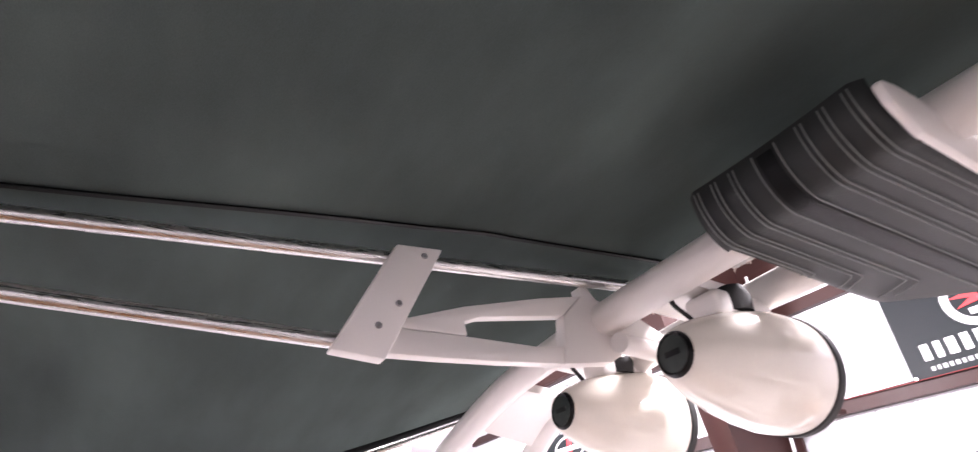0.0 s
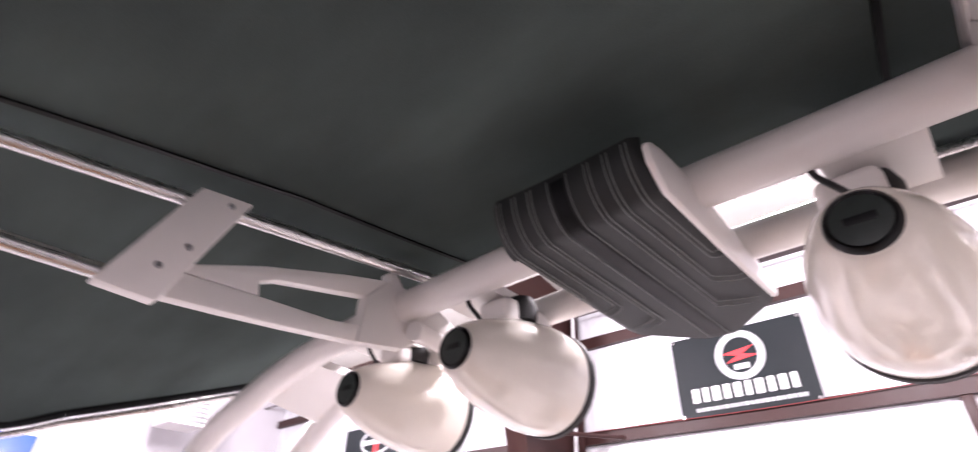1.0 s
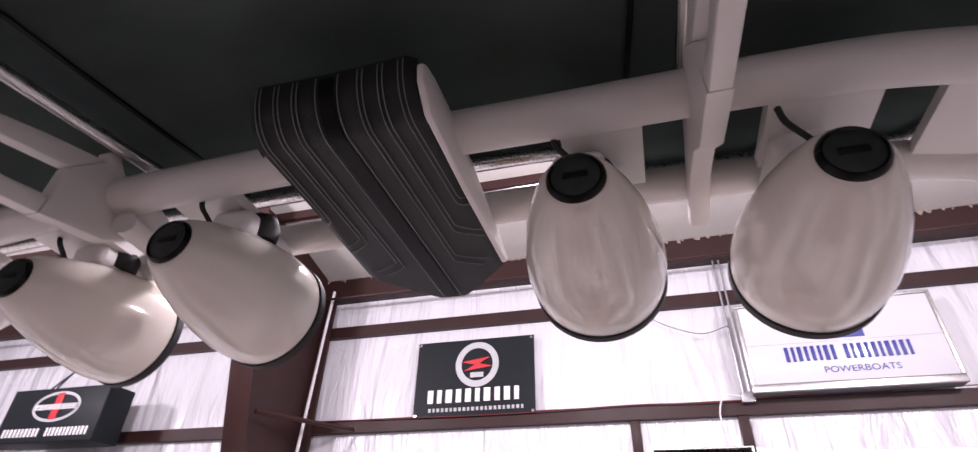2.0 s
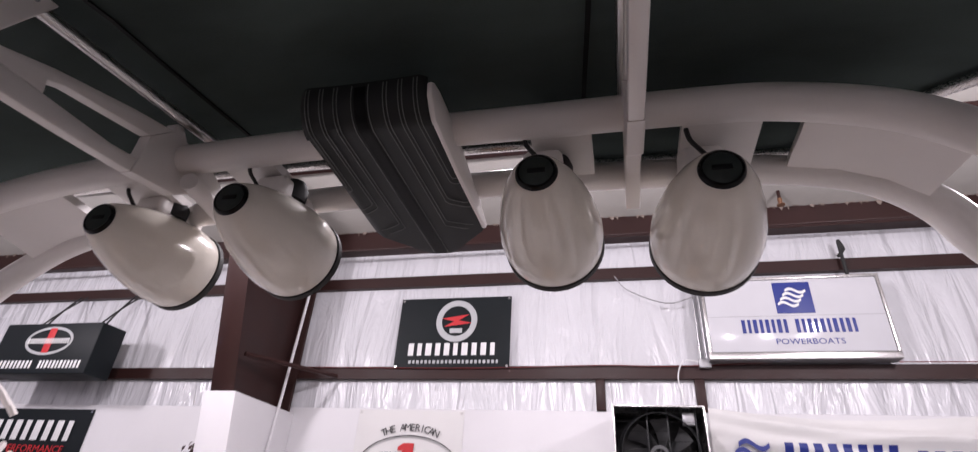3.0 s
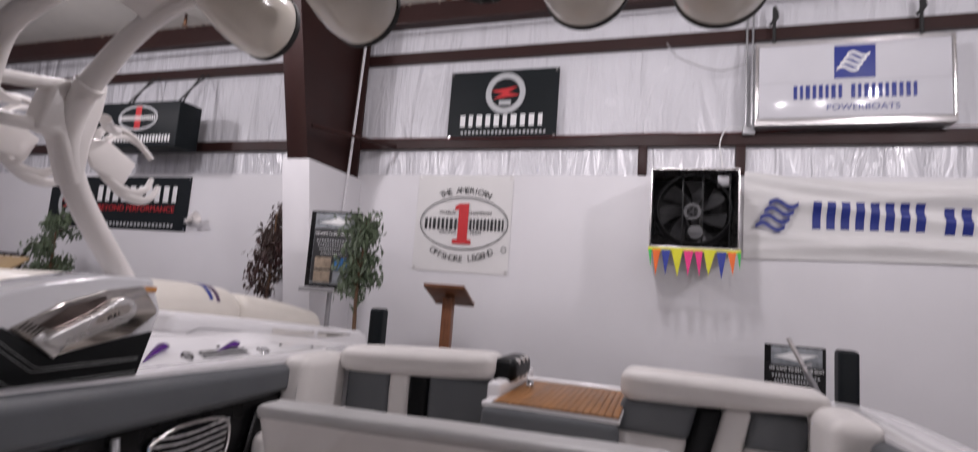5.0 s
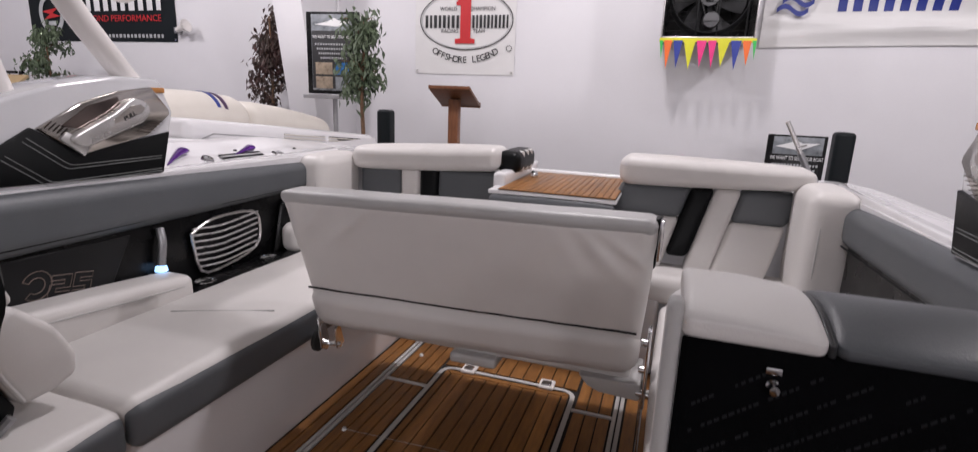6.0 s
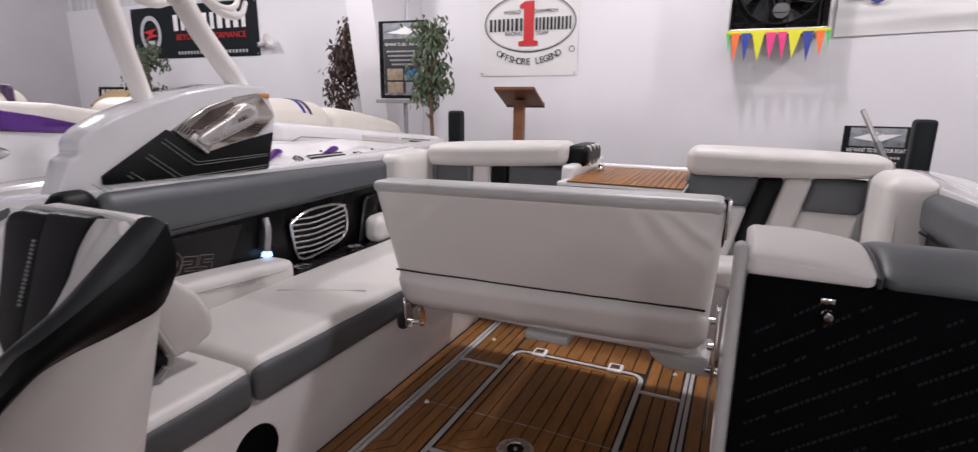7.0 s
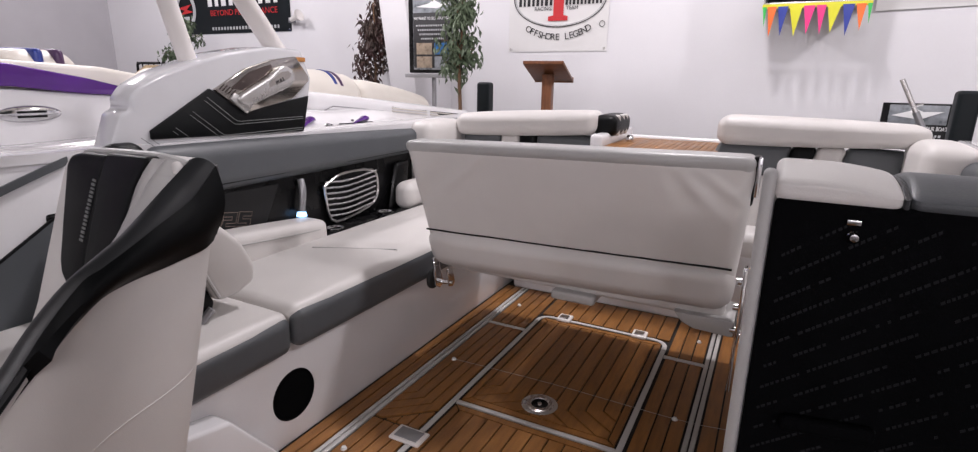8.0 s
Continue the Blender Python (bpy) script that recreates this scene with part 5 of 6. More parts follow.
part("seam", tube([(-0.847, 1.65, 0.56), (-0.838, 1.95, 0.535), (-0.847, 2.2, 0.512)], 0.003, 6, 4), LIGHTGREYV, b)
b = thing("arm_bolster", (-0.92, 3.3, 0.4), "tall white vinyl corner bolster", "cushion")
part("cushion", rbox(-1.02, -0.86, 3.12, 3.5, 0.45, 0.925, 0.05, 4, 6, 0.012), VINYL, b)
part("seam", tube([(-0.90, 3.122, 0.50), (-0.90, 3.110, 0.70), (-0.90, 3.122, 0.88)], 0.003, 6, 4), LIGHTGREYV, b)
b = thing("arm_bolster", (-0.9, 3.05, 0.4), "small white vinyl arm pad", "cushion")
part("cushion", rbox(-0.97, -0.86, 2.9, 3.11, 0.46, 0.60, 0.04, 4, 4, 0.01), VINYL, b)
part("seam", tube([(-0.862, 2.94, 0.50), (-0.853, 3.0, 0.50), (-0.862, 3.07, 0.50)], 0.003, 6, 4), LIGHTGREYV, b)


def wedge_backrest():
    w = thing("folding_backrest", (-0.7, 1.5, 0.45), "tilted white vinyl folding backrest on the bench", "backrest")
    prof = [(1.352, 0.690), (1.375, 0.755), (1.432, 0.772), (1.515, 0.69), (1.556, 0.606), (1.55, 0.55), (1.49, 0.528), (1.418, 0.524), (1.38, 0.61)]
    part("cushion", prism(prof, "x", -0.93, -0.484, 0.022, 4), VINYL, w)
    part("head_roll", prism([(1.352, 0.775), (1.365, 0.84), (1.40, 0.85), (1.432, 0.80), (1.434, 0.778), (1.378, 0.76)], "x", -0.93, -0.486, 0.018, 4), VINYL, w)
    part("piping", tube([(-0.484, y, z) for y, z in ((1.36, 0.69), (1.386, 0.612), (1.418, 0.54))], 0.006, 8, 3), LIGHTGREYV, w)
    part("back_block", prism([(1.27, 0.49), (1.40, 0.49), (1.412, 0.528), (1.372, 0.62), (1.345, 0.70), (1.25, 0.70)], "x", -0.90, -0.50, 0.008, 2), BLACKV, w, "black block filling the gap behind the backrest")
    part("hinge", tube([(-0.50, 1.36, 0.48), (-0.485, 1.39, 0.515)], 0.012, 8, 1), STEELGREY, w)
    return w


wedge_backrest()


def flip_seat():
    f = thing("flip_seat", (0.27, 2.3, 0.0), "white vinyl flip-over rear seat backrest with grey top", "boat seat")
    x0, x1 = -0.312, 0.862

    def lean(w):
        k = 0.3 * (0.965 - w.z)
        wr = 0.006 * noise.noise(Vector((w.x * 5, w.z * 4, 1))) + 0.003 * noise.noise(Vector((w.x * 13, w.z * 5, 4)))
        for px, slope, amp in ((0.70, -0.9, 0.016), (0.78, -1.4, 0.012), (0.62, -0.5, 0.008), (-0.20, 0.8, 0.012), (-0.05, 1.3, 0.010), (-0.26, 0.4, 0.008)):
            d = (w.x - px) - slope * (w.z - 0.86)
            wr -= amp * math.exp(-(d / 0.028) ** 2) * max(0.0, 1 - abs(w.z - 0.84) / 0.11)
        flare = 0.012 * (w.z - 0.78) / 0.2
        return Vector((w.x + flare * (1 if w.x > 0.27 else -1), w.y + k + wr, w.z + 0.022 * (w.x - x0)))
    part("backrest", rbox(x0, x1, 2.108, 2.225, 0.424, 0.945, 0.042, 4, 70, 0.004, lean), VINYL, f)
    part("lower_roll", rbox(x0 + 0.006, x1 - 0.004, 2.085, 2.20, 0.428, 0.584, 0.05, 5, 40, 0.012, lean), VINYL, f)
    part("top_strip", rbox(x0 + 0.004, x1 - 0.004, 2.106, 2.232, 0.900, 0.950, 0.024, 5, 40, 0.003, lean), TOPGREYV, f, "grey vinyl top strip")
    part("end_strip", rbox(x1 - 0.012, x1 + 0.008, 2.14, 2.2, 0.80, 0.95, 0.008, 2, 2, 0, lean), BLACKV, f)
    part("seam_piping", tube([lean(Vector((x0 + 0.01 + (x1 - x0 - 0.02) * i / 20, 2.105, 0.589))) for i in range(21)], 0.0038, 8, 1), BLACKV, f)
    part("base_skirt", rbox(x0 + 0.05, x1 - 0.03, 2.33, 2.62, 0.39, 0.48, 0.03, 3, 4), VINYL, f)
    part("seat_pad", rbox(x0 + 0.03, x1 - 0.03, 2.40, 2.90, 0.41, 0.54, 0.04, 3, 6, 0.01), VINYL, f)
    part("base_tongue", rbox(0.22, 0.39, 2.30, 2.5, 0.362, 0.40, 0.012, 2, 2), LIGHTGREYV, f)
    part("base_tongue", prism([(0.67, 0.41), (0.70, 0.375), (0.74, 0.358), (0.868, 0.352), (0.868, 0.41)], "y", 2.30, 2.5, 0.008, 2), LIGHTGREYV, f)
    h = part("hinge", prism([(2.25, 0.455), (2.29, 0.455), (2.325, 0.33), (2.30, 0.31), (2.27, 0.33)], "x", -0.290, -0.278, 0.003, 1), CHROME, f, "chrome hinge")
    part("hinge_link", prism([(2.30, 0.40), (2.33, 0.42), (2.36, 0.33), (2.34, 0.31), (2.31, 0.32)], "x", -0.25, -0.24, 0.003, 1), CHROME, f, "chrome hinge link")
    part("hinge_pin", tube([(-0.335, 2.30, 0.335), (-0.23, 2.32, 0.335)], 0.009, 8, 1), CHROME, h)
    part("wheel", lathe([(0.0, -0.012), (0.034, -0.012), (0.042, -0.006), (0.042, 0.006), (0.034, 0.012), (0.0, 0.012)], pose(-0.315, 2.30, 0.345, 0, 90), 24), RUBBER, h)
    h = part("hinge", rbox(0.872, 0.884, 2.28, 2.34, 0.34, 0.60, 0.004, 1), CHROME, f, "chrome hinge")
    part("hinge_leg", rbox(0.868, 0.880, 2.36, 2.40, 0.12, 0.40, 0.004, 1), CHROME, f)
    part("hinge_strap", rbox(0.872, 0.884, 2.14, 2.165, 0.86, 0.975, 0.004, 1), CHROME, f)
    for zz in (0.55, 0.46, 0.38):
        part("bolt", lathe([(0.0, 0.02), (0.012, 0.018), (0.014, 0.0), (0.0, 0.0)], pose(0.873, 2.31, zz, 0, -90), 14), CHROME, h)
    part("pivot", tube([(0.85, 2.40, 0.33), (0.926, 2.40, 0.33)], 0.016, 10, 1), CHROME, f)
    part("pivot", tube([(-0.30, 2.31, 0.372), (-0.40, 2.31, 0.34)], 0.014, 10, 1), CHROME, f)
    return f


flip_seat()


def transom_seats():
    t = thing("transom_seat", (-0.42, 3.6, 0.4), "white and grey vinyl rear seat by the walk-through", "boat seat", "transom seats")
    part("head_roll", rbox(-0.862, 0.018, 3.40, 3.62, 0.866, 0.989, 0.045, 4, 14, 0.012, lambda w: Vector((w.x, w.y, w.z + 0.052 * (w.x + 0.4)))), VINYL, t)
    part("end_band", rbox(0.0, 0.125, 3.45, 3.80, 0.880, 0.990, 0.035, 4, 6, 0.006), BLACKV, t)
    for yy in (3.53, 3.62, 3.70):
        part("end_stripe", rbox(0.05, 0.129, yy, yy + 0.025, 0.877, 0.993, 0.03, 3, 3), VINYL, t)
    for a, q, mm in ((-0.84, -0.585, GREYV), (-0.580, -0.465, VINYL), (-0.460, -0.35, BLACKV), (-0.345, 0.03, GREYV)):
        part("back_panel", rbox(a, q, 3.47, 3.58, 0.60, 0.866, 0.025, 3, 4, 0.006), mm, t)
    part("seat_cushion", rbox(-0.86, 0.03, 3.2, 3.5, 0.36, 0.48, 0.04, 3, 6, 0.01), VINYL, t)
    part("lower_panel", rbox(-0.86, 0.06, 3.50, 3.6, 0.40, 0.60, 0.02, 2), VINYL, t)
    p = thing("transom_seat", (1.05, 3.6, 0.4), "white and grey vinyl rear corner seat with a black stripe", "boat seat", "transom seats")
    part("head_roll", rbox(0.655, 1.50, 3.40, 3.62, 0.880, 1.016, 0.045, 4, 14, 0.012, lambda w: Vector((w.x, w.y, w.z + (0.03 - 0.044 * (w.z - 0.88) / 0.136) * (w.x - 0.655) / 0.85))), VINYL, p)

    def slant(w):
        return Vector((w.x - 0.28 * (0.88 - w.z), w.y - 0.25 * (0.88 - w.z), w.z))
    for a, q, zb, mm in ((0.66, 0.985, 0.74, GREYV), (0.992, 1.09, 0.56, BLACKV), (1.097, 1.21, 0.46, VINYL), (1.217, 1.45, 0.74, GREYV)):
        part("back_panel", rbox(a, q, 3.44, 3.56, zb, 0.885, 0.022, 3, 4, 0.006, slant), mm, p)
    for a, q in ((0.66, 0.985), (1.217, 1.45)):
        part("back_panel", rbox(a, q, 3.44, 3.56, 0.46, 0.738, 0.022, 3, 4, 0.006, slant), VINYL, p)
    part("seat_cushion", rbox(0.62, 1.55, 3.2, 3.47, 0.36, 0.49, 0.04, 3, 6, 0.012), VINYL, p)
    b = thing("arm_bolster", (1.5, 3.2, 0.4), "tall white vinyl corner bolster", "cushion")
    part("cushion", rbox(1.43, 1.62, 3.12, 3.5, 0.45, 0.945, 0.05, 4, 6, 0.012), VINYL, b)
    part("seam", tube([(1.48, 3.122, 0.50), (1.475, 3.108, 0.70), (1.48, 3.122, 0.90)], 0.003, 6, 4), LIGHTGREYV, b)
    return t


transom_seats()


def walk_through():
    w = thing("teak_walkway", (0.35, 3.5, 0.0), "raised teak walk-through step between the rear seats", "boat step")
    part("front_pad", rbox(0.06, 0.66, 3.15, 3.2, 0.40, 0.81, 0.03, 3, 4, 0.01), GREYV, w)
    part("base", rbox(-0.35, 0.90, 3.20, 3.32, -0.005, 0.40, 0.02, 2), GEL, w, "white moulded base")
    part("tray", rbox(0.05, 0.668, 3.17, 4.05, 0.812, 0.835, 0.008, 3), GEL, w)
    part("caulk_bed", rbox(0.10, 0.664, 3.168, 4.0, 0.835, 0.838, 0.001, 1), CAULK, w)
    part("side_wall", rbox(0.03, 0.10, 3.30, 4.0, 0.80, 0.90, 0.02, 2), GEL, w)
    for k in range(18):
        x = 0.106 + 0.031 * k
        part("plank", rbox(x, x + 0.0285, 3.165, 3.99, 0.838, 0.843, 0.0015, 1), TEAK, w)
    part("ball_catch", lathe([(0.0, -0.02), (0.02, -0.015), (0.022, 0.0), (0.015, 0.02), (0.0, 0.022)], Matrix.Translation((0.17, 3.62, 0.86)), 16), CHROME, w)
    p = thing("stern_pole", (1.575, 3.82, 0.9), "leaning brushed metal pole on the stern", "pole")
    part("pole", tube([(1.578, 3.82, 0.90), (1.420, 3.82, 1.205)], 0.0115, 12, 1), ALU, p)
    part("sleeve", tube([(1.572, 3.82, 0.912), (1.500, 3.82, 1.051)], 0.0155, 12, 1), STEELGREY, p)
    part("cross_pin", tube([(1.476, 3.81, 1.075), (1.524, 3.83, 1.090)], 0.006, 8, 1), CHROME, p)
    part("socket", lathe([(0.03, 0.0), (0.028, 0.02), (0.018, 0.04), (0.0, 0.04)], Matrix.Translation((1.575, 3.82, 0.897)), 20), CHROME, p)
    return w


walk_through()


def lounge_back():
    """Port lounge backrest, seen from its carpeted rear."""
    l = thing("lounge_backrest", (1.3, 1.4, 0.0), "tall port lounge backrest with black carpeted rear panel", "boat seat")
    part("shell", rbox(0.896, 1.72, 1.295, 1.455, -0.005, 1.03, 0.03, 4, 4), VINYL, l)
    part("side_welt", rbox(0.8945, 0.9125, 1.2785, 1.31, -0.005, 1.060, 0.008, 3), LIGHTGREYV, l, "pale grey vinyl edge")

    def dome(w):
        k = max(0.0, w.x - 0.96) / 0.093 if w.x < 1.06 else 1.0
        lift = max(0.0, min(1.0, (w.z - 1.03) / 0.04))
        return Vector((w.x, w.y, w.z - lift * (0.012 * k * k + 0.020 * ((w.y - 1.37) / 0.09) ** 2)))
    part("top_cap", rbox(0.911, 1.0565, 1.277, 1.452, 1.018, 1.066, 0.012, 4, 10, 0.0, dome), VINYL, l, "white vinyl top cap")
    part("cap_seam", rbox(1.056, 1.063, 1.2795, 1.448, 1.020, 1.062, 0.003, 2, 8, 0.0, dome), TRIMV, l)
    part("top_cap", rbox(1.0625, 1.72, 1.277, 1.455, 1.018, 1.070, 0.014, 4, 10, 0.0, dome), GREYV, l, "grey vinyl top cap")
    panel = part("rear_panel", rbox(0.9135, 1.70, 1.275, 1.294, 0.02, 1.024, 0.009, 3), CARPET, l, "black carpet with faint slanted print")
    rng = random.Random(3)
    many = []
    for row in range(34):
        x, z = 0.932, -0.18 + row * 0.034
        while x < 1.62:
            w = rng.uniform(0.0025, 0.0055)
            zz = z + 0.75 * (x - 0.932)
            if 0.03 < zz < 1.0 and rng.random() < 0.9:
                many.append(prism([(x, zz), (x + w, zz + 0.75 * w), (x + w - 0.0012, zz + 0.75 * w + 0.0036), (x - 0.0012, zz + 0.0036)], "y", 1.2742, 1.2752))
            x += w + (rng.uniform(0.0015, 0.003) if rng.random() < 0.94 else 0.02)
    tagged(part("faint_print", join(*many), FAINT, panel), "faint slanted rows of print", kind="stuff")
    k = part("latch_knob", lathe([(0.0, 0.014), (0.005, 0.013), (0.007, 0.007), (0.0045, 0.003), (0.007, 0.0), (0.0, 0.0)], pose(1.009, 1.275, 0.983, 90), 18), CHROME, l)
    part("latch_plate", rbox(0.999, 1.015, 1.270, 1.2745, 0.998, 1.005, 0.001, 1), CHROME, k)
    part("pocket_ledge", rbox(0.962, 1.075, 1.252, 1.274, 0.690, 0.712, 0.008, 2, 2, 0, lambda w: Vector((w.x, w.y, w.z + 0.11 * (w.x - 0.962)))), CARPET, panel)
    c = thing("bench_cushion", (1.25, 2.2, 0.36), "white vinyl port bench cushion", "seat cushion")
    part("top_panel", rbox(0.905, 1.58, 1.48, 2.88, 0.362, 0.485, 0.035, 4, 8, 0.012), VINYL, c)
    s = thing("port_console", (1.6, 2.3, 0.4), "black port side panel below the bolster", "side panel")
    part("panel", rbox(1.585, 1.607, 1.3, 3.15, 0.40, 0.80, 0.008, 2), PLASTIC, s)
    return l


lounge_back()


def helm_seat():
    h = thing("helm_seat", (-0.55, 1.1, 0.0), "white helm bucket seat with black trimmed bolsters", "boat seat")
    top = smooth_path([(-0.30, 0.68, 0.47), (-0.282, 0.81, 0.612), (-0.27, 0.885, 0.706), (-0.265, 0.951, 0.770), (-0.262, 1.02, 0.814), (-0.262, 1.066, 0.841), (-0.262, 1.125, 0.888), (-0.262, 1.169, 0.928), (-0.262, 1.208, 0.957), (-0.264, 1.238, 0.978)], 6)
    ridge = smooth_path([(-0.275, 0.70, 0.465), (-0.255, 0.83, 0.612), (-0.245, 0.905, 0.712), (-0.238, 0.972, 0.781), (-0.235, 1.01, 0.800), (-0.235, 1.065, 0.829), (-0.235, 1.125, 0.863), (-0.235, 1.194, 0.899), (-0.235, 1.231, 0.931), (-0.236, 1.268, 0.970)], 6)
    low = smooth_path([(-0.28, 0.675, 0.44), (-0.26, 0.80, 0.592), (-0.252, 0.872, 0.662), (-0.25, 0.925, 0.705), (-0.25, 0.991, 0.750), (-0.25, 1.055, 0.766), (-0.25, 1.12, 0.772), (-0.25, 1.18, 0.780), (-0.252, 1.22, 0.786), (-0.255, 1.248, 0.80)], 6)
    m = len(top) - 1

    def at(path, u):
        return path[min(m, int(round(u * m)))]

    def face(u, v):
        return at(top, u).lerp(at(ridge, u), v) + Vector((0.004, 0, 0.010)) * math.sin(math.pi * v)

    def band(u, v):
        return at(ridge, u).lerp(at(low, u), v) + Vector((0.018 * math.sin(math.pi * min(1, v * 1.05)), 0.012 * math.sin(math.pi * v) * u ** 8, 0))

    def shell(u, v):
        q = at(low, u)
        z = q.z + (0.12 - q.z) * v
        return Vector((q.x + 0.010 * math.sin(3.1 * v) * (1 - 0.7 * u), q.y - 0.27 * (q.z - z) * (0.2 + 0.8 * u), z))
    # Upper face paler than the black trim below: its lamp sheen is in the colour.
    part("trim_face", sheet(face, m, 6, 0.012), TRIMV, h, "dark grey padded bolster edge, paler for its lamp sheen")
    part("wing_trim", sheet(band, m, 8, 0.014), BLACKV, h, "black padded bolster trim")
    part("wing_end", sheet(lambda u, v: (Vector((-0.264, 1.238, 0.978)).lerp(Vector((-0.236, 1.268, 0.970)), v)).lerp(Vector((-0.30, 1.26, 0.80)).lerp(Vector((-0.255, 1.25, 0.80)), v), u) + Vector((0.004, 0.030 * math.sin(math.pi * v) + 0.012 * math.sin(math.pi * u), 0)), 10, 6, 0.01), TRIMV, h)
    for k in (0.30, 0.46):
        part("trim_seam", tube([band(i / m, k) + Vector((0.002, 0, 0.001)) for i in range(m // 3, m + 1)], 0.0028, 6, 1), TRIMV, h)
    part("ridge_piping", tube([q + Vector((0.001, 0, 0)) for q in ridge], 0.0045, 8, 1), TRIMV, h)
    part("outer_shell", sheet(shell, m, 18, 0.008), VINYL, h, "white vinyl outer shell")
    part("wing_piping", tube([q + Vector((0.006, 0, 0)) for q in low], 0.004, 8, 1), BLACKV, h)
    part("shell_seam", tube([shell(i / m, 0.42 + 0.12 * (1 - i / m)) + Vector((0.006, 0, 0)) for i in range(m + 1)], 0.003, 6, 1), VINYL, h)

    def recline(x, z, d=0.0):
        return Vector((x, 1.19 - 0.3 * (0.99 - z) + d, z))

    def pad(outline, d0, d1, r, bulge=0.0):
        bm = prism(outline, "y", d0, d1, r, 4)
        for v in bm.verts:
            v.co = recline(v.co.x, v.co.z, v.co.y)
        return bm
    part("backrest", pad([(-0.712, 0.94), (-0.692, 0.972), (-0.62, 0.986), (-0.272, 0.986), (-0.262, 0.97), (-0.28, 0.80), (-0.36, 0.40), (-0.80, 0.40), (-0.745, 0.60)], 0.012, 0.085, 0.014), VINYL, h)
    left = [(-0.593, 0.986), (-0.622, 0.980), (-0.636, 0.972), (-0.646, 0.955), (-0.630, 0.839), (-0.614, 0.729), (-0.600, 0.701), (-0.565, 0.672), (-0.509, 0.655)]
    part("back_insert", pad(left + [(-0.509, 0.74), (-0.505, 0.81), (-0.499, 0.883), (-0.496, 0.941), (-0.482, 0.986)], -0.016, 0.014, 0.012), BLACKV, h, "black padded insert")
    part("back_insert", pad([(-0.480, 0.992), (-0.494, 0.941), (-0.497, 0.883), (-0.503, 0.81), (-0.507, 0.74), (-0.507, 0.655), (-0.44, 0.66), (-0.40, 0.739), (-0.391, 0.804), (-0.376, 0.861), (-0.359, 0.925), (-0.340, 0.961), (-0.321, 0.986), (-0.33, 0.994)], -0.018, 0.014, 0.012), BLACKV, h, "black padded insert")
    edge = smooth_path([recline(x, z, -0.006) for x, z in ((-0.318, 0.992), (-0.338, 0.961), (-0.357, 0.925), (-0.374, 0.861), (-0.389, 0.804), (-0.405, 0.739), (-0.42, 0.67))], 6)
    k = len(edge) - 1

    def light(u, v):
        a = edge[min(k, int(round(u * k)))]
        b = at(top, 1 - 0.62 * u)
        return a.lerp(b, v) + Vector((0, -0.02, 0.006)) * math.sin(math.pi * v) * (0.4 + 0.6 * u) + Vector((0, 0.008 * math.exp(-((v - 0.35 - 0.2 * u) / 0.08) ** 2), 0))
    part("back_insert", sheet(light, k, 16, 0.006), LIGHTGREYV, h, "light grey padded insert")
    part("top_roll", tube([recline(-0.65, 0.962, 0.02), recline(-0.61, 0.984, 0.02), recline(-0.48, 0.990, 0.02), recline(-0.33, 0.992, 0.02), Vector((-0.262, 1.225, 0.978))], 0.009, 8, 4), LIGHTGREYV, h)
    bm = mark_bars(-0.076, 0.076, -0.0065, 0.0065, 0.0, 8, 0.003)
    bm.transform(Matrix.Translation(recline(-0.521, 0.858, -0.0165)) @ Matrix.Rotation(radians(-16.7), 4, "X") @ Matrix.Rotation(radians(-83), 4, "Y"))
    tagged(part("stitched_mark", bm, THREAD, h), "pale stitched mark", kind="stuff")
    part("seat_cushion", rbox(-0.9, -0.32, 0.62, 1.02, 0.30, 0.46, 0.06, 4, 6, 0.02), VINYL, h)
    part("pedestal", lathe([(0.16, 0.0), (0.15, 0.02), (0.05, 0.05), (0.045, 0.3), (0.0, 0.3)], Matrix.Translation((-0.6, 0.92, 0.0)), 24), ALU, h)
    return h


helm_seat()

# ---- the neighbouring boat ----


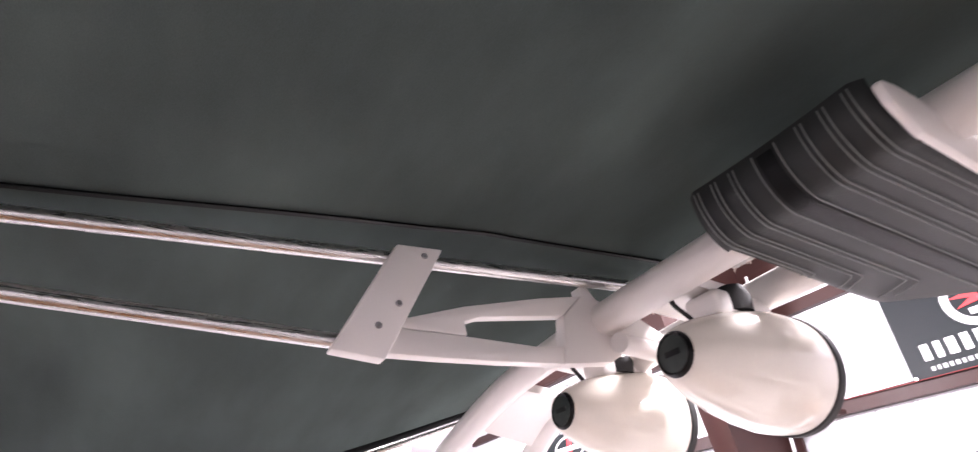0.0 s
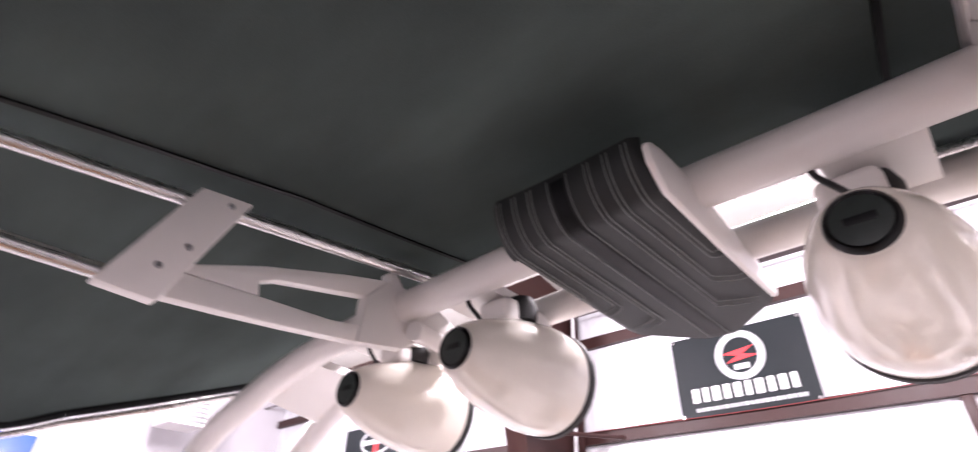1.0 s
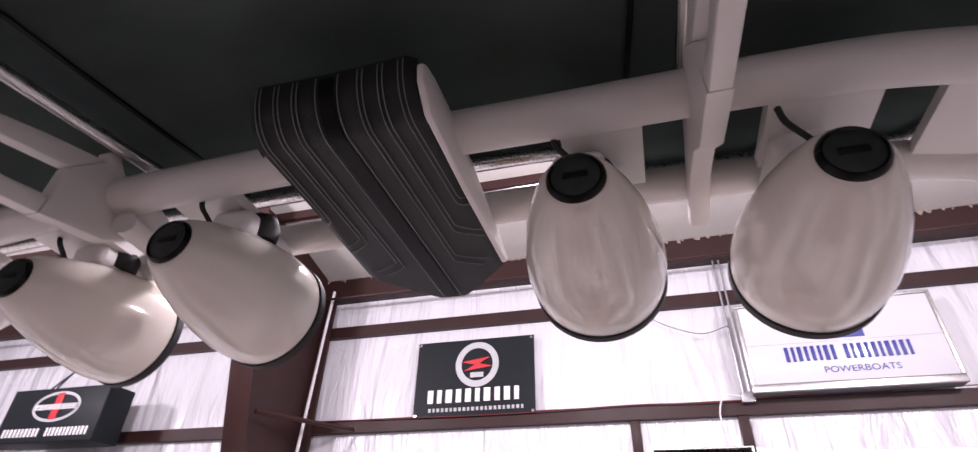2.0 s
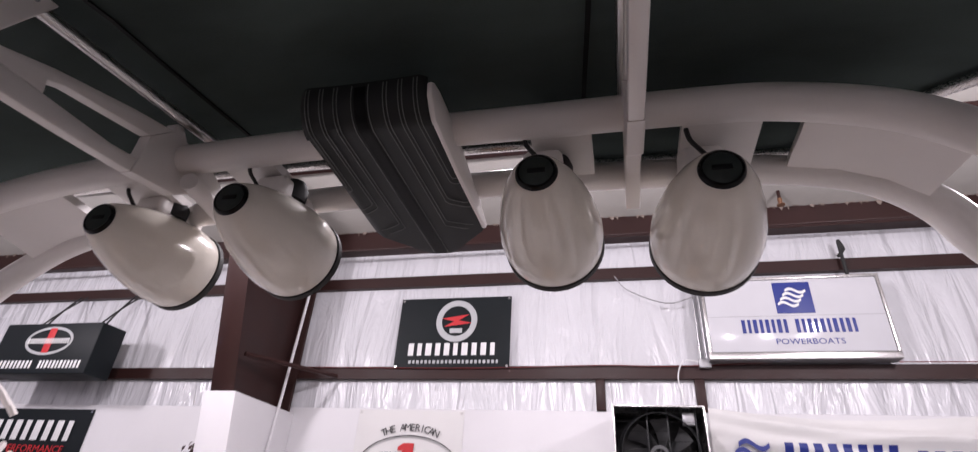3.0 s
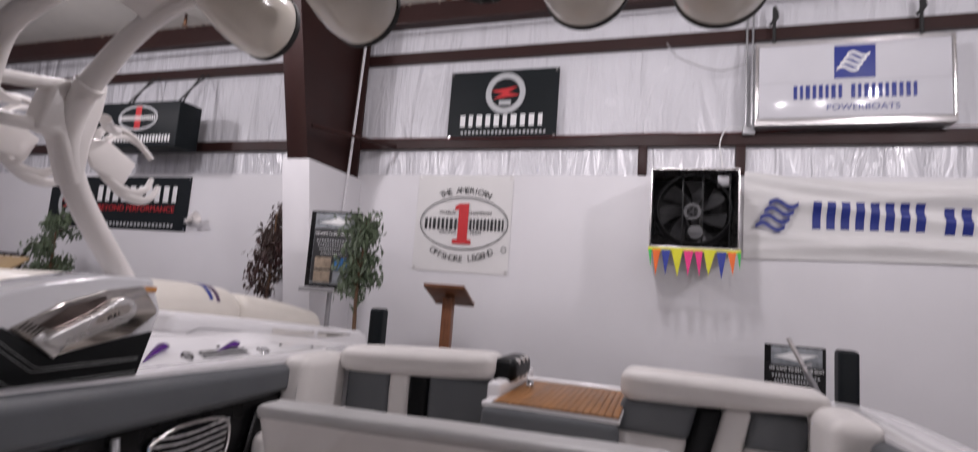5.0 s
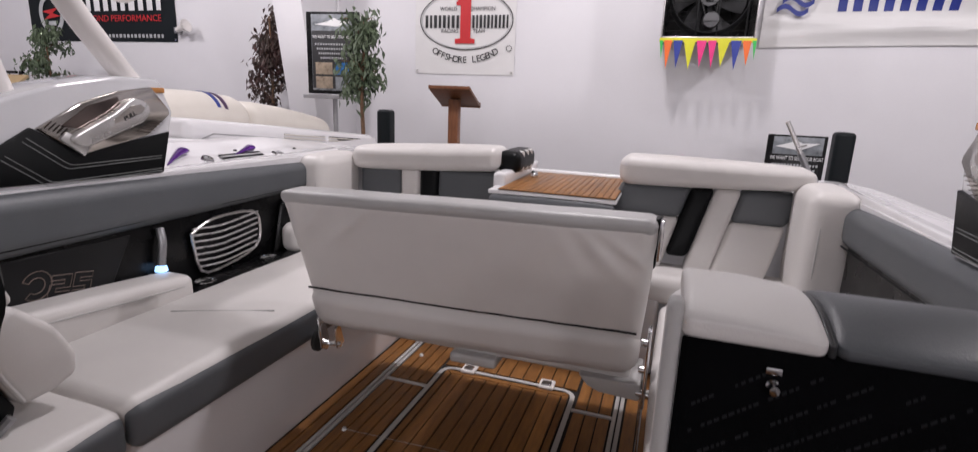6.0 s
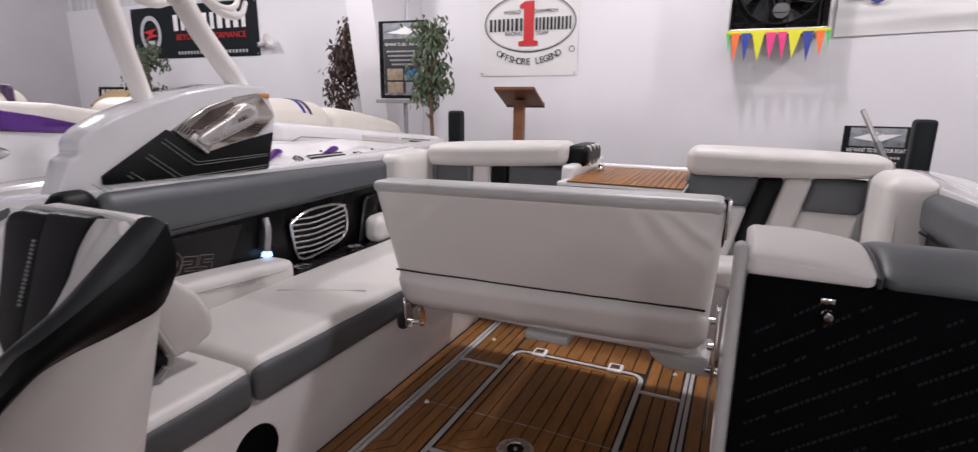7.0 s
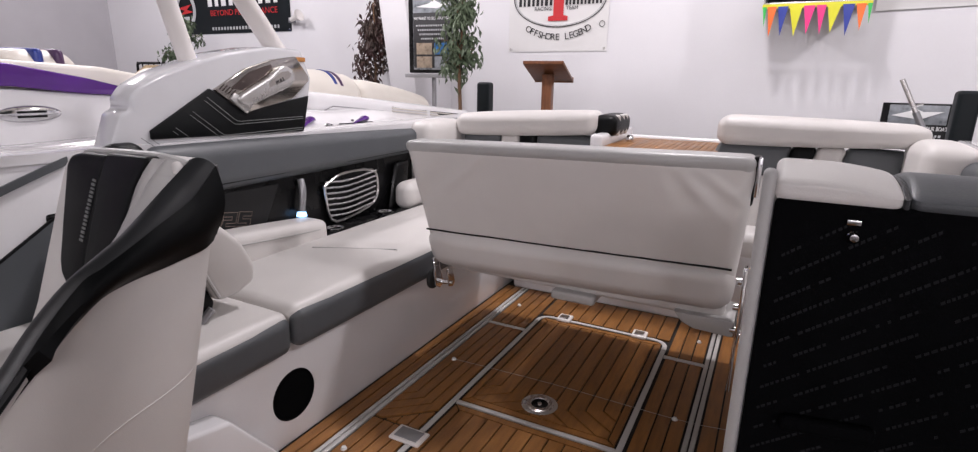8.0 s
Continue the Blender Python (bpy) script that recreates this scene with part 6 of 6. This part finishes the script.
def next_boat():
    n = thing("neighbour_boat", (-3.0, 2.5, GROUND_Z), "white sport boat with purple trim and cream sun pad", "boat")

    def dip(w):
        return Vector((w.x, w.y, w.z - 0.1 * (w.y - 3.15)))
    part("hull_side", sheet(lambda u, v: Vector((-1.80 + 0.25 * v - 0.35 * max(0, 0.5 - u) ** 2, -3 + 8.1 * u, 0.9 - 0.02 * u - 1.35 * v)), 20, 6, 0.03), GEL, n)
    part("deck_side", prism([(2.2, 0.72), (2.2, 1.06), (3.15, 0.985), (4.4, 0.868), (5.08, 0.795), (5.1, 0.6), (2.2, 0.6)], "x", -1.80, -2.2, 0.02, 3), GEL, n, "glossy white deck side")
    part("transom", rbox(-4.3, -1.82, 5.0, 5.12, -0.4, 0.75, 0.03, 2), GEL, n)
    part("side_deck", prism([(-3.0, 0.80), (-3.0, 1.40), (1.0, 1.285), (1.9, 1.235), (2.27, 1.17), (2.45, 1.08), (2.5, 0.80)], "x", -2.04, -3.9, 0.025, 3), CREAMV, n, "cream moulded side deck")
    part("side_face", prism([(-3.0, 0.80), (-3.0, 1.16), (1.5, 1.135), (2.1, 1.085), (2.5, 1.03), (2.55, 0.80)], "x", -2.0, -2.035, 0.01, 2), GEL, n)
    part("coaming", prism([(-3.0, 0.76), (-3.0, 0.93), (1.5, 0.905), (2.0, 0.92), (2.3, 0.89), (2.5, 0.76)], "x", -1.80, -1.998, 0.03, 4), GEL, n)
    part("purple_stripe", prism([(-3.0, 1.13), (-3.0, 1.36), (0.9, 1.305), (1.5, 1.24), (1.8, 1.182), (2.1, 1.105), (2.105, 1.092), (1.78, 1.11), (1.5, 1.145)], "x", -1.985, -2.06, 0.010, 3), PURPLE, n, "glossy purple tapered stripe")
    v = part("vent", lathe([(0.0, 0.022), (0.06, 0.018), (0.095, 0.008), (0.105, 0.0), (0.0, 0.0)], pose(-1.999, 1.555, 1.027, 0, 90) @ Matrix.Diagonal((0.36, 1.15, 1, 1)), 28), CHROME, n, "oval chrome vent")
    for z in (1.017, 1.037):
        part("vent_slot", rbox(-1.982, -1.976, 1.50, 1.61, z - 0.005, z + 0.005, 0.002, 1), PLASTIC, v)
    part("windscreen_base", prism([(0.4, 0.90), (1.36, 0.90), (1.2, 0.985), (0.4, 1.02)], "x", -1.84, -1.99, 0.01, 2), DARKPANEL, n, "dark smoked deck inset")
    part("sun_pad", rbox(-4.0, -2.27, 4.08, 5.18, 0.80, 1.235, 0.11, 5, 10, 0.02, lambda w: Vector((w.x, w.y, w.z - 0.16 * (w.y - 3.9) - 0.05 * (w.y - 4.6) ** 2))), CREAMV, n, "cream vinyl sun pad")
    hump = part("sun_pad_roll", rbox(-4.0, -2.25, 3.1, 4.12, 0.85, 1.25, 0.16, 6, 10, 0.02, lambda w: Vector((w.x, w.y, w.z - 0.10 * max(0, w.y - 3.7)))), CREAMV, n, "cream vinyl headrest roll")
    for y, mm in ((3.73, NAVY), (3.795, PLUM)):
        def band(u, v):
            if u < 0.25:
                x, z = -2.236, 0.95 + 0.56 * u
            elif u < 0.6:
                a = (u - 0.25) / 0.35 * math.pi / 2
                x, z = -2.236 - 0.17 * (1 - math.cos(a)), 1.09 + 0.175 * math.sin(a)
            else:
                x, z = -2.406 - 1.4 * (u - 0.6) / 0.4, 1.265
            yy = y + 0.032 * v
            return Vector((x, yy, z - 0.10 * max(0, yy - 3.7)))
        part("pad_stripe", sheet(band, 40, 1, 0.006), mm, hump)
    part("headrest", rbox(-3.4, -2.43, 1.66, 2.02, 1.1, 1.312, 0.10, 5, 8, 0.01), CREAMV, n, "cream striped headrest")
    for y, mm in ((1.80, NAVY), (1.893, PLUM)):
        part("head_stripe", rbox(-3.39, -2.422, y, y + 0.042, 1.1, 1.319, 0.10, 5, 3, 0.01), mm, n)
    # Whiter gelcoat than the cream pad, standing in for the cover's brightly lit top.
    eng = part("engine_cover", rbox(-2.75, -1.835, 3.06, 5.2, 0.96, 1.103, 0.05, 5, 10, 0.01, dip), GEL, n, "cream engine cover with louvres")
    part("cover_lip", rbox(-2.7, -1.815, 3.15, 5.22, 0.95, 0.985, 0.012, 2, 8, 0, dip), GEL, eng)
    part("cover_groove", tube([dip(Vector(q)) for q in ((-1.829, 3.16, 0.985), (-1.829, 3.24, 1.016), (-1.829, 3.30, 1.020), (-1.829, 3.80, 1.022))], 0.004, 6, 4), STEELGREY, eng)
    # Dark tube drawn as the shadow under the cover's overhang.
    part("cover_shade", tube([dip(Vector((-1.822, y, 0.948))) for y in (3.10, 3.6, 4.2, 5.1)], 0.005, 6, 2), STEELGREY, eng)
    for y in (3.9, 4.45):
        part("vent_gap", rbox(-1.838, -1.826, y, y + 0.5, 0.995, 1.062, 0.008, 2, 4, 0, dip), PLASTIC, eng)
        for k in range(3):
            part("louvre", rbox(-1.832, -1.818, y, y + 0.5, 1.0 + 0.022 * k, 1.009 + 0.022 * k, 0.003, 1, 4, 0, dip), CREAMV, eng)
    def band_deck(x, y, lift=0.0):
        """A sloping white side deck, falling towards the stern; built in the boat's own place."""
        z = 0.935 - 0.015 * y - 0.10 * max(0.0, y - 3.75) + (0.55 if x > -1.6 else 0.30) * (-1.6 - x)
        return Vector((x, y - 0.13, z + 0.03 + lift))

    def flank(u, v):
        y = 2.35 + 2.85 * u
        if v < 0.5:
            return band_deck(-1.83 + 0.36 * v * 2, y)
        q = band_deck(-1.47, y)
        k = v * 2 - 1
        return Vector((-1.47 + 0.02 * math.sin(3 * k) - 0.12 * k * k, q.y, q.z - 0.035 * min(1, k * 8) - 1.15 * k))
    part("side_flank", sheet(flank, 20, 24, 0.02), GEL, n, "glossy white side deck and flank")
    for (xa, ya), (xb, yb) in (((-1.549, 2.79), (-1.662, 3.00)), ((-1.577, 3.28), (-1.626, 3.475))):
        part("scoop", tube([band_deck(xa + (xb - xa) * q, ya + (yb - ya) * q, 0.004 + 0.012 * q) for q in (0, 0.3, 0.6, 0.85, 1.0)], 0.036, 14, 4, 0.55, lambda q: 0.12 + 0.95 * min(1.0, q * 1.15) * max(0.12, 1 - max(0.0, (q - 0.75) / 0.25) ** 2 * 0.8)), PURPLE, n, "purple scoop")
    for x, y in ((-1.565, 3.06), (-1.545, 3.635), (-1.53, 4.02)):
        cap = Matrix.Translation(band_deck(x, y)) @ Matrix.Rotation(radians(28.8), 4, "Y")
        c = part("deck_cap", lathe([(0.020, 0.004), (0.024, 0.010), (0.032, 0.010), (0.037, 0.0), (0.0, 0.0)], cap, 22), CHROME, n)
        part("cap_core", lathe([(0.0, 0.007), (0.018, 0.006), (0.020, 0.002), (0.0, 0.002)], cap, 16), STEELGREY, c)
    part("deck_vent", sheet(lambda u, v: band_deck(-1.585 + 0.05 * v, 3.15 + 0.35 * u, 0.002), 6, 2, 0.004), STEELGREY, n)
    for k in range(4):
        part("deck_line", tube([band_deck(-1.583 + 0.014 * k, 3.16, 0.006), band_deck(-1.583 + 0.014 * k, 3.49, 0.006)], 0.0035, 5, 1), GEL if k % 2 else PLASTIC, n)
    for x, y in ((-1.67, 3.03), (-1.626, 3.333), (-1.57, 3.602), (-1.60, 3.85), (-1.60, 4.2)):
        part("snap", lathe([(0.0, 0.010), (0.009, 0.008), (0.011, 0.0), (0.0, 0.0)], Matrix.Translation(band_deck(x, y)), 10), RUBBER, n)
    n.location += Vector((0, 0.13, -0.03))
    return n


next_boat()
hanging = thing("blue_banner", (-10.86, 2.0, 1.9), "large plain bright blue banner on the end wall", "banner")
part("cloth", rbox(-10.885, -10.865, 0.6, 3.05, 1.9, 3.45, 0.008, 1), mat("blue_cloth", (0.01, 0.07, 0.55), 0.4), hanging)
heater = thing("unit_heater", (-9.6, 4.6, 3.6), "white louvred unit heater hung from the roof", "heater")
part("case", rbox(-10.0, -9.3, 4.35, 4.95, 3.72, 4.25, 0.02, 2), POWDER, heater)
for k in range(6):
    part("louvre", rbox(-9.30, -9.27, 4.38, 4.92, 3.77 + 0.075 * k, 3.81 + 0.075 * k, 0.006, 1), STEELGREY, heater)
for yy in (4.45, 4.85):
    part("hanger", tube([(-9.65, yy, 4.24), (-9.65, yy, roof_z(yy) - 0.01)], 0.012, 6, 1), STEELGREY, heater)

# ---- teak floor pieces ----
floor_thing = thing("teak_floor", (0.27, 2.0, 0.0), "teak-look foam floor with black seams and pale borders", "boat floor")
LINE_H = 0.004


def strip(x0, x1, y0, y1, name="border_line", h=LINE_H, mm=None):
    part(name, rbox(x0, x1, y0, y1, -0.006, h, 0.0015, 1), mm or LINE, floor_thing)


HX0, HX1, HY0, HY1 = -0.037, 0.586, 2.014, 2.903
for x in (-0.265, 0.785):
    strip(x - 0.019, x - 0.003, 0.6, 3.2)
    strip(x + 0.003, x + 0.019, 0.6, 3.2)


def hatch_edge(u, v):
    """The pale border round the hatch: two sides and the rear end, with rounded corners."""
    r, yr = 0.055, HY1 - 0.010
    side, turn, end = yr - r - 0.6, r * math.pi / 2, HX1 - HX0 - 2 * r
    d = u * (2 * side + 2 * turn + end)
    if d < side:
        p, n = (HX0, 0.6 + d), (-1, 0)
    elif d < side + turn:
        a = (d - side) / r
        p, n = (HX0 + r - r * math.cos(a), yr - r + r * math.sin(a)), (-math.cos(a), math.sin(a))
    elif d < side + turn + end:
        p, n = (HX0 + r + d - side - turn, yr), (0, 1)
    elif d < side + 2 * turn + end:
        a = (d - side - turn - end) / r
        p, n = (HX1 - r + r * math.sin(a), yr - r + r * math.cos(a)), (math.sin(a), math.cos(a))
    else:
        p, n = (HX1, yr - r - (d - side - 2 * turn - end)), (1, 0)
    k = 0.010 * (2 * v - 1)
    return Vector((p[0] + n[0] * k, p[1] + n[1] * k, 0.0045 + 0.001 * math.sin(math.pi * v)))


part("border_line", sheet(hatch_edge, 220, 2, 0.004), LINE, floor_thing)
strip(HX0 + 0.011, HX1 - 0.011, HY0 - 0.009, HY0 + 0.009)
strip(-0.245, HX0 - 0.011, 2.69, 2.706)
strip(HX1 + 0.011, 0.765, 2.745, 2.761)


def clip_poly(poly, x0, x1, y0, y1):
    """The part of an outline that lies inside a rectangle."""
    for axis, limit, sign in ((0, x0, 1), (0, x1, -1), (1, y0, 1), (1, y1, -1)):
        out = []
        for i, p in enumerate(poly):
            q = poly[(i + 1) % len(poly)]
            a, b = sign * (p[axis] - limit), sign * (q[axis] - limit)
            if a >= 0:
                out.append(p)
            if a * b < 0:
                k = a / (a - b)
                out.append((p[0] + (q[0] - p[0]) * k, p[1] + (q[1] - p[1]) * k))
        poly = out
        if len(poly) < 3:
            return []
    return poly


def half_plane(poly, sign, t, xm, ym):
    """The part of an outline within one side of the wedge that opens forward from (xm, ym)."""
    out = []
    for i, p in enumerate(poly):
        q = poly[(i + 1) % len(poly)]
        a, b = (ym - p[1]) * t - sign * (p[0] - xm), (ym - q[1]) * t - sign * (q[0] - xm)
        if a >= 0:
            out.append(p)
        if a * b < 0:
            k = a / (a - b)
            out.append((p[0] + (q[0] - p[0]) * k, p[1] + (q[1] - p[1]) * k))
    return out


def plank(poly):
    area = sum(p[0] * q[1] - q[0] * p[1] for p, q in zip(poly, poly[1:] + poly[:1])) / 2 if len(poly) > 2 else 0
    if abs(area) > 2e-4:
        part("plank", prism(poly, "z", -0.006, 0.002), TEAK, floor_thing, flat=True)


def planks(x0, x1, y0, y1, n, gap=0.006):
    w = (x1 - x0) / n
    for k in range(n):
        a, b = x0 + k * w + gap / 2, x0 + (k + 1) * w - gap / 2
        plank([(a, y0 + 0.003), (b, y0 + 0.003), (b, y1 - 0.003), (a, y1 - 0.003)])


def bent_planks(x0, x1, y0, y1, n, xm, yb, turn, gap=0.006, hole=None):
    """Planks that run straight aft of yb and turn outwards from the middle xm forward of it."""
    w = (x1 - x0) / n
    for k in range(-2 * n, 3 * n):
        a, b = x0 + k * w + gap / 2, x0 + (k + 1) * w - gap / 2
        side = 1 if (a + b) / 2 > xm else -1
        s, c, h = math.sin(turn) * side, -math.cos(turn), math.tan(turn / 2)
        ya, yb2 = yb + abs(a - xm) * h, yb + abs(b - xm) * h
        far = 2.0
        t = math.tan(turn)
        if yb > y0:
            low = [(a, y0 - 1), (b, y0 - 1), (b, yb), (a, yb)]
            for sign in (1, -1):
                low = half_plane(low, sign, t, xm, yb - 0.006)
            plank(clip_poly(low, x0, x1, y0, y1))
        plank(clip_poly([(a, ya), (b, yb2), (b, y1 + 1), (a, y1 + 1)], x0, x1, y0, y1))
        plank(clip_poly([(a, ya - 0.0005), (a + s * far, ya + c * far), (b + s * far, yb2 + c * far), (b, yb2 - 0.0005)], x0, x1, y0, y1))


def framed(x0, x1, y0, y1, w=0.03, gap=0.005):
    """Four mitred border boards round a panel; gives the inner rectangle."""
    i0, i1, j0, j1 = x0 + w, x1 - w, y0 + w, y1 - w
    plank([(x0, y0), (x1, y0), (i1 - gap / 2, j0 - gap), (i0 + gap / 2, j0 - gap)])
    plank([(x0, y1), (i0, j1 + gap), (i1, j1 + gap), (x1, y1)])
    plank([(x0, y0 + gap), (i0 - gap, j0), (i0 - gap, j1), (x0, y1 - gap)])
    plank([(x1, y0 + gap), (x1, y1 - gap), (i1 + gap, j1), (i1 + gap, j0)])
    return i0, i1, j0, j1


planks(-0.38, -0.290, 0.6, 3.2, 2)
for a, b, n in ((-0.95, -0.40, 8), (-0.38, 0.92, 18), (0.94, 1.5, 8)):
    planks(a, b, -1.7, 0.59, n)
bent_planks(-0.240, HX0 - 0.020, 1.80, 2.682, 4, -0.05, 1.93, 0.85)
planks(-0.240, HX0 - 0.020, 0.6, 1.79, 4)
planks(-0.240, HX0 - 0.020, 2.714, 3.2, 4)
bent_planks(*framed(HX0 + 0.020, HX1 - 0.020, HY0 + 0.019, HY1 - 0.030), 9, 0.25, 2.10, 0.95)
bent_planks(*framed(HX0 + 0.020, HX1 - 0.020, 1.2, HY0 - 0.019), 9, 0.12, 1.62, 0.95)
planks(HX0 + 0.020, HX1 - 0.020, 0.6, 1.19, 10)
planks(HX0 - 0.01, HX1 + 0.01, HY1 + 0.012, 3.2, 10)
planks(HX1 + 0.020, 0.760, 0.6, 2.737, 3)
planks(HX1 + 0.020, 0.760, 2.769, 3.2, 3)
planks(0.810, 0.92, 0.6, 3.2, 2)
for x in (0.083, 0.458):
    hinge = part("hatch_hinge", rbox(x - 0.035, x + 0.035, HY1 - 0.04, HY1 + 0.035, 0.002, 0.018, 0.014, 4), POWDER, floor_thing, "white hatch hinge")
    part("hinge_leaf", rbox(x - 0.022, x + 0.022, HY1 - 0.028, HY1 + 0.012, 0.015, 0.024, 0.009, 3), CHROME, hinge)
latch = part("hatch_latch", rbox(-0.12, 0.0, 1.715, 1.792, -0.002, 0.010, 0.012, 3), POWDER, floor_thing, "pale flush hatch latch")
part("latch_paddle", rbox(-0.105, -0.015, 1.727, 1.78, 0.0095, 0.013, 0.010, 2), STEELGREY, latch)
part("drain_flange", lathe([(0.052, 0.0025), (0.053, 0.004), (0.066, 0.004), (0.068, 0.0025)], Matrix.Translation((0.256, 2.142, 0.0)), 36), SATIN, floor_thing, "satin metal drain flange")
d = part("drain_ring", lathe([(0.030, 0.004), (0.034, 0.009), (0.048, 0.010), (0.052, 0.003), (0.04, 0.0)], Matrix.Translation((0.256, 2.142, 0.0)), 36), ALU, floor_thing)
part("drain_cup", lathe([(0.032, 0.006), (0.026, 0.0035), (0.0, 0.004)], Matrix.Translation((0.256, 2.142, 0.0)), 24), PLASTIC, d)
part("drain_button", lathe([(0.0, 0.010), (0.008, 0.009), (0.010, 0.004), (0.0, 0.003)], Matrix.Translation((0.256, 2.142, 0.0)), 16), CHROME, d)
SNAPS = [(-0.193, 2.951), (-0.199, 2.279), (-0.21, 1.6), (0.719, 2.288), (0.719, 2.971)]
for x, y in SNAPS:
    part("floor_snap", lathe([(0.0, 0.010), (0.007, 0.009), (0.010, 0.003), (0.011, 0.001), (0.0, 0.001)], Matrix.Translation((x, y, 0.001)), 14), BANNERWHITE, floor_thing, "small white snap")
part("floor_line", tube([(-0.199, 2.281, 0.0035), (0.25, 2.297, 0.0035), (0.719, 2.29, 0.0035), (0.90, 2.312, 0.0035)], 0.0008, 6, 4), LINE, floor_thing, "thin pale line across the floor")
